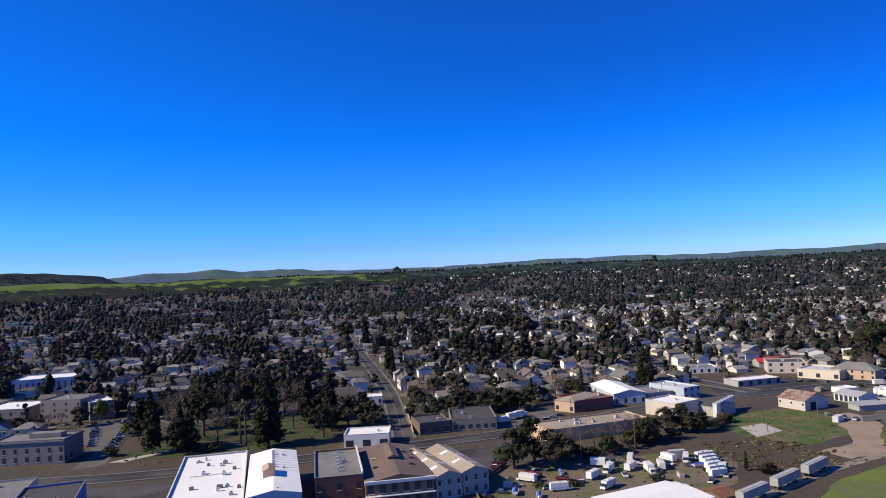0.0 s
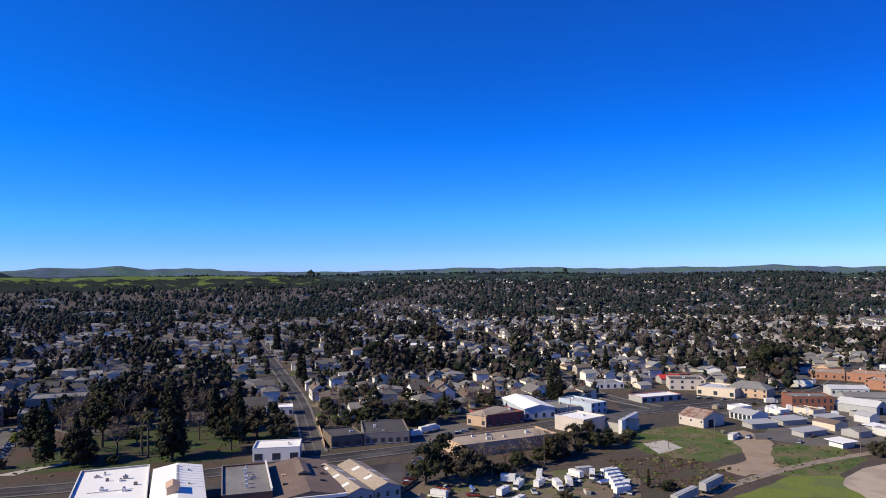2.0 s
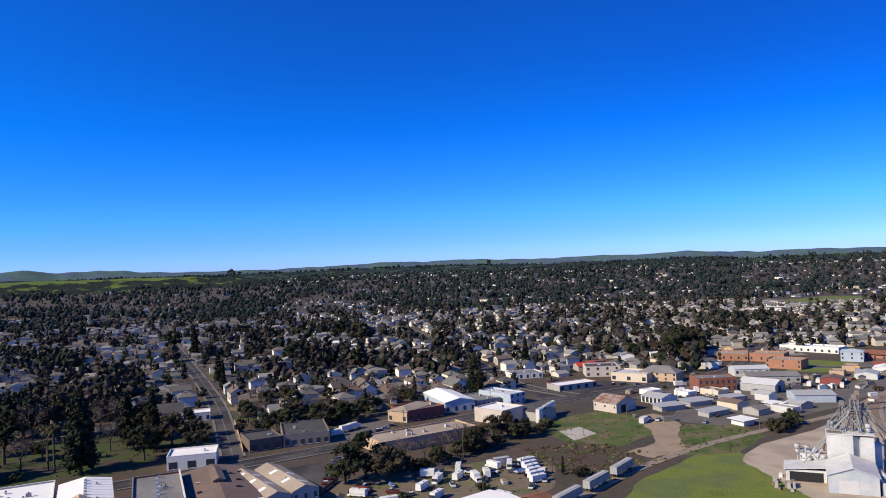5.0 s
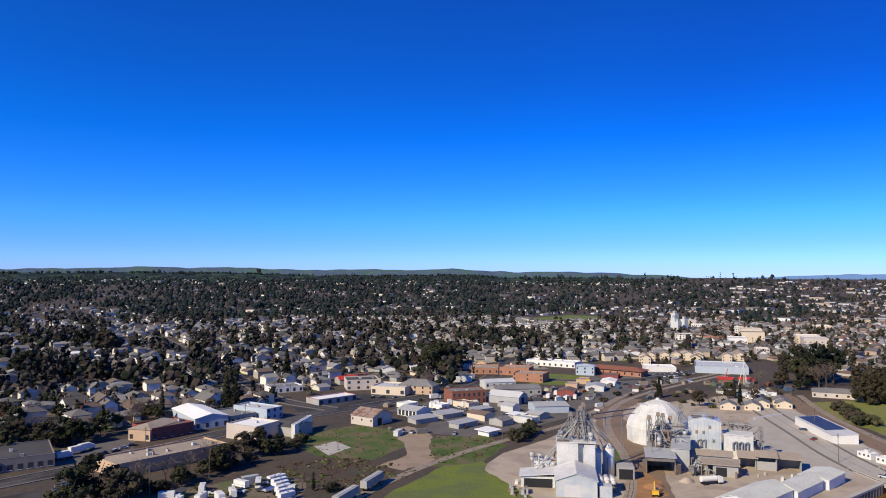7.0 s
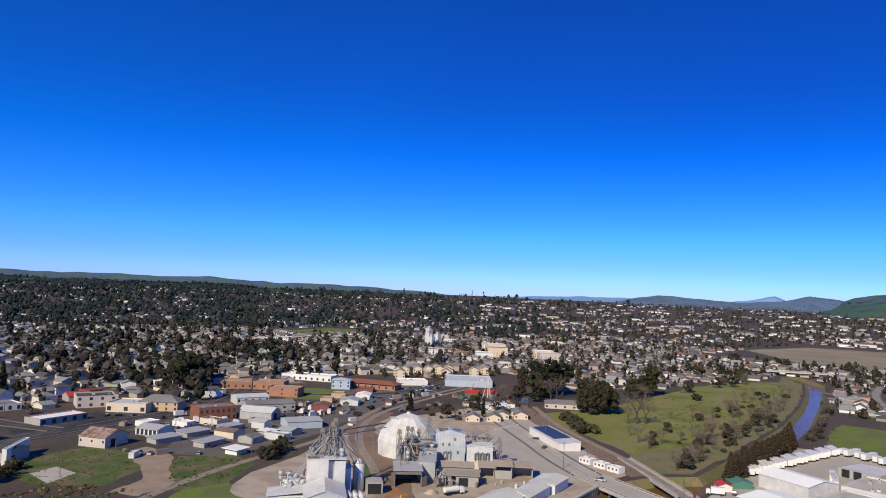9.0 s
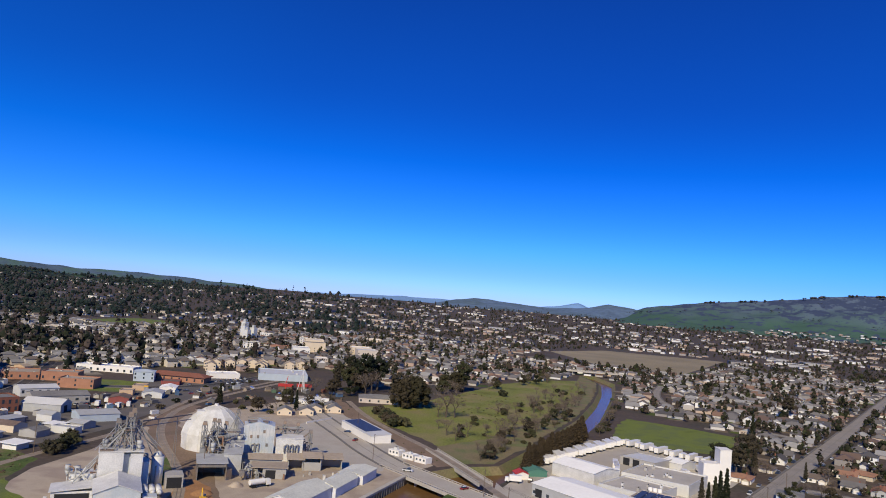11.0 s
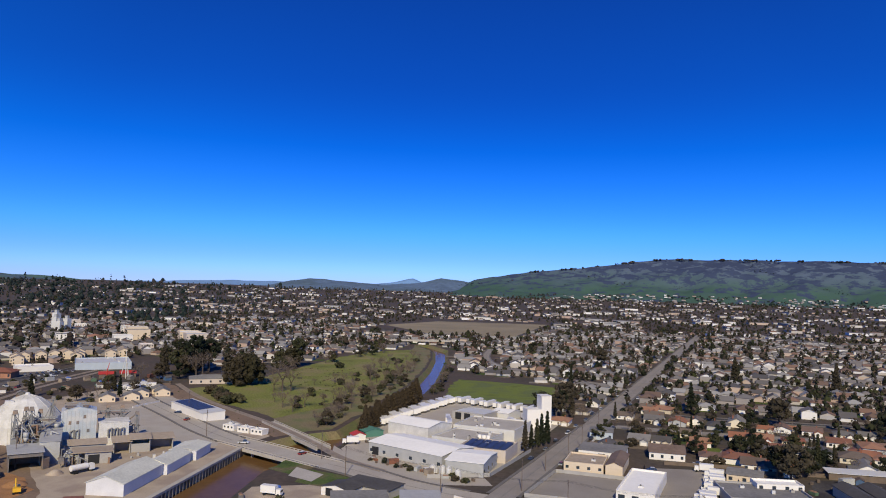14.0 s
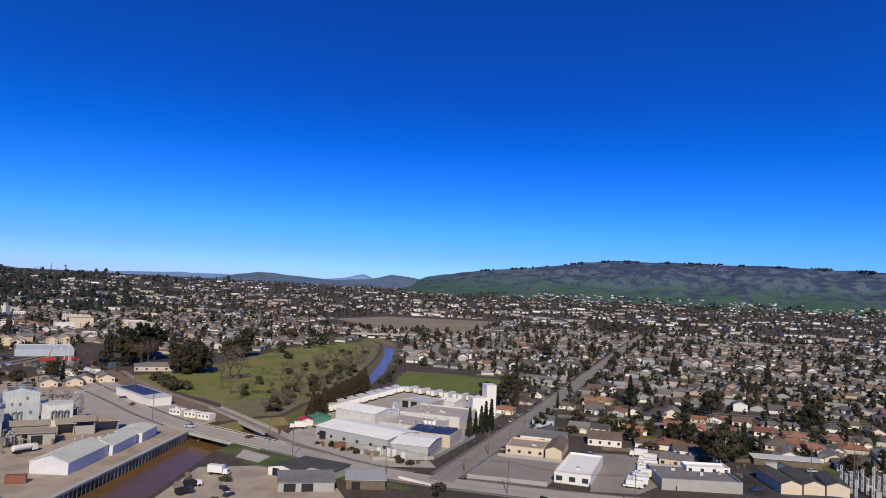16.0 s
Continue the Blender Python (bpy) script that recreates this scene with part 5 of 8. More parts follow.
def mill_front():
    a, b = P(125.4, 153.6), P(133.8, 147)
    d = b - a
    ob = thing("feed_mill", "white sheet-metal feed mill with spouts and an elevator tower on top", "mill", pos=a, turn=math.atan2(d.y, d.x))
    ob.scale = (MILL, MILL, MILL)
    L = d.length / MILL
    part("front_shed", Mesh().box(0, 0, 0, L, 16, 5).gable(0, 0, L, 16, 5, 7.2, "y"), M_BLUEMETAL, ob, "pale blue gabled shed")
    part("shed_roof", Mesh().gable_roof(0, 0, L, 16, 5, 7.2, "y", 0.4), M_MILLW, ob)
    part("tower_block", Mesh().box(0.5, 17.5, 0, 7.5, 26, 12.5), M_MILLW, ob, "white windowless tower block")
    part("tower_block", Mesh().box(9.4, 17.5, 0, 13, 26, 12), M_MILLW, ob, "white windowless tower block")
    part("recess", Mesh().box(7.5, 19.5, 0, 9.4, 26, 11.5), M_BLUEMETAL, ob)
    part("block_roof", Mesh().box(0.3, 17.3, 12.5, 13.2, 26.2, 12.8), M_MILLW, ob)
    part("tower_block", Mesh().box(13.1, 20, 0, 15.2, 27, 9), M_BLUEMETAL, ob)
    part("lean_to", Mesh().box(-11, 9, 0, -0.1, 18, 3.4), M_MILLW, ob)
    part("lean_to_roof", Mesh().slab((-11.6, 8.4, 3.4), (-0.1, 8.4, 4.4), (-0.1, 18.4, 4.4), (-11.6, 18.4, 3.4), 0.2), M_MILLW, ob)
    part("lean_to", Mesh().box(-7, 18.2, 0, 0.4, 25, 6), M_PALEMETAL, ob)
    # flat dark panel painted as the shade within the doorway
    part("doorway", Mesh().box(-10, 8.9, 0, -1, 9.05, 2.8), M_DARK, ob)
    part("door", Mesh().box(2.5, -0.06, 0, 7.5, 0.05, 3.6), M_PALEMETAL, ob, "pale sliding shed door")
    for i in range(3):
        x = L + 1.6 + i * 1.9
        t = part("hopper_tank", Mesh().tube((x, 6, 3.2), (x, 13, 3.2), 0.9, n=12).tube((x, 6, 3.2), (x, 5.6, 3.2), 0.9, 0.4, 12), M_MILLW, ob, "white lying tank", True)
        part("saddle", Mesh().box(x - 0.8, 7, 0, x + 0.8, 7.4, 2.6).box(x - 0.8, 11.5, 0, x + 0.8, 11.9, 2.6), M_OLDSTEEL, t)
    part("tank_house", Mesh().box(L + 0.6, 1.0, 0, L + 4.5, 4.6, 3.4), M_BLUEMETAL, ob)
    part("silo", Mesh().tube((18, 26, 0), (18, 26, 9.5), 1.9, n=16).tube((18, 26, 9.5), (18, 26, 11), 1.9, 0.3, 16), M_PALEMETAL, ob, "upright round steel silo", True)
    part("annex", Mesh().box(20.5, 22, 0, 26, 28, 4.2), M_GREYW, ob)
    # closed wall; the dark panel paints the shade of an open front
    part("annex_opening", Mesh().box(21, 21.94, 0, 25.5, 22.05, 3.4), M_DARK, ob)
    for x, y, w, h in ((8.5, 22, 1.2, 9.8), (5.2, 23.5, 0.7, 7.5), (11.4, 24, 0.7, 7.0), (9.5, 25, 0.6, 10.5)):
        lattice(ob, x, y, w, h, 12.8)
        part("leg_head", Mesh().taper(x - 0.8, y - 0.7, x + 0.8, y + 0.7, 12.8 + h, 14.2 + h, 0.2, 0.2), M_OLDSTEEL, ob)
    rng = random.Random(3)
    for hx, hy, hz in ((8.5, 22, 22), (8.5, 22, 20.5), (5.2, 23.5, 20), (11.4, 24, 19.5)):
        spouts(ob, (hx, hy, hz), [(hx + rng.uniform(-8, 7), rng.uniform(17.6, 25.5), 12.8 if k < 6 else 6.5) for k in range(7)], rng.uniform(0.11, 0.17))
    spouts(ob, (8.5, 22, 20), [(-4, 21, 6), (18, 26, 11), (-6, 15, 4.2)], 0.18)
    part("elevator_leg", Mesh().box(7.2, 21.6, 12.8, 7.7, 22.4, 22.4), M_OLDSTEEL, ob)
    part("elevator_leg", Mesh().box(9.3, 21.6, 12.8, 9.8, 22.4, 22.4), M_PIPE, ob)
    for x, y in ((2, 22), (4, 24.5), (11.8, 20)):
        part("cyclone", Mesh().tube((x, y, 14.2), (x, y, 15.6), 0.9, n=10).tube((x, y, 12.8), (x, y, 14.2), 0.2, 0.9, 10), M_METAL, ob, "steel dust cyclone", True)
    tangle(ob, -8, 0, 16.5, 24, 9.5, 20, 41)
    tangle(ob, 13, 20, 24, 29, 11, 10, 42)
    platform(ob, 0.6, 17.6, 4.5, 20, 12.9)
    platform(ob, 7, 20.5, 10, 23.5, 18.5)
    for i in range(16):
        x, y, r = rng.uniform(-15, -9), rng.uniform(-3, 12), rng.uniform(0.4, 1.3)
        part("scrap_frame", Mesh().taper(x, y, x + r, y + r * 1.8, 0, rng.uniform(0.5, 2.2), r * 0.12, r * 0.15), rng.choice((M_OLDSTEEL, M_RUSTY, M_GREYW, M_MILLW)), ob)
    q = P(133, 160)
    for i in range(5):
        for j in range(4):
            take(q.x + i * 7 - 8, q.y + j * 7 - 8, 6)


def mill_back():
    a, b = P(190, 166.5), P(196.5, 159)
    d = b - a
    ob = thing("feed_mill", "galvanised feed mill with a tall silver tower and many pipes", "mill", pos=a, turn=math.atan2(d.y, d.x))
    ob.scale = (MILL, MILL, MILL)
    L = d.length / MILL
    tower = part("tower_block", Mesh().box(0, 0, 0, L, 9, 13.2).gable(0, 0, L, 9, 13.2, 14.6, "y"), M_BLUEMETAL, ob, "pale silver corrugated tower")
    for i in range(9):
        part("seam", Mesh().box(L * (i + 0.5) / 9 - 0.05, -0.06, 0.2, L * (i + 0.5) / 9 + 0.05, 0.02, 13.2), M_METAL, tower)
    for x, z in ((2.5, 8.5), (5, 8.5), (8.5, 5.5), (7.2, 10.5)):
        part("hatch", Mesh().box(x, -0.1, z, x + 0.9, 0.03, z + 1.2), M_OLDSTEEL, tower)
    part("tower_block", Mesh().box(-6.5, 1, 0, -0.1, 9, 8.2), M_METAL, ob, "lower silver corrugated block")
    part("side_block", Mesh().box(-5.5, -22, 0, 0.5, -3, 7.2), M_METAL, ob, "pale corrugated block")
    part("block_roof", Mesh().slab((-5.8, -22.3, 7.2), (0.8, -22.3, 7.2), (0.8, -2.8, 8.0), (-5.8, -2.8, 8.0), 0.15), M_METAL, ob)
    part("white_block", Mesh().box(L + 0.8, 0.5, 0, L + 11, 8, 8.6), M_MILLW, ob, "clean white metal block")
    part("block_roof", Mesh().box(L + 0.6, 0.3, 8.6, L + 11.2, 8.2, 8.9), M_MILLW, ob)
    for x0, x1, y0, h in ((17, 22.5, -13.6, 4.0), (22.7, 29, -13.4, 4.6), (29.2, 37, -11.4, 4.0)):
        s = part("open_shed", Mesh().box(x0, y0 + 5.6, 0, x1, y0 + 6, h).box(x0, y0, 0, x0 + 0.3, y0 + 6, h).box(x1 - 0.3, y0, 0, x1, y0 + 6, h), M_GREYW, ob, "grey open-fronted shed")
        part("shed_roof", Mesh().slab((x0 - 0.6, y0 - 1.0, h), (x1 + 0.6, y0 - 1.0, h), (x1 + 0.6, y0 + 6.5, h + 0.8), (x0 - 0.6, y0 + 6.5, h + 0.8), 0.2), M_TROOF, s)
    part("shed_wall", Mesh().box(22.8, -13.3, 0, 28.9, -13.1, 3.0), M_GREYW, ob)
    bay = part("loading_bay", Mesh().box(8, -26.5, 0, 16, -19, 3.8), M_GREYW, ob)
    part("bay_roof", Mesh().box(4, -27.2, 3.8, 16.6, -18.5, 4.1), M_TROOF, bay)
    part("bay_post", Mesh().box(4.2, -27, 0, 4.5, -26.7, 3.8), M_OLDSTEEL, bay)
    # dark panel on the wall in place of a shaded bay
    part("bay_opening", Mesh().box(9, -26.56, 0, 12.4, -26.4, 3.0), M_DARK, bay)
    part("roof", Mesh().slab((1, -18, 4.6), (15, -18, 4.6), (15, -12, 5.4), (1, -12, 5.4), 0.2), M_TROOF, ob, "dusty pink lean-to roof")
    part("lean_to", Mesh().box(1.5, -17.4, 0, 14.6, -12.2, 4.6), M_GREYW, ob)
    for x, y, w, h in ((-13.5, -12, 0.9, 15), (-9, -6, 0.8, 15), (-3, 11, 0.9, 16), (-11, 1, 0.8, 14), (-6.5, -2, 0.7, 13.5), (L + 4, 9.6, 0.8, 12.5), (L + 9, 9.4, 0.7, 12), (L + 14, 6, 0.7, 10)):
        lattice(ob, x, y, w, h)
        part("leg_head", Mesh().taper(x - 0.8, y - 0.7, x + 0.8, y + 0.7, h, h + 1.3, 0.2, 0.2), M_OLDSTEEL, ob)
        part("elevator_leg", Mesh().box(x - 0.3, y - 0.3, 0, x + 0.3, y + 0.3, h), M_PIPE, ob)
    tangle(ob, -14, -1, -19, 2, 12.5, 44, 51)
    tangle(ob, L + 1, L + 14, 8.4, 11, 11.5, 20, 52)
    tangle(ob, 0, 7, -30, -22, 5.0, 22, 53)
    rng = random.Random(5)
    for i in range(20):
        h0 = rng.choice(((-13.5, -12, 14.5), (-9, -6, 14.5), (-3, 11, 15.5), (-11, 1, 13.5), (L + 4, 9.6, 12.2)))
        spouts(ob, h0, [(h0[0] + rng.uniform(-5, 7), h0[1] + rng.uniform(-5, 5), rng.uniform(4, 10))], rng.uniform(0.1, 0.18))
    for x0, y0, x1, y1, z in ((-14, -9, -6, -7, 9.5), (-12, -4, -1, -2, 11), (-10, -14, -6, -9, 6), (L + 1, 8.3, L + 11, 9.6, 10.5), (1, 2, 9, 7, 14.2)):
        platform(ob, x0, y0, x1, y1, z)
    for x in (3.2, 4.8, L + 4, L + 6, L + 8):
        part("bin_hoop", Mesh().tube((x, -0.3, 3.6), (x, -0.3, 6.0), 0.28, n=6).tube((x, -0.3, 6.0), (x + 1.2, -0.3, 6.6), 0.28, n=6).tube((x + 1.2, -0.3, 6.6), (x + 1.2, -0.3, 3.6), 0.28, n=6), M_PIPE, ob)
    for i in range(12):
        x, y, w = rng.uniform(2, 34), rng.uniform(-30, -15), rng.uniform(0.4, 1.1)
        part("machine_box", Mesh().taper(x, y, x + w, y + w * 1.2, 0, rng.uniform(0.6, 2.0), w * 0.1, w * 0.1), rng.choice((M_OLDSTEEL, M_RUSTY, M_GREYW, M_MILLW)), ob)
    part("silo", Mesh().tube((-9, 9, 0), (-9, 9, 9), 2.0, n=16).tube((-9, 9, 9), (-9, 9, 10.4), 2.0, 0.4, 16), M_METAL, ob, "round galvanised silo", True)
    for i in range(7):
        for j in range(7):
            q = ob.matrix_basis @ Vector((-16 + i * 8, -30 + j * 7, 0))
            take(q.x, q.y, 7)


def receiving_shed():
    a, b = P(162.6, 158), P(168.6, 152.4)
    d = b - a
    ob = thing("receiving_shed", "grey metal drive-in shed with a dark open front", "shed", pos=a, turn=math.atan2(d.y, d.x))
    L = d.length
    part("wall", Mesh().box(0, 0, 0, 0.3, 14, 7).box(L - 0.3, 0, 0, L, 14, 7).box(0, 13.7, 0, L, 14, 7).box(0, 0, 5.4, L, 0.3, 7), M_OLDSTEEL, ob)
    part("roof", Mesh().slab((-0.5, -0.6, 7), (L + 0.5, -0.6, 7), (L + 0.5, 14.5, 7.8), (-0.5, 14.5, 7.8), 0.2), M_METAL, ob)
    part("side_sheet", Mesh().slab((L + 0.1, 0, 0), (L + 2.4, 2, 0), (L + 2.4, 5, 0), (L + 0.1, 6, 0), 4.2), M_OLDSTEEL, ob)


def dome_store():
    c = P(198.8, 187.8)
    ob = thing("storage_dome", "large pale faceted storage dome dusted with feed meal", "storage dome", pos=c)
    ob.scale = (MILL, MILL, MILL)
    n = 14
    rings = [(12.4, 0), (12.7, 6.2), (11.9, 8.6), (8.6, 12.4), (4.6, 15.2), (1.2, 16.4)]
    m = Mesh()
    vs = [(r * math.cos(2 * math.pi * i / n) * 1.1, r * math.sin(2 * math.pi * i / n), z) for r, z in rings for i in range(n)]
    k = len(rings)
    fs = [(j * n + i, j * n + (i + 1) % n, (j + 1) * n + (i + 1) % n, (j + 1) * n + i) for j in range(k - 1) for i in range(n)]
    part("shell", m.add(vs, fs + [tuple(range((k - 1) * n, k * n))]), M_DOME, ob)
    for i in range(n):
        u, v = 1.1 * math.cos(2 * math.pi * i / n), math.sin(2 * math.pi * i / n)
        rib = Mesh()
        for (r0, z0), (r1, z1) in zip(rings, rings[1:]):
            rib.tube((r0 * u, r0 * v, z0), (r1 * u, r1 * v, z1), 0.09, n=4)
        part("rib", rib, M_DOME, ob)
    part("vent", Mesh().tube((0, 0, 16.4), (0, 0, 17.2), 1.0, 0.7, 10), M_MILLW, ob)
    part("hatch", Mesh().box(-4.6, 4.2, 12.2, -1.4, 7.2, 14.8), M_MILLW, ob)
    ob.rotation_euler = (0, 0, 0.75)
    take(c.x, c.y, 22)


mill_front()
mill_back()
receiving_shed()
dome_store()
for x, y, r, mt, lab in ((154, 147, 4.5, M_ORANGEDIRT, "heap of orange-brown earth beside the tracks"), (166, 146, 3.2, M_GRAVEL, "pale heap of spilled meal in the yard")):
    heap = Mesh()
    clump_rng = random.Random(int(x))
    ringv = [(math.cos(i * math.pi / 6) * r * q * clump_rng.uniform(0.85, 1.15), math.sin(i * math.pi / 6) * r * q * clump_rng.uniform(0.85, 1.15), z) for q, z in ((1.0, 0), (0.75, 0.7), (0.4, 1.5)) for i in range(12)]
    heap.add(ringv + [(0, 0, 1.9)], [(k * 12 + i, k * 12 + (i + 1) % 12, k * 12 + 12 + (i + 1) % 12, k * 12 + 12 + i) for k in range(2) for i in range(12)] + [(24 + i, 24 + (i + 1) % 12, 36) for i in range(12)])
    ob = thing("earth_heap", lab, "heap", pos=P(x, y))
    part("heap", heap, mt, ob, smooth=True)
ob = thing("excavator", "yellow tracked excavator standing by the rails", "excavator", pos=P(148.5, 141), turn=0.8)
part("track", Mesh().box(-1.9, -1.3, 0, 1.9, -0.7, 0.9), M_TYRE, ob)
part("track", Mesh().box(-1.9, 0.7, 0, 1.9, 1.3, 0.9), M_TYRE, ob)
part("body", Mesh().taper(-2.0, -1.3, 0.9, 1.3, 0.9, 2.2, 0.1, 0.1), M_YELLOW, ob)
part("cab", Mesh().taper(0.0, -1.2, 1.5, -0.1, 1.0, 2.9, 0.15, 0.08), M_GLASS, ob)
part("boom", Mesh().tube((0.9, 0.3, 1.6), (3.6, 0.3, 4.4), 0.28, 0.22, 6).tube((3.6, 0.3, 4.4), (5.6, 0.3, 2.0), 0.22, 0.16, 6), M_YELLOW, ob)
part("bucket", Mesh().taper(5.2, -0.3, 6.2, 0.9, 0.8, 2.0, 0.1, 0.05), M_OLDSTEEL, ob)
ob = thing("tank_truck", "white tank truck parked before the mill", "truck", pos=P(170, 141), turn=-0.3)
part("tank", Mesh().tube((-4.6, 0, 2.3), (2.2, 0, 2.3), 1.15, n=14), M_VAN, ob, smooth=False)
part("chassis", Mesh().box(-4.6, -0.7, 0.8, 4.6, 0.7, 1.15), M_DARK, ob)
part("cab", Mesh().taper(2.7, -1.15, 4.9, 1.15, 0.8, 3.0, 0.2, 0.1), M_VAN, ob)
part("windscreen", Mesh().box(4.62, -0.95, 1.7, 4.8, 0.95, 2.5), M_GLASS, ob)
for x in (-3.6, -2.4, 3.6):
    for y in (-1.1, 1.1):
        part("wheel", Mesh().tube((x, y, 0.5), (x, y * 0.78, 0.5), 0.5, n=10), M_TYRE, ob)


def conveyor():
    a, b = P(141, 166, 25), P(178, 178, 21)
    ob = thing("conveyor_bridge", "long overhead conveyor bridge on trestle legs", "conveyor", pos=(0, 0, 0))
    part("gallery", Mesh().tube(a, b, 0.32, n=4), M_OLDSTEEL, ob)
    part("pipe_run", Mesh().tube(a + Vector((0, 0, -2.2)), b + Vector((0, 0, -2.2)), 0.2, n=6), M_PIPE, ob)
    for s in (0.22, 0.5, 0.78):
        p = a.lerp(b, s)
        part("trestle_leg", Mesh().tube((p.x - 1, p.y, 0), p, 0.1, n=4), M_PIPE, ob)
        part("trestle_leg", Mesh().tube((p.x + 1, p.y, 0), p, 0.1, n=4), M_PIPE, ob)


conveyor()
building("shed", "long white metal river shed with a pale green roof", (153.6, 125.6), (154.2, 115.4), 25, 5.2, M_RIBWALL, M_GREENROOF, "gable", 2.4, "y")
building("shed", "middle river shed with white walls and a pale green roof", (174.8, 125.4), (175.4, 118.4), 19, 4.6, M_RIBWALL, M_GREENROOF, "gable", 1.8, "y")
building("shed", "low white river shed with a flat pale green roof", (191.3, 129), (192.2, 120.6), 14, 4.8, M_RIBWALL, M_GREENROOF, "gable", 1.0, "y", doors=[(3, 3, 3)])
ob, L, D, T = building("depot_shed", "long white shed with solar panels on its roof", (271, 184), (240.3, 149.4), 10, 4.2, M_WHITE, M_PALEMETAL, "shed", 0.8, over=0.3)
for i in range(12):
    x = L * 0.02 + i * L * 0.063
    part("solar_panel", Mesh().slab((x, D * 0.1, 4.55), (x + L * 0.056, D * 0.1, 4.55), (x + L * 0.056, D * 0.92, 5.2), (x, D * 0.92, 5.2), 0.08), M_SOLAR, ob)
for i, (x, y) in enumerate(((236.5, 139), (234.5, 132), (233, 126))):
    building("site_trailer", "white site trailer with small windows", (x, y), (x - 2, y - 5.5), 4, 3.2, M_WHITE, M_WROOF, win=[((1.2,), 3, 1.0, 0.9)], units=1, parapet=0.15)
ob = thing("low_wall", "low white concrete wall", "wall", pos=P(260, 194.6))
part("wall", Mesh().box(0, 0, 0, 26, 0.4, 1.1), M_WHITE, ob)


def bridge(a, b, w, label, deck, piers, rail=True, lift_=0.0):
    """A beam bridge: deck slab, edge beams, piers, a parapet with posts on each side."""
    pa, pb = P(*a), P(*b)
    d = pb - pa
    L = d.length
    ob = thing("bridge", label, "bridge", pos=pa + Vector((0, 0, lift_)), turn=math.atan2(d.y, d.x))
    part("deck", Mesh().box(0, -w / 2, -0.5, L, w / 2, 0.06), deck, ob)
    for s in (-1, 1):
        y = s * (w / 2 + 0.2)
        part("edge_beam", Mesh().box(0, y - 0.3, -1.3, L, y + 0.3, 0.25), M_CONC, ob)
        if rail:
            part("parapet", Mesh().box(0, y - 0.12, 0.75, L, y + 0.12, 1.0), M_CONC, ob)
            for i in range(int(L / 3) + 1):
                part("post", Mesh().box(i * 3, y - 0.1, 0.25, i * 3 + 0.25, y + 0.1, 0.75), M_CONC, ob)
    for s in piers:
        for k in (-0.3, 0.3):
            part("pier", Mesh().box(L * s - 0.5, w * k - 0.5, WATER_Z - 1 - lift_, L * s + 0.5, w * k + 0.5, -0.5), M_CONC, ob)
        part("pier_cap", Mesh().box(L * s - 0.6, -w / 2, -1.2, L * s + 0.6, w / 2, -0.5), M_CONC, ob)


bridge((222.5, 129), (206, 82), 14, "two-lane concrete road bridge with low parapets", M_YARD, (0.35, 0.65))
bridge((255, 131), (225, 94), 6.5, "narrow concrete railway bridge beside the road", M_CONC, (0.3, 0.6))
bridge((640, 222), (668, 160), 9, "distant concrete overpass across the river", M_CONC, (0.12, 0.35, 0.65, 0.88), lift_=5.5)

# ---- the works beside the road ----
building("factory_hall", "long white-roofed factory hall", (228.6, 78.6), (214.2, 50), 20, 5.4, M_METAL, M_WROOF, "gable", 1.6, "x", doors=[(2, 4, 3.6)], win=[((1.2,), 6, 1.6, 1.4)])
building("factory_hall", "white-roofed factory block at the corner", (213.6, 48.8), (212, 37.5), 22, 5.6, M_METAL, M_WROOF, "gable", 1.0, "x", side_win=[("r", (1.5,), 4, 1.6, 1.4)])
building("factory_hall", "white gable-roofed hall behind the front range", (259, 83), (251, 65), 16, 6.2, M_MILLW, M_WROOF, "gable", 1.8, "x")
building("factory_hall", "flat grey-roofed hall of the works", (246, 62), (240, 44), 22, 5.4, M_PALEMETAL, M_CONC, units=6)
building("factory_hall", "wide flat concrete-roofed hall of the works", (268, 60), (263, 37), 26, 5.6, M_PALEMETAL, M_CONC, units=7)
ob, L, D, T = building("factory_hall", "flat-roofed hall under rows of solar panels", (233.5, 50), (230.5, 34.5), 18, 5.6, M_BEIGE, M_GROOF, units=1)
for i in range(6):
    part("solar_panel", Mesh().slab((1.2 + i * L / 6.5, 3, T + 0.3), (1.2 + (i + 0.86) * L / 6.5, 3, T + 0.3), (1.2 + (i + 0.86) * L / 6.5, D - 3, T + 0.9), (1.2 + i * L / 6.5, D - 3, T + 0.9), 0.08), M_SOLAR, ob)
for i in range(3):
    part("tank", Mesh().tube((3 + i * 2.2, D + 2, 0), (3 + i * 2.2, D + 2, 7), 0.95, n=12), M_WHITE, ob, "slim white tank", True)
building("truck_shed", "open truck shed with a flat grey roof", (298, 68.5), (293, 54), 16, 5.4, M_GREYW, M_PALEMETAL, doors=[(2, 4, 4), (8, 4, 4)], parapet=0.3)
building("shed", "small grey shed in the truck yard", (306, 54), (302, 46), 12, 4.6, M_PALEMETAL, M_WROOF, "gable", 1.2, "x")
ob = thing("cold_store_tower", "stark white stepped tower block of the works", "tower", pos=P(289, 36.5), turn=-1.1)
part("low_block", Mesh().box(0, 0, 0, 8.5, 8, 10.5), M_WHITE, ob)
part("tall_block", Mesh().box(8.6, 1, 0, 14.5, 9, 17.5), M_WHITE, ob)
part("parapet", Mesh().box(8.4, 0.8, 17.5, 14.7, 9.2, 17.8), M_WHITE, ob)
take(*P(292, 32)[:2], 12)
building("stall", "small stall with a red roof", (243, 92), (238, 88.5), 5, 3, M_WHITE, M_RED, "gable", 1.2, "x")
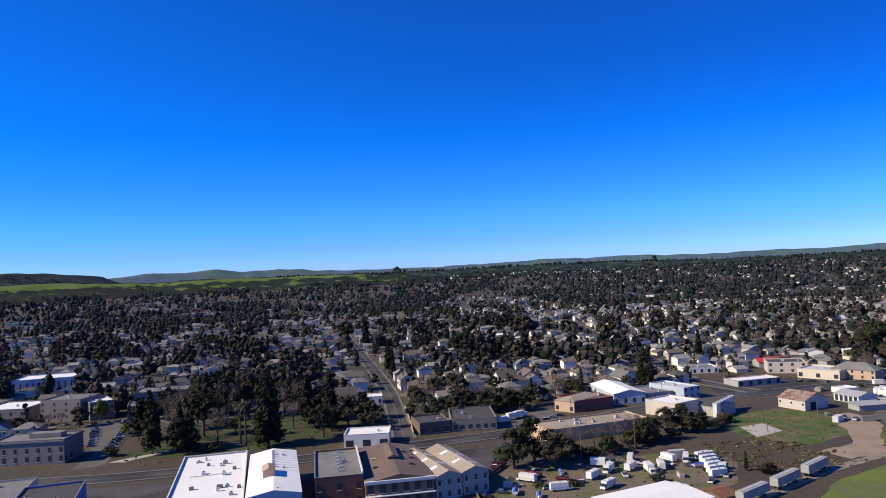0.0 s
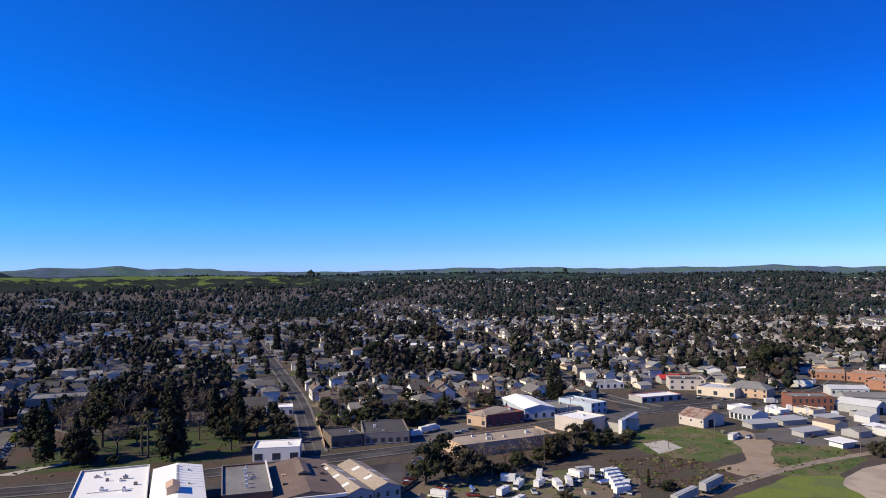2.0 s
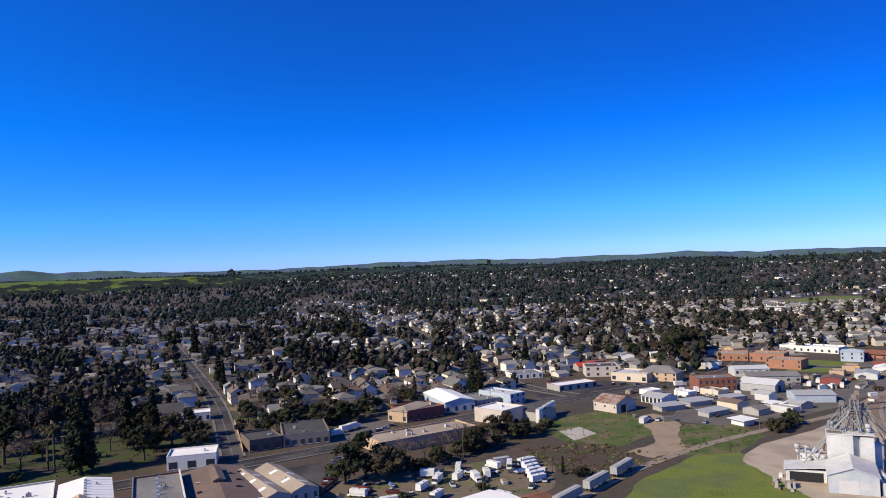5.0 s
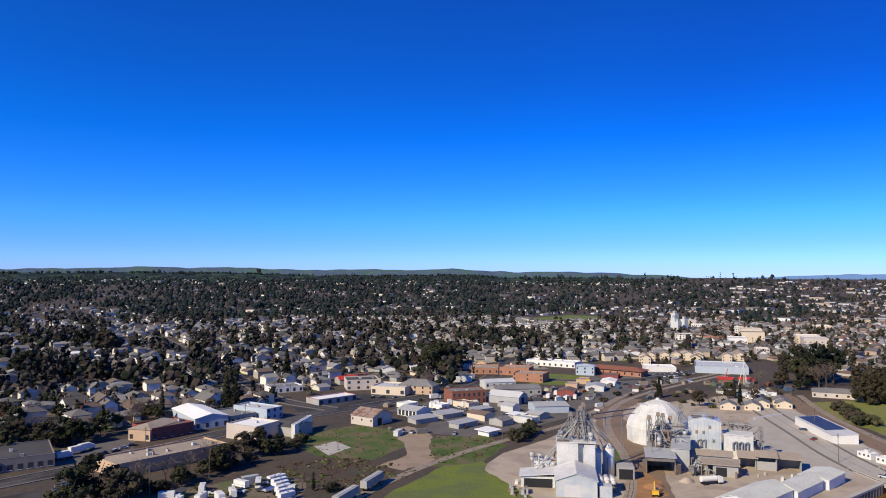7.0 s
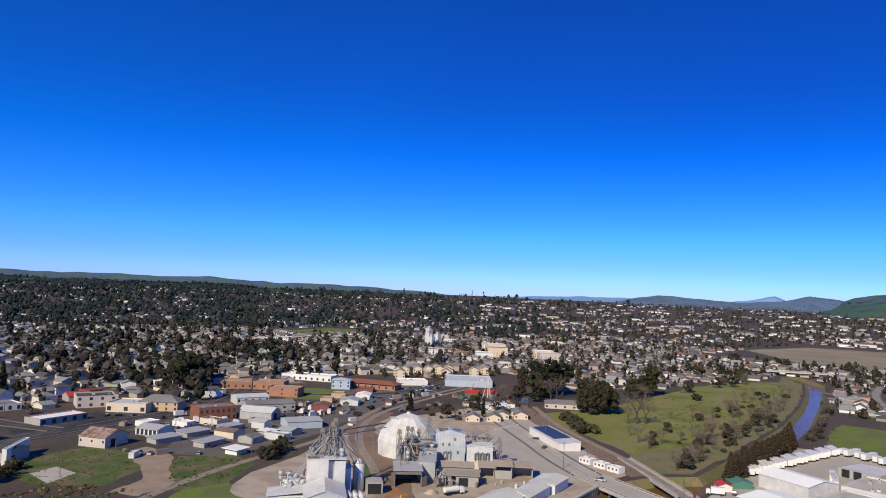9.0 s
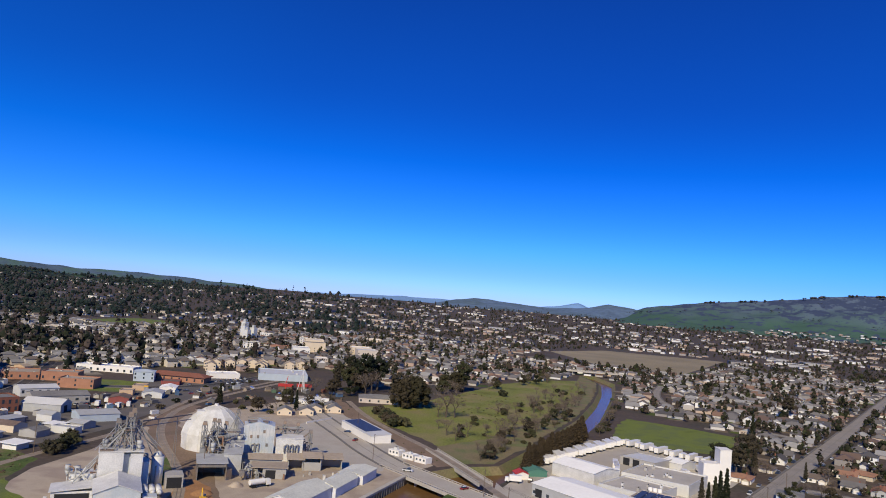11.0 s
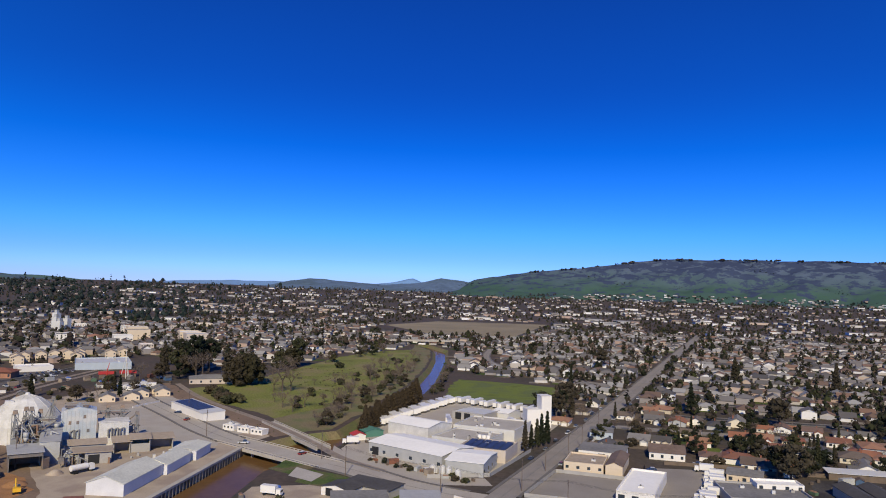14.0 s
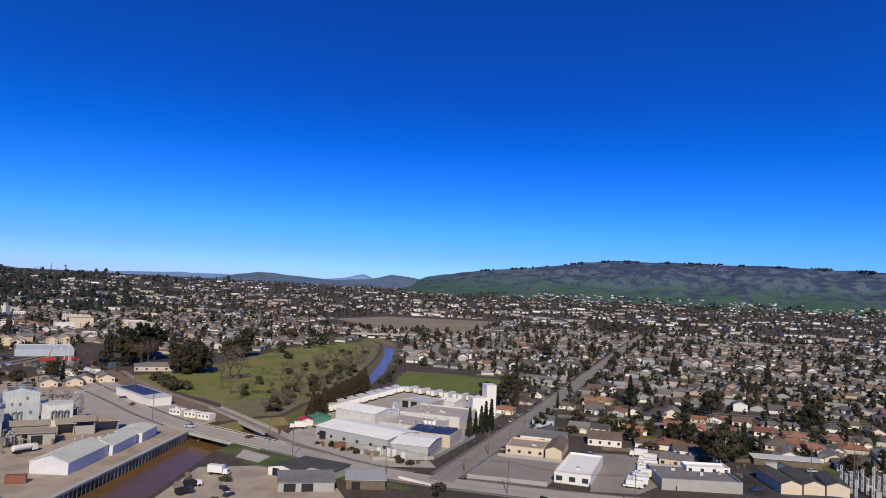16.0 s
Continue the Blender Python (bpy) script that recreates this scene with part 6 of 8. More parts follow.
building("stall", "dark green canopy beside the trucks", (250, 91), (245, 87), 8, 3.2, M_TEAL, M_TEAL, "gable", 1.4, "x")
# south of the road
building("garage", "white-fronted garage with a dark roof", (180, 73), (178, 64), 8, 3.6, M_WHITE, M_DROOF, "gable", 1.2, "y", doors=[(2, 3, 2.8)])
building("shed", "dark felt-roofed workshop range", (187, 70), (182, 55), 8, 3.4, M_GREYW, M_DROOF, "shed", 0.6)
building("open_shed", "long open shed with a grey metal roof", (165, 64), (173, 52), 9, 3.2, M_GREYW, M_GROOF, "shed", 0.8, doors=[(2, 4, 2.8), (8, 4, 2.8)])
building("open_shed", "open shed with a blue-grey metal roof", (176, 50), (179, 41), 8, 3.2, M_WOOD, M_METAL, "shed", 0.5, doors=[(2, 3, 2.6)])
building("workshop", "cream stucco workshop with a stepped parapet", (229.4, 17), (228.2, 5.6), 14, 4.8, M_CREAM, M_TROOF, win=[((1.4,), 4, 1.3, 1.2)], units=1, band=M_CREAM)
building("workshop", "cream workshop wing with a low gable", (228, 5), (227.4, 0.2), 18, 5.2, M_CREAM, M_BROOF, "gable", 1.4, "y")
building("workshop", "white shed behind the cream workshop", (246, 14), (244, 0), 10, 5.4, M_WHITE, M_GROOF, "shed", 0.6, doors=[(9, 3, 3.6)])
building("store", "long white flat-roofed store with a dark front window", (202.3, 1.4), (200.5, -8), 26, 5.0, M_WHITE, M_WROOF, win=[((1.0,), 3, 2.4, 1.8)], units=1)
building("cottage", "grey-roofed square house near the road", (279, 12.5), (279, 4.5), 9, 5, M_LBLUE, M_GROOF, "hip", 1.8, win=[((1.2,), 3, 1.2, 1.4)])
building("cottage", "white cottage with a brown-red roof", (254.7, -7.6), (254.7, -18.5), 11, 4.0, M_WHITE, M_BROOF, "gable", 2.4, "x", win=[((1.0,), 4, 1.2, 1.4)])
building("cottage", "pale yellow house with a low grey roof", (233.6, -28.3), (231.6, -37.5), 9, 4.0, M_CREAM, M_GROOF, "gable", 1.2, "x", win=[((1.0,), 3, 1.5, 1.4)])
building("workshop", "wide flat-roofed workshop with a white roof house", (204, -26), (207, -47), 20, 5.0, M_GREYW, M_GROOF, units=3)
building("workshop", "white roof house on the workshop yard", (218, -34), (219, -46), 7, 6.4, M_WHITE, M_WROOF, win=[((3.0,), 4, 1.4, 1.8)])
building("carport", "long shed with a pale blue metal roof", (240.7, -57.5), (241, -78), 6, 3.4, M_WOOD, M_PALEMETAL, "shed", 0.5, over=0.5)
for i in range(3):
    building("workshop", "saw-tooth workshop roof with pale ridge lights", (207, -57 - i * 6), (207, -62.6 - i * 6), 20, 4.6, M_CREAM, M_DROOF, "gable", 1.5, "y")

# small sheds and stores of the railway district
TRACKS = [[P(*q) for q in line] for line in ([(118, 202), (150, 214), (190, 224), (222, 244), (262, 268), (310, 282), (380, 300)], [(192, 206), (215, 232), (250, 257), (307, 275), (380, 294)], [(330, 222), (296, 188), (272, 156)])]
rs = random.Random(64)
SMALL = (("low store with a pale flat roof", "store", M_WHITE, M_WROOF), ("low workshop with a grey felt roof", "workshop", M_GREYW, M_GROOF), ("tan stucco store with a gravel roof", "store", M_TAN, M_TROOF),
         ("white metal shed with a pale roof", "shed", M_PALEMETAL, M_METAL), ("small red-brown workshop with a brown roof", "workshop", M_MAROON, M_BROOF), ("cream store with a flat brown roof", "store", M_CREAM, M_BROOF))
for pts, count, turn in (([(136, 230), (170, 228), (212, 242), (204, 262), (180, 296), (142, 284)], 9, 0.45), ([(208, 262), (262, 290), (330, 300), (340, 320), (300, 342), (262, 310), (226, 280)], 11, -0.9), ([(176, 322), (232, 352), (262, 392), (204, 410), (150, 372)], 10, 0.2)):
    for _ in range(300):
        x, y = rs.uniform(min(q[0] for q in pts), max(q[0] for q in pts)), rs.uniform(min(q[1] for q in pts), max(q[1] for q in pts))
        w = rs.uniform(8, 15)
        dx, dy = math.cos(turn) * w / K, math.sin(turn) * w / K
        c = P(x + dx / 2 - dy * 0.4, y + dy / 2 + dx * 0.4)
        if count and inside(pts, x, y) and free(c.x, c.y, w * 0.62) and min(near_line(c.x, c.y, [tuple(q[:2]) for q in line]) for line in TRACKS) > w:
            label, name, wall_, roof_ = rs.choice(SMALL)
            flat = rs.random() < 0.5
            building(name, label, (x, y), (x + dx, y + dy), rs.uniform(7, 11), rs.uniform(3.2, 4.6), wall_, roof_, "flat" if flat else "gable", 1.4, rs.choice("xy"), parapet=0.4, over=0.3)
            count -= 1

# ---- trees ----


def ico(sub):
    bm = bmesh.new()
    bmesh.ops.create_icosphere(bm, subdivisions=sub, radius=1.0)
    v = np.array([q.co[:] for q in bm.verts])
    f = [tuple(q.index for q in p.verts) for p in bm.faces]
    bm.free()
    return v, f


ICO1, ICO2 = ico(1), ico(2)


def clump(m, c, r, rng, squash=0.8, base=ICO1):
    v, f = base
    k = np.array([rng.uniform(0.65, 1.35) for _ in range(len(v))])[:, None]
    q = v * k * np.array((r, r, r * squash)) + np.array(c)
    m.add(q.tolist(), f)


def leaves(m, c, r, n, size, rng):
    """Loose leaf sprays round a clump, which fray its outline."""
    for _ in range(n):
        d = Vector((rng.gauss(0, 1), rng.gauss(0, 1), rng.gauss(0, 0.8))).normalized()
        p = Vector(c) + d * r * rng.uniform(0.6, 1.2)
        u = Vector((rng.gauss(0, 1), rng.gauss(0, 1), rng.gauss(0, 1))).normalized() * size
        w = d.cross(u).normalized() * size * 0.7
        m.add([p - u - w, p + u - w * 0.4, p + u * 0.6 + w, p - u * 0.7 + w], [(0, 1, 2, 3)])


def ragged(m, x, y, z, h, w, rng, cores=2, sprays=20):
    """A distant tree: a few dark clumps inside a loose crown of leaf sprays."""
    for k in range(cores):
        clump(m, (x + rng.gauss(0, 0.2) * w, y + rng.gauss(0, 0.2) * w, z + h * (0.4 + 0.28 * k)), w * (0.62 - 0.14 * k), rng, 1.0)
    for _ in range(sprays):
        a, u = rng.uniform(0, 6.283), rng.uniform(0.18, 1.0)
        r = w * math.sqrt(rng.random()) * (0.35 + 0.75 * math.sin(math.pi * min(1.0, 0.25 + 0.72 * u)))
        p = Vector((x + math.cos(a) * r, y + math.sin(a) * r, z + h * u))
        q = h * rng.uniform(0.07, 0.13)
        e = Vector((rng.gauss(0, 1), rng.gauss(0, 1), rng.gauss(0, 0.7))).normalized() * q
        f = Vector((rng.gauss(0, 1), rng.gauss(0, 1), rng.gauss(0, 1))).cross(e).normalized() * q * 0.8
        m.add([p - e - f, p + e - f * 0.4, p + e * 0.5 + f, p - e * 0.8 + f * 0.7], [(0, 1, 2, 3)])


def round_tree(h, spread, material, seed, trunk=0.3, clumps=34):
    rng = random.Random(seed)
    m, t = Mesh(), Mesh()
    t.tube((0, 0, 0), (0, 0, h * 0.35), 0.035 * h, 0.025 * h, 7)
    for i in range(6):
        a = i * 1.05 + rng.random()
        e = (math.cos(a) * spread * 0.55, math.sin(a) * spread * 0.55, h * rng.uniform(0.5, 0.8))
        t.tube((0, 0, h * 0.3), e, 0.016 * h, 0.004 * h, 5)
    for i in range(clumps):
        a, s = rng.uniform(0, 6.283), math.sqrt(rng.random())
        z = rng.uniform(trunk, 1.0)
        k = math.sin(math.pi * min(1, (z - trunk) / (1 - trunk) * 0.8 + 0.16)) ** 0.7
        c = (math.cos(a) * spread * s * k, math.sin(a) * spread * s * k, h * (0.1 + 0.82 * z))
        r = spread * rng.uniform(0.16, 0.34)
        clump(m, c, r * 0.8, rng)
        leaves(m, c, r, 40, 0.027 * h, rng)
    return m, t, material


def cone_tree(h, spread, material, seed, clumps=44, taper=0.8):
    rng = random.Random(seed)
    m, t = Mesh(), Mesh()
    t.tube((0, 0, 0), (0, 0, h * 0.95), 0.022 * h, 0.003 * h, 6)
    for i in range(clumps):
        z = (i + rng.random()) / clumps
        a = i * 2.4 + rng.uniform(-0.4, 0.4)
        r = spread * (1 - z) ** taper * rng.uniform(0.5, 1.0)
        c = (math.cos(a) * r * 0.7, math.sin(a) * r * 0.7, h * (0.1 + 0.88 * z))
        q = spread * (0.14 + 0.26 * (1 - z)) * rng.uniform(0.7, 1.2)
        clump(m, c, q * 0.78, rng, 0.7)
        leaves(m, c, q, 30, 0.023 * h, rng)
    return m, t, material


def bare_tree(h, spread, seed):
    rng = random.Random(seed)
    m, t = Mesh(), Mesh()
    t.tube((0, 0, 0), (0, 0, h * 0.35), 0.03 * h, 0.022 * h, 6)

    def grow(p, d, l, r, k):
        e = p + d * l
        (t if k > 2 else m).tube(p, e, r, r * 0.6, 4 if k > 1 else 3, False)
        if k:
            for _ in range(4 if k > 1 else 5):
                q = (d + Vector((rng.gauss(0, 0.55), rng.gauss(0, 0.55), rng.gauss(0.1, 0.4)))).normalized()
                grow(p + d * l * rng.uniform(0.5, 1.0), q, l * rng.uniform(0.55, 0.8), r * 0.55, k - 1)

    for i in range(4):
        a = i * 1.6 + rng.random()
        d = Vector((math.cos(a) * spread / h * 1.1, math.sin(a) * spread / h * 1.1, 0.9)).normalized()
        grow(Vector((0, 0, h * 0.3)), d, h * 0.3, 0.014 * h, 3)
    for _ in range(26):
        a, q, z = rng.uniform(0, 6.283), math.sqrt(rng.random()) * spread * 0.75, rng.uniform(0.5, 0.95)
        leaves(m, (math.cos(a) * q, math.sin(a) * q, h * z), spread * 0.26, 16, 0.011 * h, rng)
    return m, t, M_TWIG


def palm(h, seed):
    rng = random.Random(seed)
    m, t = Mesh(), Mesh()
    t.tube((0, 0, 0), (0.2, 0, h), 0.3, 0.22, 8)
    for i in range(30):
        a = i * 2.4
        u = rng.uniform(-0.5, 1.0)
        d = Vector((math.cos(a), math.sin(a), u)).normalized()
        w = Vector((-math.sin(a), math.cos(a), 0)) * 0.35
        p, q, e = Vector((0.2, 0, h)), Vector((0.2, 0, h)) + d * 1.6, Vector((0.2, 0, h)) + d * 2.6 + Vector((0, 0, -0.9))
        m.add([p - w * 0.3, p + w * 0.3, q + w, q - w], [(0, 1, 2, 3)])
        m.add([q - w, q + w, e], [(0, 1, 2)])
    return m, t, M_LEAF2


TREES = {}


def tree(kind, x, y, size, turn, group="town trees"):
    """A tree of the given kind at x, y in metres; the first of a kind is built, the rest are copies."""
    name, label, make = TREE_KINDS[kind]
    pose_ = Matrix.Translation((x, y, 0)) @ Matrix.Rotation(turn, 4, "Z")
    if kind not in TREES:
        m, t, leaf = make()
        ob = thing(name, label, "tree", group)
        part("trunk", t, M_BARK, ob)
        part("crown", m, leaf, ob)
        TREES[kind] = ob
    else:
        ob = copy_thing(TREES[kind], pose_)
    ob.matrix_basis = pose_ @ Matrix.Diagonal((size, size, size, 1))
    return ob


TREE_KINDS = {
    "oak": ("evergreen_tree", "dark evergreen tree with a broad ragged crown", lambda: round_tree(11, 5.2, M_LEAF, 1)),
    "oak2": ("evergreen_tree", "dark round-crowned evergreen tree", lambda: round_tree(9, 4.2, M_LEAF, 2, 0.2)),
    "olive": ("broadleaf_tree", "olive-brown broadleaf tree of the town", lambda: round_tree(9, 4.4, M_LEAF2, 3)),
    "olive2": ("broadleaf_tree", "thin olive-green broadleaf town tree", lambda: round_tree(11, 4.0, M_LEAF2, 4, 0.35)),
    "yellow": ("young_tree", "young tree with yellow-green leaves", lambda: round_tree(7, 2.6, M_LEAFY, 5)),
    "fir": ("conifer", "tall dark conifer with drooping boughs", lambda: cone_tree(17, 3.6, M_LEAF, 6)),
    "fir2": ("conifer", "slender dark conifer, close and upright", lambda: cone_tree(13, 2.0, M_LEAF, 7)),
    "gum": ("tall_tree", "tall dark eucalyptus with a high crown", lambda: round_tree(20, 5.5, M_LEAF, 8, 0.4)),
    "grove": ("evergreen_tree", "massive dense evergreen with foliage down to the ground", lambda: round_tree(13, 6.2, M_GROVE, 15, 0.02, 84)),
    "redwood": ("conifer", "tall broad redwood with heavy dark boughs", lambda: cone_tree(22, 5.2, M_LEAF, 16, 84, 0.5)),
    "haze": ("bare_tree", "wide leafless tree with a haze of fine grey twigs", lambda: bare_tree(10, 5.5, 17)),
    "bare": ("bare_tree", "leafless grey-brown winter tree", lambda: bare_tree(10, 4.5, 9)),
    "bare2": ("bare_tree", "leafless pale winter tree", lambda: bare_tree(8, 4.0, 10)),
    "palm": ("palm", "slim palm with a ragged head", lambda: palm(11, 11)),
    "bush": ("shrub", "low dark shrub with dense leaves", lambda: round_tree(3.4, 2.6, M_LEAF, 12, 0.0)),
    "scrub": ("shrub", "low scrub bush of olive green", lambda: round_tree(3.0, 2.8, M_LEAF2, 13, 0.0)),
    "russet": ("russet_tree", "russet-brown dense young redwood", lambda: cone_tree(8, 2.6, M_RUSSET, 14)),
}
rt = random.Random(21)


def plant(kind, x, y, s=1.0, group="town trees"):
    q = P(x, y)
    tree(kind, q.x, q.y, 1.15 * s * rt.uniform(0.9, 1.1), rt.uniform(0, 6.28), group)
    take(q.x, q.y, 2.5 * s)


# park
for x, y, k, s in ((-99.9, 240.5, "fir", 1.65), (-103.5, 245, "gum", 1.15), (-89.4, 241, "grove", 1.2), (-92.5, 246, "fir", 1.1),
                   (-62.4, 242.5, "redwood", 1.45), (-57.6, 286, "redwood", 1.1), (-52, 288, "grove", 1.2), (-48, 281, "fir", 1.3)):
    plant(k, x, y, s, "park trees")
for x, y, k, s in ((-101.4, 289, "gum", 0.95), (-94.6, 294, "gum", 1.2), (-90, 290, "bare", 2.0), (-116, 297, "gum", 1.0), (-108, 283, "bare", 1.8), (-84, 298, "olive2", 2.0), (-76, 296, "gum", 1.1),
                   (-70, 302, "olive2", 1.8), (-99, 276, "olive2", 1.5), (-110, 300, "bare", 1.9), (-64, 300, "bare", 1.9), (-104, 304, "olive", 1.8)):
    plant(k, x, y, s, "park trees")
for x, y, k, s in ((-79.6, 265, "palm", 1.15), (-76.5, 259, "palm", 1.2), (-71, 247, "palm", 1.45), (-90.6, 264, "gum", 1.0), (-73.5, 250, "palm", 1.1), (-144.3, 300, "yellow", 1.6), (-113, 240, "bush", 1.2),
                   (-80, 240, "bush", 1.1), (-67, 254, "bush", 1.2), (-84, 276, "bush", 1.3), (-45, 262, "fir2", 1.3), (-40, 270, "oak", 1.3), (-36, 280, "oak2", 1.5), (-121, 270, "yellow", 0.9)):
    plant(k, x, y, s, "park trees")
for x, y, k, s in ((-46, 252, "oak", 1.4), (-31, 262, "oak2", 1.4), (-47, 268, "grove", 0.9), (-113, 262, "olive", 1.2), (-82, 252, "bare", 1.5), (-98, 258, "bare", 1.7), (-60, 270, "bare", 1.6), (-70, 284, "bare", 1.8)):
    plant(k, x, y, s, "park trees")
# beside the shops and the storage lot
for x, y, k, s in ((14, 202, "oak2", 1.5), (20, 206, "oak2", 1.7), (25, 201, "oak", 1.2), (32, 214, "bare", 1.0), (39, 218, "bare2", 1.1), (46, 222, "bare", 1.0), (53, 226, "bare", 1.1), (60, 230, "olive", 0.9), (66, 236, "oak", 0.9), (72, 240, "oak2", 1.1), (76, 234, "oak2", 1.0), (84, 240, "bush", 1.4)):
    plant(k, x, y, s)
for x, y, k, s in ((72, 190, "fir2", 0.55), (76, 187, "bush", 1.0), (70, 193, "bare2", 0.6), (158, 213, "bush", 1.6), (154, 211, "bush", 1.7), (162, 216, "bush", 1.5), (166, 219, "scrub", 1.5), (172, 226, "bush", 1.2), (88, 246, "scrub", 1.4), (58, 222, "bare2", 0.9), (42, 212, "olive", 0.8), (36, 209, "bush", 1.3)):
    plant(k, x, y, s)
# thick hedge below the tan store
for i in range(15):
    u = i / 14
    plant(rt.choice(("bush", "oak2", "grove", "olive", "oak2")), 27 + 52 * u + rt.uniform(-1.5, 1.5), 208 + 28 * u + rt.uniform(-2, 2), rt.uniform(0.55, 0.85), "hedge shrubs")
# gardens of the cottages behind the mill
for i in range(22):
    plant(rt.choice(("bare", "scrub", "bush", "bare2", "olive", "fir2", "haze")), rt.uniform(262, 306), rt.uniform(216, 240), rt.uniform(0.5, 0.95), "yard shrubs")
# wooded slope behind the dark stores
for i in range(16):
    plant(rt.choice(("oak2", "oak", "olive", "oak2")), -8 + i * 2.4 + rt.uniform(-2, 2), 280 + rt.uniform(-6, 12), rt.uniform(0.75, 1.15))
for x, y, k, s in ((219, 381, "gum", 1.15), (224, 383, "gum", 1.2), (229, 382, "oak", 2.1), (222, 388, "fir", 1.4), (81, 322, "fir", 1.15), (89, 347, "fir", 1.2), (131, 393, "fir", 1.3), (-36, 415, "fir", 1.4), (-33, 405, "fir2", 1.4), (102, 480, "gum", 1.2), (213, 375, "oak", 1.9), (266, 251, "fir", 0.7)):
    plant(k, x, y, s)
for x, y, k, s in ((-80, 560, "gum", 1.3), (-66, 575, "fir", 1.6), (45, 620, "gum", 1.3), (60, 600, "oak", 1.9), (8, 470, "oak", 1.8), (350, -27, "fir", 1.0), (474, -61, "fir", 1.3), (452, -111, "fir", 1.3), (518, 19, "gum", 1.0), (400, 30, "fir2", 1.4), (330, -60, "oak", 1.4), (312, -95, "oak", 1.3)):
    plant(k, x, y, s)
# tall trees round the meadow
for x, y, k, s in ((336, 192, "grove", 1.35), (342, 188, "grove", 1.6), (346.5, 192, "grove", 1.5), (339, 196, "gum", 1.15), (349, 187, "olive2", 1.5), (328.9, 163, "haze", 1.9), (332, 160, "haze", 1.5), (326, 166, "haze", 1.3),
                   (425, 206, "grove", 1.15), (430, 203, "gum", 1.25), (434, 208, "olive2", 1.5), (436, 178, "bush", 1.8), (421, 212, "olive2", 1.3), (406, 196, "haze", 1.2)):
    plant(k, x, y, s, "meadow trees")
for x, y, k, s in ((362, 243, "olive2", 1.9), (370, 238, "gum", 1.6), (376, 244, "grove", 1.5), (366, 231, "haze", 2.0), (380, 236, "gum", 1.4), (385, 246, "olive", 2.1), (396, 276, "olive2", 1.6), (404, 272, "gum", 1.1),
                   (352, 226, "haze", 1.8), (346, 232, "oak2", 1.3), (358, 250, "fir", 1.3), (340, 240, "olive", 1.3), (332, 246, "haze", 1.4), (389, 262, "haze", 1.6), (357, 236, "olive2", 1.4), (373, 252, "haze", 1.7)):
    plant(k, x, y, s, "meadow trees")
for i in range(18):
    s = i / 17
    plant("scrub" if i % 3 else "bush", 285 + 26 * s + rt.uniform(-2, 2), 164 + 26 * s + rt.uniform(-3, 3), rt.uniform(0.9, 1.6), "meadow shrubs")
for i in range(38):
    s = rt.random()
    plant(rt.choice(("bush", "scrub", "bare2", "bare2", "bare")), 285 + 230 * s, 112 + 30 * s + rt.uniform(3, 34) * (1 - 0.3 * s), rt.uniform(0.6, 1.3), "meadow shrubs")
for i in range(46):
    s = rt.random()
    plant(rt.choice(("bare2", "scrub", "bare2", "bare", "bare", "bush")), 268 + 260 * s, 110 + 30 * s + abs(rt.gauss(0, 14)) + 2, rt.uniform(0.4, 0.9), "meadow shrubs")
for i in range(16):
    s = rt.random()
    plant(rt.choice(("bare", "olive", "bare2", "oak2")), 400 + 190 * s, 205 - 15 * s + rt.uniform(-6, 6), rt.uniform(0.7, 1.2), "meadow shrubs")
# russet hedge of young redwoods on the near bank, and scrub on both banks
for i in range(44):
    s = i / 43
    plant("russet", 250 + 88 * s + rt.uniform(-1, 1), 91.5 + 4.5 * s + rt.uniform(-2.2, 1.4), rt.uniform(1.0, 1.5), "river hedge")
for i in range(26):
    s = i / 25
    plant(rt.choice(("bare2", "scrub", "bare2")), 258 + 200 * s, 108 + 24 * s + rt.uniform(0, 5), rt.uniform(0.7, 1.1), "bank scrub")
for i in range(16):
    s = i / 15
    plant(rt.choice(("scrub", "bush", "bare2")), 350 + 110 * s, 93 + 22 * s + rt.uniform(-4, 0), rt.uniform(0.7, 1.2), "bank scrub")
for i in range(34):
    s = i / 33
    plant(rt.choice(("bare2", "bare2", "scrub", "olive")), 252 + 150 * s, 106 + 12 * s + rt.uniform(0, 12), rt.uniform(0.5, 0.85), "bank scrub")
# conifers before the white tower, trees at the field corner
for x, y, k, s in ((250, 31.5, "fir2", 0.95), (254, 30, "fir2", 0.8), (257, 28.5, "fir2", 1.0), (261, 27.5, "fir2", 1.1), (264.5, 26, "fir2", 1.15), (312, 28, "gum", 0.7), (322, 30, "oak", 1.1), (332, 28, "gum", 0.65), (343, 30, "bare", 1.2), (352, 28, "oak", 1.2), (326, 36, "oak", 1.2), (318, 22, "fir2", 1.0)):
    plant(k, x, y, s, "roadside trees")
for x, y, k, s in ((236, -46, "oak", 1.25), (244, -52, "oak2", 1.3), (240, -43, "gum", 0.6), (256, -58, "fir2", 1.1), (262, -42, "oak2", 1.0), (270, -36, "oak", 0.9), (252, -27, "scrub", 1.4), (258, 2, "bush", 1.4), (272, -2, "bush", 1.3)):
    plant(k, x, y, s, "roadside trees")

# ---- houses ----
HOUSES = {}


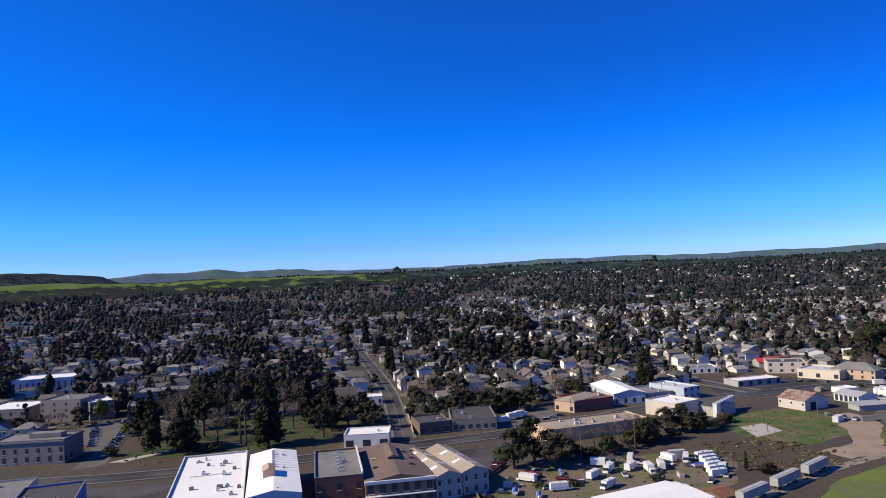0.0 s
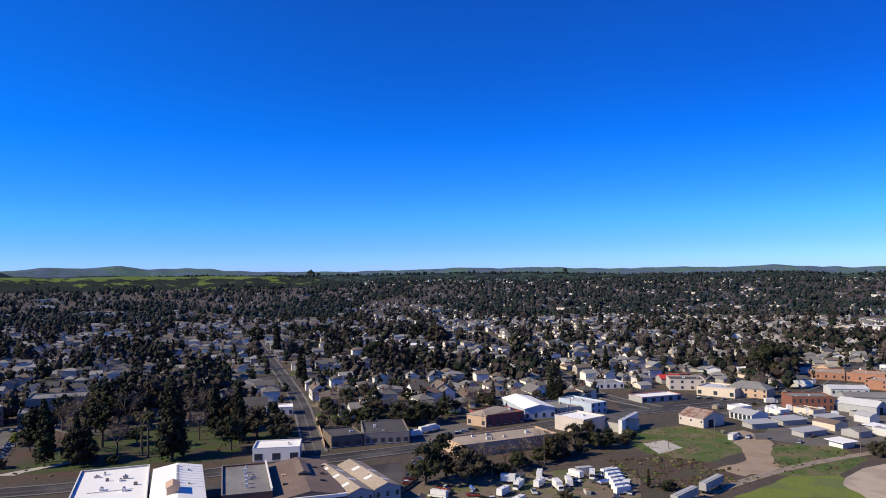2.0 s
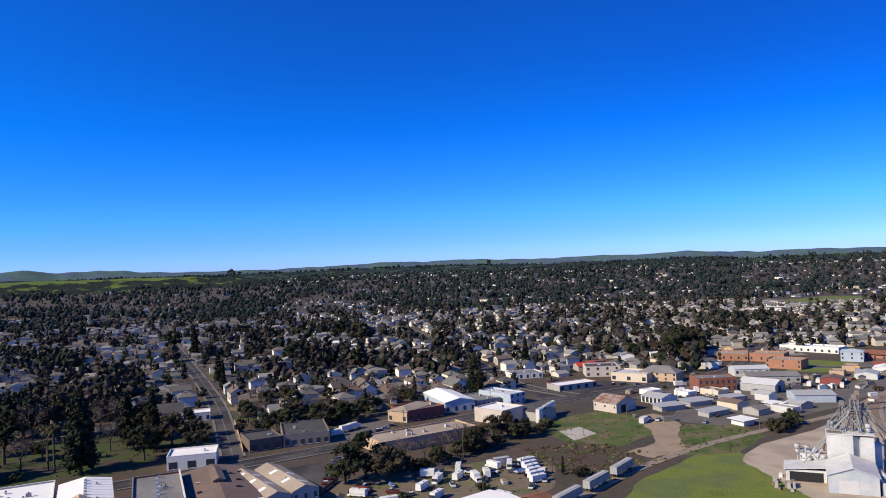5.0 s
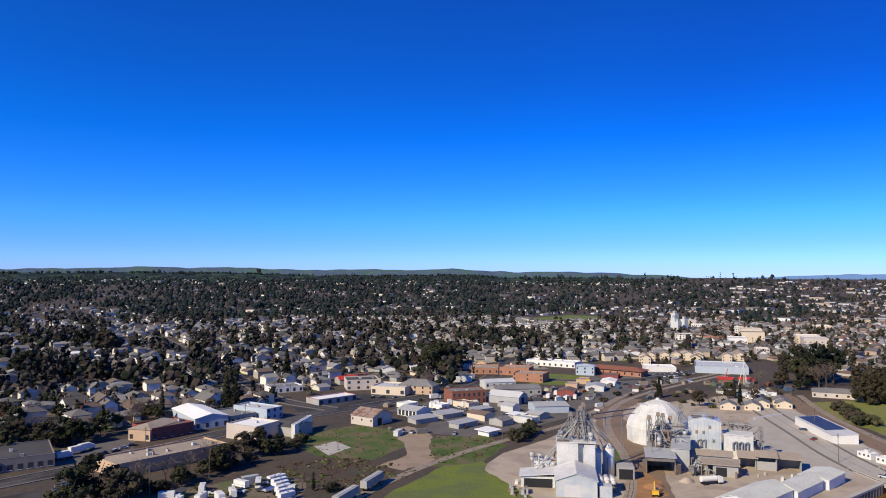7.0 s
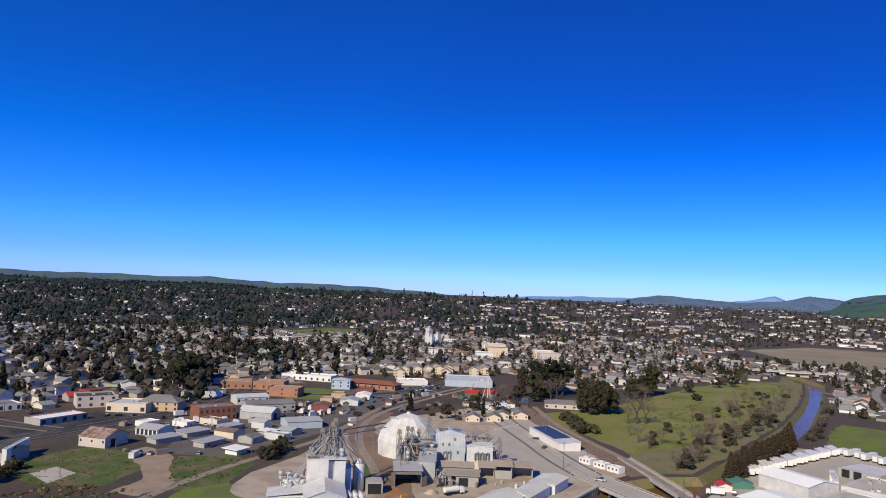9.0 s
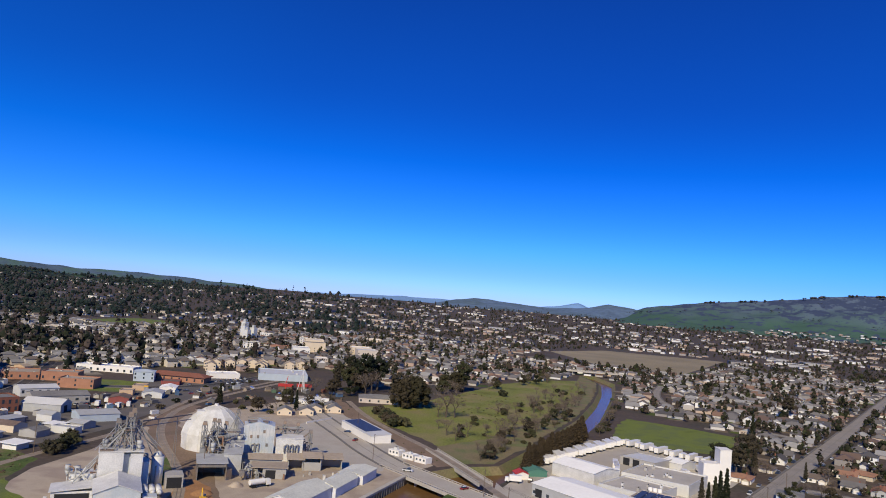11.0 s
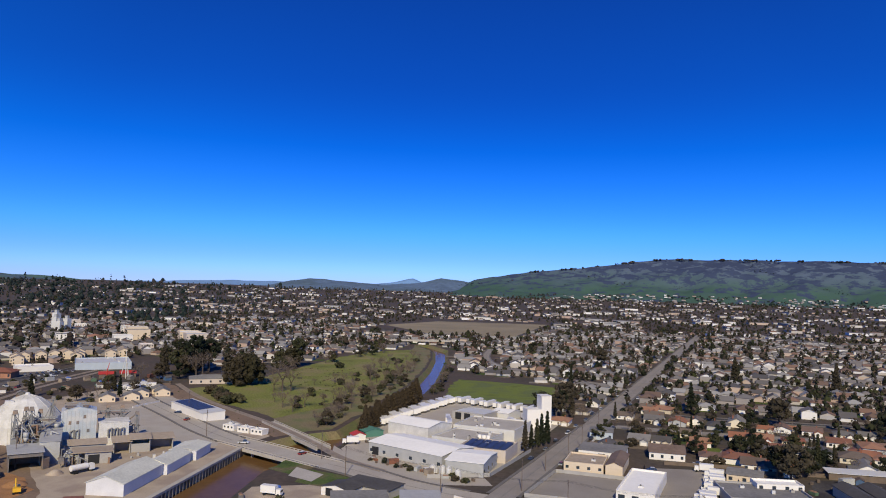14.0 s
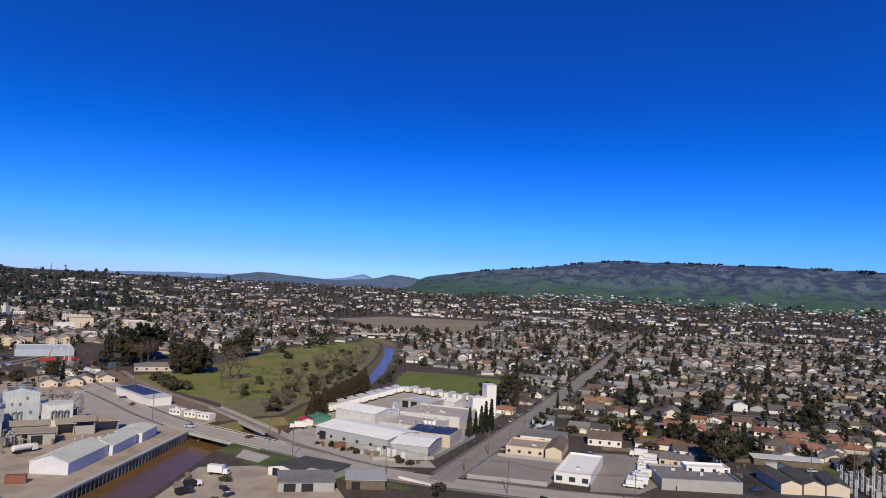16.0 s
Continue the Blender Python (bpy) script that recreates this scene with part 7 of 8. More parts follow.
def house_proto(kind):
    w, d, h, rise, roof, along = {"a": (8.5, 11, 3.6, 2.8, M_HOUSER, "y"), "b": (11, 9, 3.4, 2.4, M_HOUSER, "x"), "c": (9, 11, 6.2, 3.0, M_HOUSER, "y"), "d": (12, 10, 3.4, 2.4, M_HOUSER, "hip"),
                              "e": (11, 10, 3.3, 2.0, M_TILER, "x"), "f": (13, 10, 3.4, 2.0, M_TILER, "hip"), "g": (10, 10, 6.0, 2.6, M_HOUSER, "hip")}[kind]
    label = {"a": "small wooden cottage with a front gable and porch", "b": "one-storey wooden house with a long gable roof", "c": "tall two-storey wooden house with a steep front gable",
             "d": "one-storey house under a hipped shingle roof", "e": "low stucco house with a reddish tile roof", "f": "broad stucco house under a reddish hipped roof", "g": "square two-storey house with a hipped roof"}[kind]
    ob = thing("house", label, "house", "houses of the town")
    x0, y0, x1, y1 = -w / 2, -d / 2, w / 2, d / 2
    wall = Mesh().box(x0, y0, 0, x1, y1, h)
    r = Mesh()
    if along == "hip":
        r.hip_roof(x0, y0, x1, y1, h, h + rise, 0.6)
    else:
        wall.gable(x0, y0, x1, y1, h, h + rise, along)
        r.gable_roof(x0, y0, x1, y1, h, h + rise, along, 0.5)
    part("wall", wall, M_HOUSEW, ob)
    part("roof", r, roof, ob)
    rows_ = (1.0, 4.0) if h > 5 else (1.0,)
    for z in rows_:
        for x in (x0 + 1.2, x1 - 2.6):
            part("window", Mesh().box(x, y0 - 0.06, z, x + 1.4, y0 + 0.05, z + 1.4), M_GLASS, ob)
        for y in (y0 + d * 0.4,):
            part("window", Mesh().box(x0 - 0.06, y, z, x0 + 0.05, y + 1.3, z + 1.3), M_GLASS, ob)
    part("door", Mesh().box(-0.5, y0 - 0.08, 0.2, 0.5, y0 + 0.05, 2.2), M_WOOD, ob)
    part("chimney", Mesh().box(x1 * 0.4, 1.0, h, x1 * 0.4 + 0.7, 1.7, h + rise + 0.9), M_BRICK, ob)
    if kind in "ac":
        part("porch_roof", Mesh().slab((x0 + 0.6, y0 - 2.0, 2.5), (x1 - 0.6, y0 - 2.0, 2.5), (x1 - 0.6, y0, 3.0), (x0 + 0.6, y0, 3.0), 0.14), roof, ob)
        part("porch_post", Mesh().box(x0 + 0.7, y0 - 1.9, 0, x0 + 0.85, y0 - 1.75, 2.5), M_WHITE, ob)
        part("porch_post", Mesh().box(x1 - 0.85, y0 - 1.9, 0, x1 - 0.7, y0 - 1.75, 2.5), M_WHITE, ob)
    if kind in "bdef":
        wing = Mesh().box(x1 - 4.5, y0 - 2.5, 0, x1 - 0.4, y0 + 0.1, 2.9).gable(x1 - 4.5, y0 - 2.5, x1 - 0.4, y0 + 1.5, 2.9, 4.3, "y")
        g = part("garage_wing", wing, M_HOUSEW, ob)
        part("garage_roof", Mesh().gable_roof(x1 - 4.5, y0 - 2.5, x1 - 0.4, y0 + 2.5, 2.9, 4.3, "y", 0.35, 0.15), roof, g)
        part("garage_door", Mesh().box(x1 - 4.0, y0 - 2.57, 0, x1 - 0.9, y0 - 2.45, 2.2), M_WHITE, g)
    return ob


def house(kind, x, y, turn, s=1.0):
    m = Matrix.Translation((x, y, 0)) @ Matrix.Rotation(turn, 4, "Z")
    if kind not in HOUSES:
        ob = HOUSES[kind] = house_proto(kind)
    else:
        ob = copy_thing(HOUSES[kind], m)
    along = abs(math.cos(turn)) > 0.7
    deep = abs(x) > abs(y)
    ob.matrix_basis = m @ Matrix.Diagonal((s * (1.25 if along == deep else 1.0), s * (1.0 if along == deep else 1.25), s * (0.8 if deep else 0.98), 1))
    return ob


NEAR = [(-60, 330), (-25, 330), (-15, 322), (-8, 332), (-4, 285), (0, 292), (8, 305), (12, 312), (18, 352), (22, 378), (28, 365), (32, 405), (36, 450), (40, 505), (45, 500), (50, 490), (54, 560), (58, 470), (61, 490), (64, 500), (70, 500), (73, 560), (75, 690), (77, 470), (80, 452), (83, 440), (85, 300), (87, 262), (91, 260), (95, 258), (100, 250), (105, 252), (130, 250)]


def field(x, y):
    """Open land of the plan, without houses."""
    return (780 < x < 1200 and 120 < y < 330) or (560 < x < 740 and 705 < y < 840) or inside([(270, 150), (300, 215), (500, 212), (610, 190), (650, 195), (660, 176), (600, 140), (450, 112), (250, 95)], x, y) \
        or inside([(338, 28), (412, 26), (424, 60), (424, 104), (370, 98), (338, 90)], x, y)


CAND = []
rh = random.Random(8)
for a0, a1, turn, dx, dy in ((-62, 24, 0.16, 9.0, 13.0), (24, 58, -0.35, 9.2, 13.5), (58, 84, 0.15, 8.6, 11.0), (84, 128, -0.14, 8.2, 11.0)):
    c, s = math.cos(turn), math.sin(turn)
    for i in range(-115, 135):
        for j in range(-100, 112):
            u, v = i * dx + rh.uniform(-3, 3), j * dy + (2.5 if j % 2 else -2.5) + rh.uniform(-2.5, 2.5)
            if a0 >= 58:
                u, v = v, u
            x, y = u * c - v * s, u * s + v * c
            az, d = math.degrees(math.atan2(x, y)), math.hypot(x, y)
            if a0 <= az < a1 and table(NEAR, az) < d < 1000 and not field(x, y) and rh.random() < (0.88 if az > 58 else 0.8 if az > 2 else 0.66):
                CAND.append((d, x, y, turn + (math.pi if j % 2 else 0) + (math.pi / 2 if a0 >= 58 else 0), az))
CAND.sort()
near_houses, far_houses = [], []
for d, x, y, turn, az in CAND:
    q = P(x, y)
    if free(q.x, q.y, 5.6):
        take(q.x, q.y, 4.6)
        (near_houses if len(near_houses) < 172 else far_houses).append((q.x, q.y, turn, az, d))
for x, y, turn, az, d in near_houses:
    kind = rh.choice("aabccdgg" if az < 40 else "eeffbdab" if 74 < az < 97 and d > 280 else "abeebffd")
    house(kind, x, y, turn + rh.choice((0, 0, 0, math.pi / 2)) + rh.uniform(-0.08, 0.08), rh.uniform(0.95, 1.2) if az < 50 else rh.uniform(0.8, 1.1))


def far_house(wall, roof, x, y, turn, w, d, h, pitch, hip, lift_=None):
    c, s = math.cos(turn), math.sin(turn)
    up = rise(math.hypot(x, y)) - 0.1 if lift_ is None else lift_
    wv, rv = Mesh().box(-w / 2, -d / 2, 0, w / 2, d / 2, h), Mesh()
    if hip:
        rv.hip_roof(-w / 2, -d / 2, w / 2, d / 2, h, h + pitch, 0.5)
    else:
        wv.gable(-w / 2, -d / 2, w / 2, d / 2, h, h + pitch, "x")
        rv.gable_roof(-w / 2, -d / 2, w / 2, d / 2, h, h + pitch, "x", 0.5)
    for src, dst in ((wv, wall), (rv, roof)):
        dst.add([(a * c - b * s + x, a * s + b * c + y, z + up) for a, b, z in src.v], src.f)


wall, roof, wwall, wroof = Mesh(), Mesh(), Mesh(), Mesh()
for x, y, turn, az, d in far_houses:
    tall = rh.random() < (0.45 if az < 45 else 0.12)
    far_house(*((wwall, wroof) if az < 45 else (wall, roof)), x, y, turn + rh.choice((0, math.pi / 2)), rh.uniform(8.5, 13.5), rh.uniform(8, 12), (5.6 if az < 45 else 4.8) if tall else 2.6, rh.uniform(1.6, 2.9), rh.random() < (0.4 if az < 45 else 0.55))
    take(x, y, 3)
# close rows of townhouses beyond the tracks
for i in range(15):
    for j in range(5):
        q = P(356 + i * 8 + j * 10 + rh.uniform(-2, 2), 372 - i * 3.4 + j * 17 + rh.uniform(-2, 2))
        if rh.random() < 0.85 and free(q.x, q.y, 5):
            far_house(wall, roof, q.x, q.y, -0.8 + rh.choice((0, math.pi / 2)), rh.uniform(9, 12), rh.uniform(8, 10), 5.6, rh.uniform(2.0, 2.8), False, 0.0)
            take(q.x, q.y, 4.5)
# gardens, drives and yards round the houses
gardens = Mesh()
for x, y, turn, az, d in near_houses + far_houses:
    for _ in range(2):
        a, r = rh.uniform(0, 6.283), rh.uniform(5, 10)
        gx, gy, w, dd, z = x + math.cos(a) * r, y + math.sin(a) * r, rh.uniform(3, 8), rh.uniform(3, 9), 0.012 + rh.random() * 0.03
        c, q = math.cos(turn), math.sin(turn)
        gardens.add([(gx + u * c - v * q + rh.uniform(-1, 1), gy + u * q + v * c + rh.uniform(-1, 1), z) for u, v in ((-w, -dd), (0, -dd * 1.1), (w, -dd), (w * 1.1, 0), (w, dd), (0, dd * 1.1), (-w, dd), (-w * 1.1, 0))], [tuple(range(8))])
tagged(new("gardens", gardens.data("gardens", M_GARDEN)), "small lawns, dirt yards and concrete drives between the houses", "gardens", kind="stuff")
# beyond the grid: scattered to the foot of the hills
n = 0
while n < 4600:
    az = rh.uniform(-55, 122)
    d = 1350 * (4200 / 1350) ** rh.random()
    if az < 50 and rh.random() < (0.55 if d < 2000 else 0.78):
        continue
    x, y = d * math.sin(radians(az)), d * math.cos(radians(az))
    n += 1
    if field(x / K, y / K) or not free(x, y, 6) or (az > 50 and noise.noise(Vector((x / 210, y / 150, 5.0))) > 0.12):
        continue
    big = rh.random() < 0.09
    w, dd = (rh.uniform(25, 60), rh.uniform(20, 35)) if big else (rh.uniform(9, 15), rh.uniform(8, 12))
    far_house(*((wwall, wroof) if az < 45 else (wall, roof)), x, y, rh.choice((0.15, 1.72)) + rh.uniform(-0.2, 0.2), w, dd, 6 if big else rh.choice((2.8, 2.8, 4.6)), 1.0 if big else rh.uniform(1.4, 2.4), True)
for crest, d0, d1, a0, a1, top, count in ((lift(WEST, 4450), 3600, 4450, -12, 52, 0.42, 420), (lift(EAST, 4600), 3700, 4600, 84, 122, 0.2, 220)):
    for _ in range(count):
        az, s = rh.uniform(a0, a1), rh.random() * top
        d = d0 + (d1 - d0) * s
        z = rise(d0) + (table(crest, az) - rise(d0)) * s ** 1.25
        far_house(*((wwall, wroof) if az < 45 else (wall, roof)), d * math.sin(radians(az)), d * math.cos(radians(az)), rh.uniform(0, 3), rh.uniform(10, 20), rh.uniform(9, 13), 5, 2.2, True, z + 0.5)
tagged(new("far_house_walls", wall.data("far_house_walls", M_FARW)), "pale walls of hundreds of distant houses", "houses", kind="stuff")
tagged(new("far_house_walls", wwall.data("far_house_walls", M_FARWW)), "white walls of hundreds of hillside houses", "houses", kind="stuff")
tagged(new("far_house_roofs", wroof.data("far_house_roofs", M_FARRW)), "grey shingle roofs of hundreds of hillside houses", "houses", kind="stuff")
tagged(new("far_house_roofs", roof.data("far_house_roofs", M_FARR)), "grey and brown roofs of hundreds of distant houses", "houses", kind="stuff")


# town trees between the houses: the nearest as trees of their own, the rest as woods
woods, woode, woodf = Mesh(), Mesh(), Mesh()
trees_at = []
n = 0
while n < 16500:
    az = rh.uniform(-55, 122)
    d = 360 * (1500 / 360) ** (rh.random() ** 0.75)
    n += 1
    west = az < rh.uniform(34, 52)
    x, y = d * math.sin(radians(az)), d * math.cos(radians(az))
    grove = noise.noise(Vector((x / 95, y / 95, 3.0)))
    if rh.random() < ((0.12 if grove > -0.05 else 0.36) if not west else ((0.36 if grove > 0.05 else 0.62) if d < 800 else 0.12 if grove > 0.05 else 0.42)):
        continue
    if d < table(NEAR, az) * K * 0.99 or field(x / K, y / K) or not free(x, y, 0.6):
        continue
    take(x, y, 1.5)
    trees_at.append((d, x, y, west))
trees_at.sort()
for i, (d, x, y, west) in enumerate(trees_at):
    if i < 262:
        kind = rh.choice(("oak", "oak2", "olive", "bare", "bare2", "fir", "bare", "olive2", "fir2", "bare", "olive", "bare2") if west else ("oak2", "bare", "bare2", "fir2", "olive", "bush", "bare", "scrub", "oak2"))
        tree(kind, x, y, rh.uniform(0.75, 1.35) if west else rh.uniform(0.5, 0.95), rh.uniform(0, 6.28))
    else:
        dst = woods if west else woode
        big = noise.noise(Vector((x / 95, y / 95, 3.0))) > 0.05
        h = (rh.uniform(9, 17) if big else rh.uniform(4, 9)) if west else rh.uniform(3.2, 8.5) * (1.4 if big and d > 900 else 1.0)
        if rh.random() < (0.24 if west else 0.16):
            ragged(dst, x, y, 0, h * 1.5, h * 0.24, rh, 3, 18)
        else:
            ragged(dst, x, y, 0, h, h * rh.uniform(0.42, 0.62), rh, 3, 20)
n = 0
while n < 22000:
    az = rh.uniform(-55, 122)
    d = 1400 * (4500 / 1400) ** rh.random()
    n += 1
    x, y = d * math.sin(radians(az)), d * math.cos(radians(az))
    if field(x / K, y / K):
        continue
    west = az < rh.uniform(30, 64)
    grove = noise.noise(Vector((x / 210, y / 150, 5.0)))
    if west and grove < 0.0 and rh.random() < (0.5 if d < 2000 else 0.22):
        continue
    h = ((rh.uniform(11, 19) if grove > 0.0 else rh.uniform(6, 10)) if west else rh.uniform(4, 10)) * (1 + max(0, d - 1800) / 4000)
    if d > 3900 and (az > 80):
        continue
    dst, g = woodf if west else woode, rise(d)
    if not west and grove < -0.05 and rh.random() < 0.45:
        continue
    tall = rh.random() < (0.15 if west or grove < 0.1 else 0.35)
    ragged(dst, x, y, g - 0.5, h * (1.5 if tall else 1.0), h * (0.25 if tall else rh.uniform(0.4, 0.65)), rh, 2, 5)
for crest, d0, d1, a0, a1, count in ((lift(WEST, 4450), 3600, 4450, -48, 56, 9000), (lift(EAST, 4600), 3700, 4600, 76, 123, 5200)):
    for _ in range(count):
        az, s = rh.uniform(a0, a1), rh.random() ** (0.7 if a0 < 0 else 1.1)
        d = d0 + (d1 - d0) * s
        x, y = d * math.sin(radians(az)), d * math.cos(radians(az))
        grove = noise.noise(Vector((x / 260, y / 260, 1.0)))
        wooded = (az < 60 and az > -14 and s < 0.42 + 0.35 * grove) or (az > 82 and s < 0.2)
        if wooded and az < 60 and noise.noise(Vector((x / 120, y / 120, 9.0))) < -0.12 and rh.random() < 0.8:
            continue
        if az > 60 and noise.noise(Vector((x / 150, y / 150, 7.0))) < (0.12 if wooded else 0.34):
            continue
        if not wooded and az < 60 and noise.noise(Vector((x / 420, y / 420, 7.0))) < 0.04:
            continue
        z = rise(d0) + (table(crest, az) - rise(d0)) * s ** 1.25
        r = (rh.uniform(6, 11) if az < 60 else rh.uniform(3, 7)) if wooded else (rh.uniform(3.0, 6.0) if az < 60 else rh.uniform(1.5, 3.5))
        if wooded and az < 60 and rh.random() < 0.35:
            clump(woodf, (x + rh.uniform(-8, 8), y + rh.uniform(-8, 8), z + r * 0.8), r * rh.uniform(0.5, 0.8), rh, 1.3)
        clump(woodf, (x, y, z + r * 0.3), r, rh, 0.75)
for _ in range(700):
    az = rh.uniform(82, 122)
    if noise.noise(Vector((az * 0.7, 9.0, 2.0))) + rh.uniform(-0.2, 0.2) > 0.05:
        r, d = rh.uniform(4.0, 9.0), rh.uniform(4540, 4610)
        clump(woode, (d * math.sin(radians(az)), d * math.cos(radians(az)), table(lift(EAST, 4600), az) - 4 + r * 0.3), r, rh, rh.uniform(0.6, 0.9))
for _ in range(900):
    az = rh.uniform(-13, 50)
    if noise.noise(Vector((az * 0.55, 4.0, 2.0))) + rh.uniform(-0.25, 0.25) > 0.0:
        r, d = rh.uniform(3.5, 8.5), rh.uniform(4330, 4440)
        clump(woodf, (d * math.sin(radians(az)), d * math.cos(radians(az)), table(lift(WEST, 4450), az) - 3 + r * 0.35), r, rh, rh.uniform(0.7, 1.3))
for az, k in ((-3.6, 1.0), (16.0, 0.75), (-3.1, 0.45), (9.0, 0.4)):
    z = table(lift(WEST, 4450), az)
    for _ in range(9):
        clump(woodf, (4440 * math.sin(radians(az)) + rh.gauss(0, 9) * k, 4440 * math.cos(radians(az)) + rh.gauss(0, 5), z + rh.uniform(4, 30) * k), rh.uniform(9, 15) * k, rh)
tagged(new("valley_trees", woode.data("valley_trees", M_WOODE)), "bare brown and dark green trees across the valley", "woods", kind="stuff")
tagged(new("far_trees", woodf.data("far_trees", M_WOODF)), "dark trees on the far slopes, blued by painted haze", "woods", kind="stuff")
tagged(new("far_trees", woods.data("far_trees", M_WOODS)), "thick dark trees between the distant houses", "woods", kind="stuff")

# ---- vehicles ----
VEHICLES = {}


def wheels(ob, xs, y, r):
    for x in xs:
        for s in (-1, 1):
            part("wheel", Mesh().tube((x, s * y, r), (x, s * (y - 0.22), r), r, n=10), M_TYRE, ob)


def vehicle_proto(kind):
    if kind == "car":
        ob = thing("car", "parked car with dark windows", "car", "parked cars")
        part("body", Mesh().taper(-2.2, -0.88, 2.2, 0.88, 0.3, 0.85, 0.08, 0.04), M_CAR, ob)
        part("greenhouse", Mesh().taper(-1.7, -0.8, 1.0, 0.8, 0.85, 1.4, 0.5, 0.12), M_GLASS, ob)
        part("roof", Mesh().taper(-1.22, -0.69, 0.52, 0.69, 1.4, 1.46, 0.08, 0.08), M_CAR, ob)
        wheels(ob, (-1.35, 1.35), 0.9, 0.33)
    elif kind == "pickup":
        ob = thing("pickup", "parked pickup truck with an open bed", "truck", "parked cars")
        part("body", Mesh().taper(-2.6, -0.95, 2.6, 0.95, 0.45, 1.05, 0.06, 0.03), M_CAR, ob)
        part("cab", Mesh().taper(-0.4, -0.86, 1.4, 0.86, 1.05, 1.8, 0.35, 0.12), M_GLASS, ob)
        part("roof", Mesh().box(0.0, -0.72, 1.8, 1.0, 0.72, 1.86), M_CAR, ob)
        part("bed", Mesh().box(-2.5, -0.85, 1.05, -0.5, 0.85, 1.1), M_DARK, ob)
        wheels(ob, (-1.6, 1.6), 0.97, 0.4)
    elif kind == "rv":
        ob = thing("camper", "white parked motor home", "camper", "parked campers")
        part("body", Mesh().taper(-3.6, -1.2, 3.0, 1.2, 0.6, 3.0, 0.12, 0.1), M_VAN, ob)
        part("windscreen", Mesh().taper(3.0, -1.05, 3.7, 1.05, 1.2, 2.3, 0.1, 0.1), M_GLASS, ob)
        part("bonnet", Mesh().taper(3.0, -1.05, 4.0, 1.05, 0.5, 1.3, 0.1, 0.05), M_VAN, ob)
        part("stripe", Mesh().box(-3.55, -1.215, 1.3, 2.9, 1.215, 1.5), M_LBLUE, ob)
        part("roof_unit", Mesh().box(-0.6, -0.4, 3.0, 0.4, 0.4, 3.25), M_PALEMETAL, ob)
        wheels(ob, (-2.2, 2.4), 1.22, 0.42)
    elif kind == "trailer":
        ob = thing("box_trailer", "white box trailer parked in the yard", "trailer", "truck trailers")
        part("box", Mesh().box(-6.6, -1.3, 1.1, 6.6, 1.3, 4.0), M_VAN, ob)
        part("chassis", Mesh().box(-5.2, -0.6, 0.75, 5.2, 0.6, 1.1), M_DARK, ob)
        part("landing_leg", Mesh().box(2.6, -0.9, 0, 2.8, -0.7, 1.1), M_METAL, ob)
        part("landing_leg", Mesh().box(2.6, 0.7, 0, 2.8, 0.9, 1.1), M_METAL, ob)
        wheels(ob, (-4.2, -3.0), 1.25, 0.5)
    elif kind == "truck":
        ob = thing("box_truck", "white box truck with a dark windscreen", "truck", "truck trailers")
        part("box", Mesh().box(-4.0, -1.25, 1.0, 1.8, 1.25, 3.6), M_VAN, ob)
        part("cab", Mesh().taper(1.95, -1.1, 3.9, 1.1, 0.6, 2.5, 0.15, 0.1), M_VAN, ob)
        part("windscreen", Mesh().box(3.72, -0.9, 1.5, 3.84, 0.9, 2.2), M_GLASS, ob)
        wheels(ob, (-2.6, 2.9), 1.25, 0.48)
    else:
        ob = thing("hopper_wagon", "grey covered hopper railway wagon", "railway wagon", "railway wagons")
        part("body", Mesh().taper(-8, -1.5, 8, 1.5, 1.5, 4.3, 0.0, 0.1), M_GREYW, ob)
        part("hopper", Mesh().taper(-7, -1.2, -2.5, 1.2, 1.5, 0.5, 1.4, 0.6), M_GREYW, ob)
        part("hopper", Mesh().taper(2.5, -1.2, 7, 1.2, 1.5, 0.5, 1.4, 0.6), M_GREYW, ob)
        part("roof_walk", Mesh().box(-7.8, -0.3, 4.35, 7.8, 0.3, 4.45), M_PALEMETAL, ob)
        for i in range(9):
            part("rib", Mesh().box(-7.6 + i * 1.9, -1.6, 1.5, -7.45 + i * 1.9, 1.6, 4.1), M_GREYW, ob)
        wheels(ob, (-6.3, -4.8, 4.8, 6.3), 0.85, 0.45)
    return ob


def park(kind, x, y, turn, z=0.06, s=1.0):
    q = P(x, y, z)
    m = Matrix.Translation(q) @ Matrix.Rotation(turn, 4, "Z")
    if kind not in VEHICLES:
        ob = VEHICLES[kind] = vehicle_proto(kind)
        ob.matrix_basis = m
    else:
        ob = copy_thing(VEHICLES[kind], m)
    return ob


rv = random.Random(31)
for i in range(3):
    park("wagon", 64 + i * 11.6, 167 + i * 9.2, 0.66 + 0.02 * i, 0.2)
for i in range(6):
    park("rv", 66.5 - i * 0.6, 203 - i * 3.4, 0.35 + rv.uniform(-0.1, 0.1))
for x, y, k in ((52, 196, "rv"), (48, 192, "truck"), (44, 196, "rv"), (41, 190, "pickup"), (38, 195, "rv"), (33, 190, "rv"), (29, 186, "car"), (25, 190, "pickup"), (16, 190, "rv"), (13, 186, "car")):
    park(k, x, y, rv.uniform(0, 6.28))
for x, y, k in ((20, 183, "car"), (23, 181, "rv"), (9, 181, "car"), (5, 178, "pickup"), (46, 204, "rv"), (56, 203, "rv"), (60, 196, "pickup"), (37, 200, "truck")):
    park(k, x, y, rv.uniform(0, 6.28))
for i in range(12):
    park(rv.choice(("car", "car", "pickup")), -114.5 - i * 1.2, 240 + i * 4.1, 0.3)
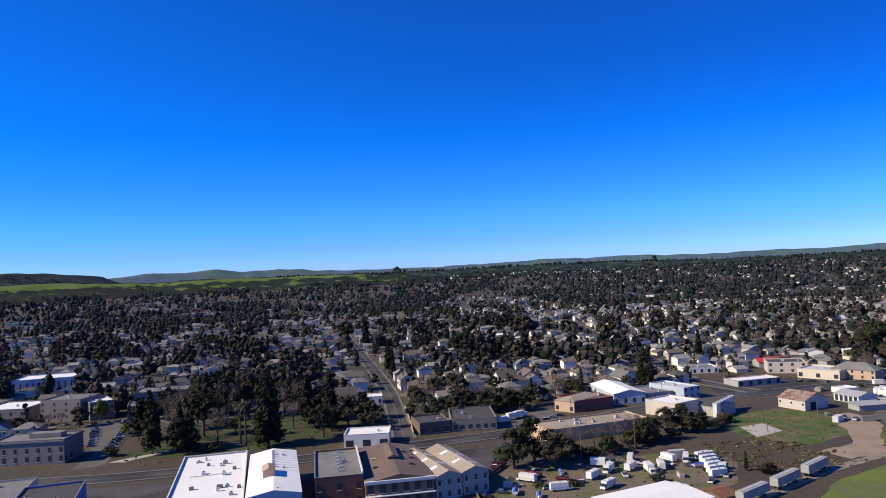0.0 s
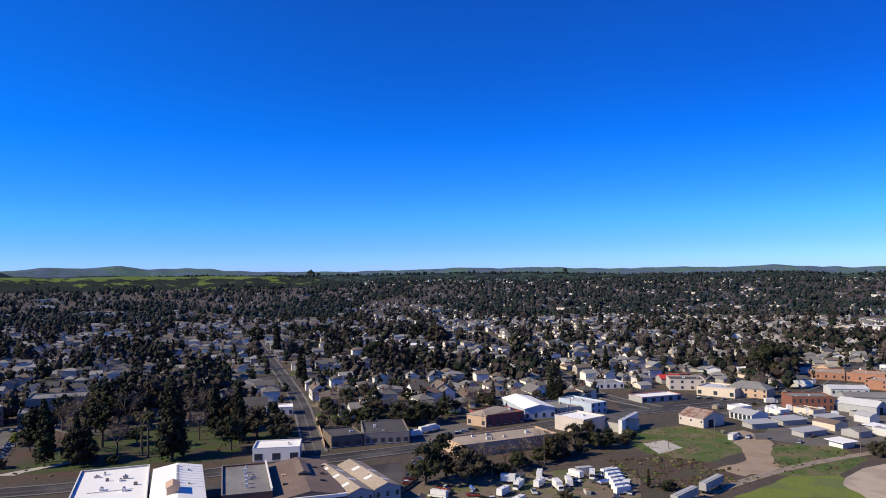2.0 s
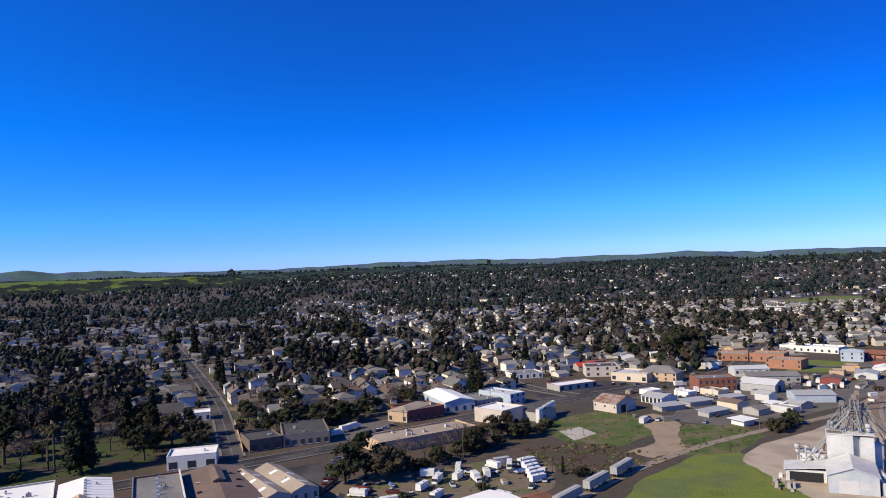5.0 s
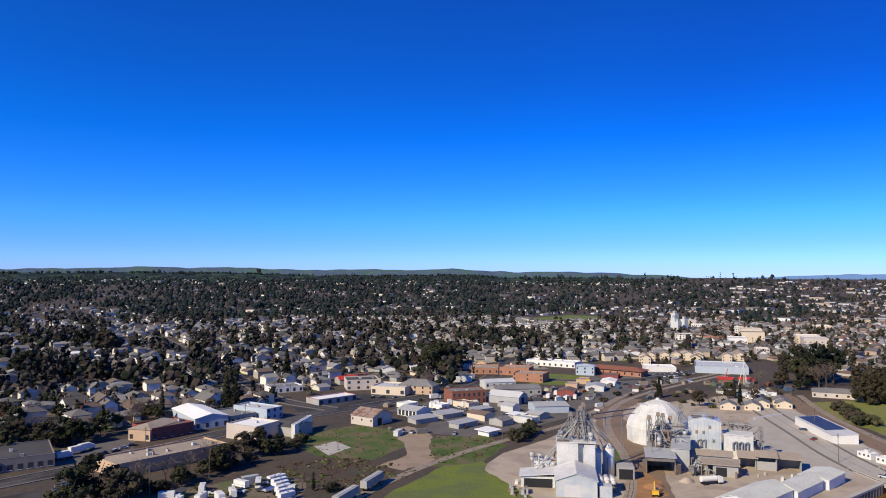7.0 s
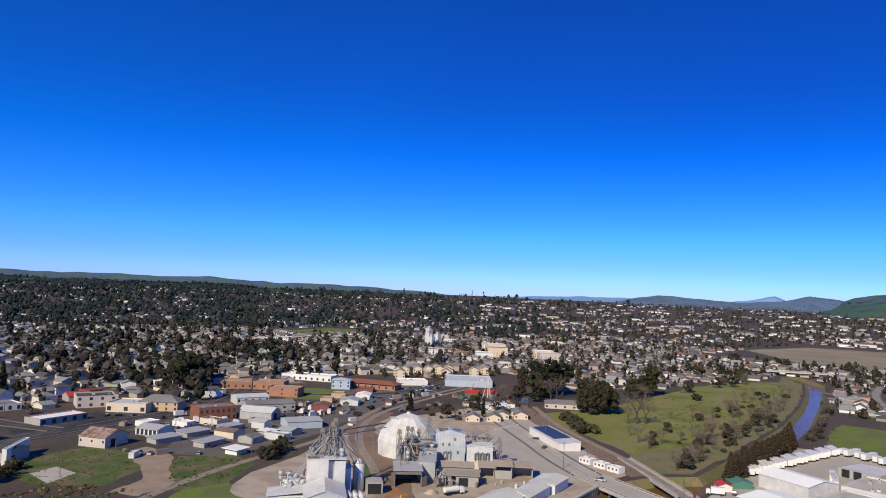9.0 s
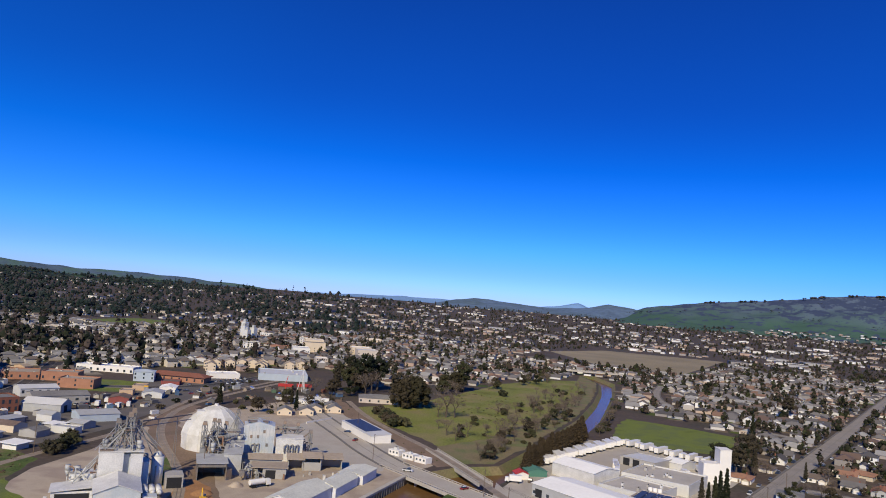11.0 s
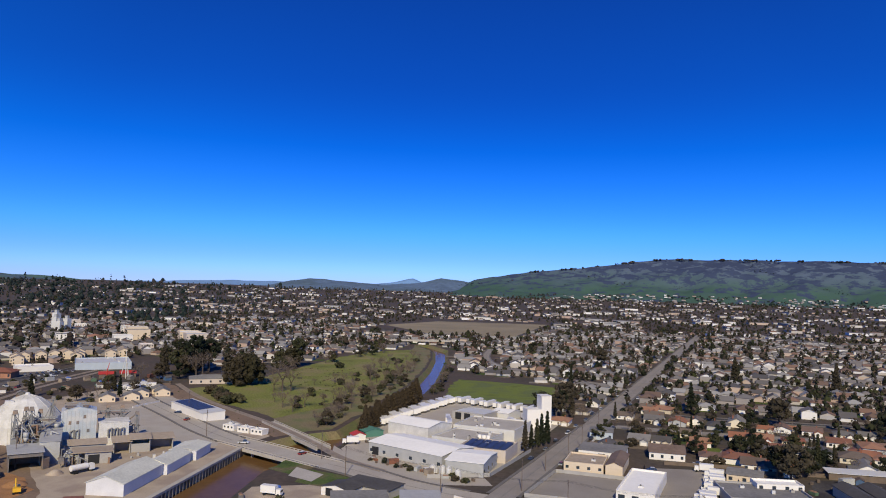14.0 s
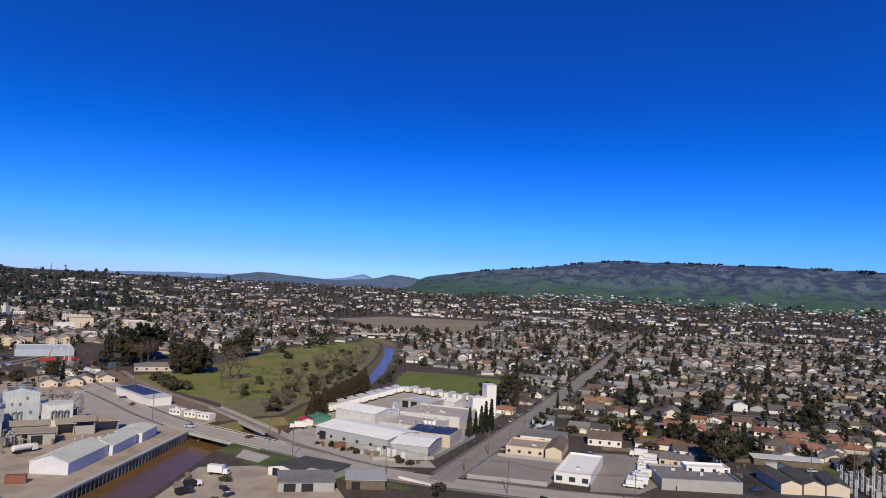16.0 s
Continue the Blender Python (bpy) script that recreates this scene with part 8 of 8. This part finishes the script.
for i in range(9):
    park(rv.choice(("car", "car", "pickup")), -127 - i * 1.5, 256 + i * 3.6, 0.3)
for i in range(8):
    park("car", -170 + i * 6, 300 - i * 0.5, 1.5)
for i in range(7):
    park(rv.choice(("car", "pickup")), 9 + i * 0.8, 204 + i * 4.0, rv.uniform(-0.2, 0.2))
for x, y, k in ((16, 262, "truck"), (20, 268, "truck"), (23, 271, "truck"), (27, 262, "pickup"), (31, 264, "car"), (34, 267, "car"), (37, 270, "car"), (28, 256, "car")):
    park(k, x, y, rv.uniform(0, 0.6))
for i in range(22):
    park(rv.choice(("car", "car", "pickup", "truck")), 158 + (i % 8) * 3.0, 268 + (i // 8) * 8 + rv.uniform(-1, 1), 1.2)
for x, y, k in ((148, 318, "car"), (152, 316, "pickup"), (172, 300, "truck"), (141, 231, "car"), (150, 238, "car"), (178, 252, "car"), (186, 258, "car"), (210, 262, "car"), (213, 266, "pickup")):
    park(k, x, y, rv.uniform(0, 6.28))
for i in range(12):
    park(rv.choice(("truck", "car", "rv")), 214 + (i % 4) * 5, 268 + (i // 4) * 7, rv.uniform(0.3, 0.9))
for i in range(14):
    park(rv.choice(("car", "car", "pickup")), 322 + (i % 7) * 4, 300 + (i // 7) * 9, 0.8)
for i in range(8):
    park("rv", 300 + (i % 4) * 5, 226 + (i // 4) * 6, rv.uniform(0, 3))
for i in range(24):
    s = i / 23
    park("trailer" if i % 3 else "truck", 268 + 66 * s, 91.0 - 12 * s, 0.55 + rv.uniform(-0.05, 0.05))
for i in range(12):
    s = i / 11
    park("trailer" if i % 2 else "truck", 337 - 12 * s, 76 - 36 * s, -0.25 + rv.uniform(-0.06, 0.06))
for x, y in ((287, 67.5), (283, 66), (279, 64.5)):
    park("trailer", x, y, 0.25)
for x, y, k in ((258, 57, "car"), (240, 84, "pickup"), (234, 88, "truck"), (296, 44, "truck"), (306, 40, "truck")):
    park(k, x, y, rv.uniform(0, 6.28))
for i in range(11):
    s = i / 10
    park(rv.choice(("car", "car", "pickup")), 240 + 150 * s, 27.5 - 22.5 * s + (0 if i % 2 else 0.6), -0.15)
for i in range(9):
    s = i / 8
    park(rv.choice(("car", "car", "pickup")), 236 + 170 * s, 18.3 - 26 * s, -0.15)
for i in range(13):
    park(rv.choice(("truck", "rv", "pickup", "truck", "car")), 204 + i * 3.0, -20 - i * 0.55 + rv.uniform(-1, 1), 1.57 + rv.uniform(-0.15, 0.15))
for x, y, k in ((222, -3, "car"), (226, -4, "pickup"), (230, -5, "car"), (234, -3, "car"), (239, -8, "car"), (243, -23, "truck"), (262, -14, "car"), (252, -22, "car")):
    park(k, x, y, rv.uniform(1.2, 1.9))
for x, y, k in ((172, 83.6, "truck"), (160, 76, "pickup"), (156, 73, "car"), (218, 120, "pickup"), (213, 96, "car"), (246, 160, "car"), (258, 172, "car"), (205, 146, "truck")):
    park(k, x, y, rv.uniform(0, 6.28))
for i in range(16):
    park(rv.choice(("car", "car", "pickup")), 301.5 + (i % 2) * 5.5, 5 - i * 9, 1.57)

# ---- poles ----


def utility_pole(x, y, h, turn):
    ob = thing("utility_pole", "weathered wooden utility pole with crossarms", "pole", "utility poles", pos=P(x, y), turn=turn)
    part("mast", Mesh().tube((0, 0, 0), (0, 0, h), 0.18, 0.12, 7), M_WOOD, ob)
    for z in (h - 0.6, h - 1.6):
        part("crossarm", Mesh().box(-1.3, -0.07, z, 1.3, 0.07, z + 0.14), M_WOOD, ob)


for x, y, h in ((223.7, 137.4, 13), (203, 25.4, 12), (226.8, 22, 12), (262, 170, 12), (244, 17, 12), (262, 14, 12), (190, 44, 12), (211, 88, 12), (198, 74, 12), (186, 12, 12), (184, -18, 12), (290, 10, 12)):
    utility_pole(x, y, h, 0.3)
for x, y, h in ((33, 206, 13), (50, 214, 12), (96, 232, 11), (151, 215, 14), (167, 160, 13), (118, 244, 10), (-2, 246, 11), (40, 262, 11), (80, 288, 11), (112, 330, 11), (224, -70, 14), (232, -84, 14), (218, -80, 12), (304, -20, 12), (304, -60, 12)):
    utility_pole(x, y, h, 1.0)

# ---- small things of the yards ----
M_CRATE = mat("container_paint", None, 0.7, vary=0.25, scale=0.8, palette=[(0.42, 0.42, 0.40), (0.24, 0.10, 0.06), (0.62, 0.60, 0.56), (0.07, 0.12, 0.2), (0.30, 0.24, 0.18), (0.55, 0.52, 0.46), (0.16, 0.15, 0.14), (0.10, 0.16, 0.10)])
CLUTTER = {}


def clutter_proto(kind):
    if kind == "container":
        ob = thing("container", "weathered steel storage container standing on the ground", "container", "yard clutter")
        part("body", Mesh().box(-3, -1.2, 0.1, 3, 1.2, 2.6), M_CRATE, ob)
        part("door", Mesh().box(3.0, -1.1, 0.2, 3.08, 1.1, 2.5), M_OLDSTEEL, ob)
    elif kind == "hut":
        ob = thing("garden_shed", "small yard shed with a low gable roof", "shed", "yard clutter")
        part("wall", Mesh().box(-2.2, -1.8, 0, 2.2, 1.8, 2.3).gable(-2.2, -1.8, 2.2, 1.8, 2.3, 3.2, "x"), M_CRATE, ob)
        part("roof", Mesh().gable_roof(-2.2, -1.8, 2.2, 1.8, 2.3, 3.2, "x", 0.3, 0.12), M_HOUSER, ob)
    elif kind == "pallets":
        ob = thing("pallet_stack", "stack of weathered wooden pallets", "pallets", "yard clutter")
        lv = [(w, z + 0.2 * i) for i in range(6) for w, z in ((0.6, 0.02), (0.6, 0.15), (0.5, 0.15), (0.5, 0.22))]
        vs = [(sx * w, sy * w * 0.85, z) for w, z in lv for sx, sy in ((-1, -1), (1, -1), (1, 1), (-1, 1))]
        m = Mesh().add(vs, [(k * 4 + q, k * 4 + (q + 1) % 4, k * 4 + 4 + (q + 1) % 4, k * 4 + 4 + q) for k in range(len(lv) - 1) for q in range(4)] + [tuple(range(len(vs) - 4, len(vs)))])
        part("pallet", m, M_WOOD, ob)
    elif kind == "skip":
        ob = thing("skip", "open steel skip with scrap", "skip", "yard clutter")
        part("bin", Mesh().taper(-1.8, -0.9, 1.8, 0.9, 0.1, 1.4, -0.2, -0.05), M_CRATE, ob)
        part("scrap", Mesh().taper(-1.6, -0.8, 1.5, 0.8, 1.4, 1.8, 0.5, 0.3), M_RUSTY, ob)
    else:
        ob = thing("boat", "small covered boat on a trailer", "boat", "yard clutter")
        part("hull", Mesh().taper(-2.8, -0.5, 2.0, 0.5, 0.5, 1.4, -0.2, -0.5).tube((2.0, 0, 1.0), (3.6, 0, 1.4), 0.55, 0.05, 6), M_WHITE, ob)
        part("cover", Mesh().gable(-2.6, -0.9, 2.0, 0.9, 1.4, 2.0, "x"), M_BLUE, ob)
    return ob


def litter(kind, x, y, turn, s=1.0):
    m = Matrix.Translation(P(x, y, 0.06)) @ Matrix.Rotation(turn, 4, "Z")
    if kind not in CLUTTER:
        ob = CLUTTER[kind] = clutter_proto(kind)
    else:
        ob = copy_thing(CLUTTER[kind], m)
    ob.matrix_basis = m @ Matrix.Diagonal((s, s, s, 1))


rl = random.Random(91)


def fill(pts, kinds, n, r=2.2, turn=None):
    """Sets n small things on free spots of a yard."""
    xs, ys = [q[0] for q in pts], [q[1] for q in pts]
    for _ in range(n * 6):
        x, y = rl.uniform(min(xs), max(xs)), rl.uniform(min(ys), max(ys))
        q = P(x, y)
        if n and inside(pts, x, y) and free(q.x, q.y, r):
            k = rl.choice(kinds)
            a = rl.uniform(0, 6.28) if turn is None else turn + rl.uniform(-0.15, 0.15)
            if k in ("container", "hut", "pallets", "skip", "boat"):
                litter(k, x, y, a, rl.uniform(0.85, 1.15))
            elif k in TREE_KINDS:
                tree(k, q.x, q.y, rl.uniform(0.5, 1.0), a, "yard shrubs")
            else:
                park(k, x, y, a)
            take(q.x, q.y, r)
            n -= 1


RVLOT = [(4, 186), (12, 203), (40, 207), (62, 210), (72, 202), (64, 182), (52, 172), (30, 168), (20, 172)]
fill(RVLOT, ("container", "boat", "hut", "pallets", "skip", "bush", "scrub", "rv", "pickup"), 30)
fill([(118, 236), (124, 250), (133, 250), (133, 238)], ("container", "skip", "pallets", "pickup"), 5)
fill([(205, 262), (236, 262), (252, 276), (240, 300), (214, 290)], ("container", "hut", "skip", "car", "pallets"), 18)
fill([(250, 262), (270, 268), (330, 288), (340, 300), (300, 330), (262, 290)], ("container", "hut", "car", "bush", "scrub", "pickup"), 26)
fill([(210, 232), (240, 256), (262, 250), (300, 240), (330, 240), (300, 262), (262, 262), (236, 262)], ("container", "skip", "pallets", "scrub", "bush", "hut"), 22)
fill([(300, 225), (345, 225), (350, 275), (310, 285)], ("container", "hut", "skip", "pallets", "boat", "bush"), 24)
fill([(140, 290), (190, 300), (230, 340), (200, 345), (170, 330)], ("car", "pickup", "bush", "hut"), 10)
fill([(112, 112), (128, 112), (150, 120), (146, 130), (126, 124)], ("pallets", "skip", "container"), 6)
fill([(198, 128), (212, 134), (206, 141), (196, 134)], ("pallets", "skip"), 4)
fill([(226, 88), (250, 90), (262, 60), (232, 40), (214, 44)], ("pallets", "skip", "container", "pallets", "pickup"), 16)
fill([(204, -46), (240, -52), (244, -84), (208, -84)], ("pallets", "skip", "container", "car", "hut", "scrub"), 16)
fill([(140, 86), (176, 92), (186, 78), (176, 52), (150, 40), (128, 60)], ("pallets", "skip", "container", "scrub"), 12)
fill([(178, 30), (184, 34), (182, -40), (172, -40)], ("bush", "scrub", "pallets"), 8)

# weeds, dry stalks and low scrub on the open lots
tufts, rw = Mesh(), random.Random(77)
for pts, count, most in (
        ([(66, 190), (72, 222), (90, 224), (104, 208), (98, 192), (84, 186)], 520, 0.9),
        ([(88, 258), (116, 262), (122, 246), (116, 226), (100, 212), (86, 226)], 240, 0.6),
        ([(114, 198), (122, 218), (134, 230), (148, 224), (146, 208), (128, 195)], 260, 0.7),
        ([(72, 176), (92, 184), (112, 196), (104, 204), (86, 190)], 260, 0.7),
        ([(2, 186), (12, 205), (40, 208), (62, 212), (74, 202), (66, 180), (52, 170), (20, 160), (4, 170)], 260, 0.6),
        ([(-104, 226), (-26, 236), (-26, 308), (-116, 312)], 420, 0.7),
        ([(331, 228), (299, 192), (276, 160), (256, 134), (240, 116), (233, 118), (248, 138), (268, 165), (291, 197), (322, 232)], 260, 0.6),
        ([(345, 186), (420, 206), (440, 180), (470, 140), (400, 124), (330, 130)], 500, 0.8)):
    xs, ys = [q[0] for q in pts], [q[1] for q in pts]
    for _ in range(count):
        x, y = rw.uniform(min(xs), max(xs)), rw.uniform(min(ys), max(ys))
        q = P(x, y)
        if inside(pts, x, y) and noise.noise(Vector((q.x / 11, q.y / 11, 4.0))) > -0.15 and free(q.x, q.y, 0.4):
            w = rw.uniform(0.2, most)
            for _ in range(2):
                clump(tufts, (q.x + rw.gauss(0, w), q.y + rw.gauss(0, w), w * 0.2), w * rw.uniform(0.6, 1.2), rw, rw.uniform(0.4, 0.8))
tagged(new("weeds", tufts.data("weeds", M_TUFT)), "green and brown weeds tufting the open lots", "weeds", kind="stuff")


def fence(pts, label, h=1.8, material=M_WOOD, rails=2):
    """A fence on posts along a line of the plan."""
    ob = thing("fence", label, "fence", pos=(0, 0, 0))
    for (x0, y0), (x1, y1) in zip(pts, pts[1:]):
        a, b = P(x0, y0), P(x1, y1)
        n = max(1, int((b - a).length / 4))
        m = Mesh()
        for i in range(n + 1):
            q = a.lerp(b, i / n)
            m.box(q.x - 0.07, q.y - 0.07, 0, q.x + 0.07, q.y + 0.07, h)
        for k in range(rails):
            z = h * (0.25 + 0.65 * k / max(1, rails - 1))
            m.tube((a.x, a.y, z), (b.x, b.y, z), 0.06, n=4)
        u = (b - a).normalized() * 0.03
        w = Vector((-u.y, u.x, 0))
        m.add([a - w + Vector((0, 0, 0.1)), b - w + Vector((0, 0, 0.1)), b - w + Vector((0, 0, h * 0.95)), a - w + Vector((0, 0, h * 0.95)), a + w + Vector((0, 0, 0.1)), b + w + Vector((0, 0, 0.1)), b + w + Vector((0, 0, h * 0.95)), a + w + Vector((0, 0, h * 0.95))], [(3, 2, 1, 0), (4, 5, 6, 7), (3, 7, 6, 2)])
        part("fence_run", m, material, ob)


fence([(197, 3), (197.5, 24), (226, 19), (224, -2)], "grey board fence round an empty lot", 1.7, M_GREYW)
fence([(198, -8), (242, -6)], "weathered board fence behind the lot", 1.9)
fence([(205, -30), (244, -32), (246, -84)], "weathered board fence of a yard", 1.9)
fence([(206, 52), (214, 36), (250, 29.5)], "grey fence along the works", 1.8, M_GREYW)
fence([(4, 168), (2, 186), (12, 206)], "weathered fence of the storage lot", 1.8)
fence([(-15.4, 250), (-18, 275), (-21, 300)], "tall tan board fence along the street", 2.4, M_TAN)
fence([(268, 12), (300, 7)], "white picket fence by the houses", 1.4, M_WHITE)
fence([(248, -12), (248, -52), (290, -58)], "weathered board fence between gardens", 1.8)
fence([(270, -20), (300, -24)], "weathered board fence between gardens", 1.8)


# wires between the poles
def wires(a, b, h):
    ob = thing("power_line", "thin sagging power lines between poles", "power line", "power lines")
    a, b = P(*a, h), P(*b, h)
    side = Vector((-(b - a).y, (b - a).x, 0)).normalized()
    for k in (-1.0, 0.0, 1.0):
        m = Mesh()
        pts = [a.lerp(b, i / 8) + side * k + Vector((0, 0, -1.6 * math.sin(math.pi * i / 8))) for i in range(9)]
        ring = [Vector((0, 0, 0.03)), side * 0.026 + Vector((0, 0, -0.015)), side * -0.026 + Vector((0, 0, -0.015))]
        m.add([p + r for p in pts for r in ring], [(i * 3 + q, i * 3 + (q + 1) % 3, i * 3 + 3 + (q + 1) % 3, i * 3 + 3 + q) for i in range(8) for q in range(3)])
        part("wire", m, M_DARK, ob)


for a, b in (((203, 25.4), (226.8, 22)), ((226.8, 22), (244, 17)), ((244, 17), (262, 14)), ((262, 14), (290, 10)), ((190, 44), (186, 12)), ((186, 12), (184, -18)), ((211, 88), (198, 74)), ((198, 74), (190, 44))):
    wires(a, b, 11.5)

# machinery, stores and shrubs along the front of the works
for i in range(30):
    u = i / 29
    x, y = 219 - 12 * u + rl.uniform(-2.5, 1.5), 74 - 35 * u + rl.uniform(-1, 1)
    k = rl.choice(("pallets", "skip", "container", "scrub", "bush", "pallets"))
    if k in TREE_KINDS:
        tree(k, P(x, y).x, P(x, y).y, rl.uniform(0.4, 0.8), rl.uniform(0, 6), "yard shrubs")
    else:
        litter(k, x, y, rl.uniform(0, 6.28), rl.uniform(0.6, 0.95))
for i, (x, y) in enumerate(((212, 52), (211, 49), (209, 44), (210.5, 47))):
    ob = thing("storage_tank", "upright white storage tank behind the fence", "tank", "yard tanks", pos=P(x, y))
    part("shell", Mesh().tube((0, 0, 0), (0, 0, 3.2 + 0.4 * (i % 2)), 1.3, n=14).tube((0, 0, 3.2 + 0.4 * (i % 2)), (0, 0, 3.9 + 0.4 * (i % 2)), 1.3, 0.3, 14), M_MILLW, ob)
ob = thing("low_wall", "low white barrier wall beside the road", "wall", pos=(0, 0, 0))
a, b = P(190.4, 40.6), P(184.5, 28.6)
part("wall", Mesh().slab(a, b, b + Vector((0.4, -0.2, 0)), a + Vector((0.4, -0.2, 0)), 1.0), M_WHITE, ob)
for x, y, turn, body, cab, label in ((174.5, 84.6, -0.5, M_DARK, M_BLUE, "dark dump truck with a bright blue cab"), (159, 84, -0.6, M_DARK, M_WHITE, "dark van with a white front"), (152.5, 82.6, -0.5, M_DARK, M_GLASS, "dark parked car on the gravel")):
    ob = thing("truck", label, "truck", pos=P(x, y, 0.06), turn=turn)
    part("bed", Mesh().taper(-3.2, -1.15, 0.9, 1.15, 0.7, 2.2, 0.05, 0.05), body, ob)
    part("cab", Mesh().taper(1.0, -1.05, 3.0, 1.05, 0.5, 2.1, 0.3, 0.12), cab, ob)
    for xx in (-2.0, 2.0):
        for yy in (-1.1, 1.1):
            part("wheel", Mesh().tube((xx, yy, 0.45), (xx, yy * 0.8, 0.45), 0.45, n=10), M_TYRE, ob)
ob = thing("substation", "grey steel lattice of a small electrical substation", "substation", pos=P(214, -80))
for i in range(4):
    for j in range(3):
        lattice(ob, -8 + i * 5.5, -7 + j * 6, 0.35, 6.5 + (i + j) % 2 * 2, material=M_PALEMETAL)
for j in range(3):
    part("busbar", Mesh().tube((-8, -7 + j * 6, 6.4), (8.5, -7 + j * 6, 6.4), 0.12, n=5), M_PALEMETAL, ob)
for i in range(3):
    part("transformer", Mesh().box(-7 + i * 5, -4.5, 0, -5 + i * 5, -2.5, 2.4), M_GREYW, ob)
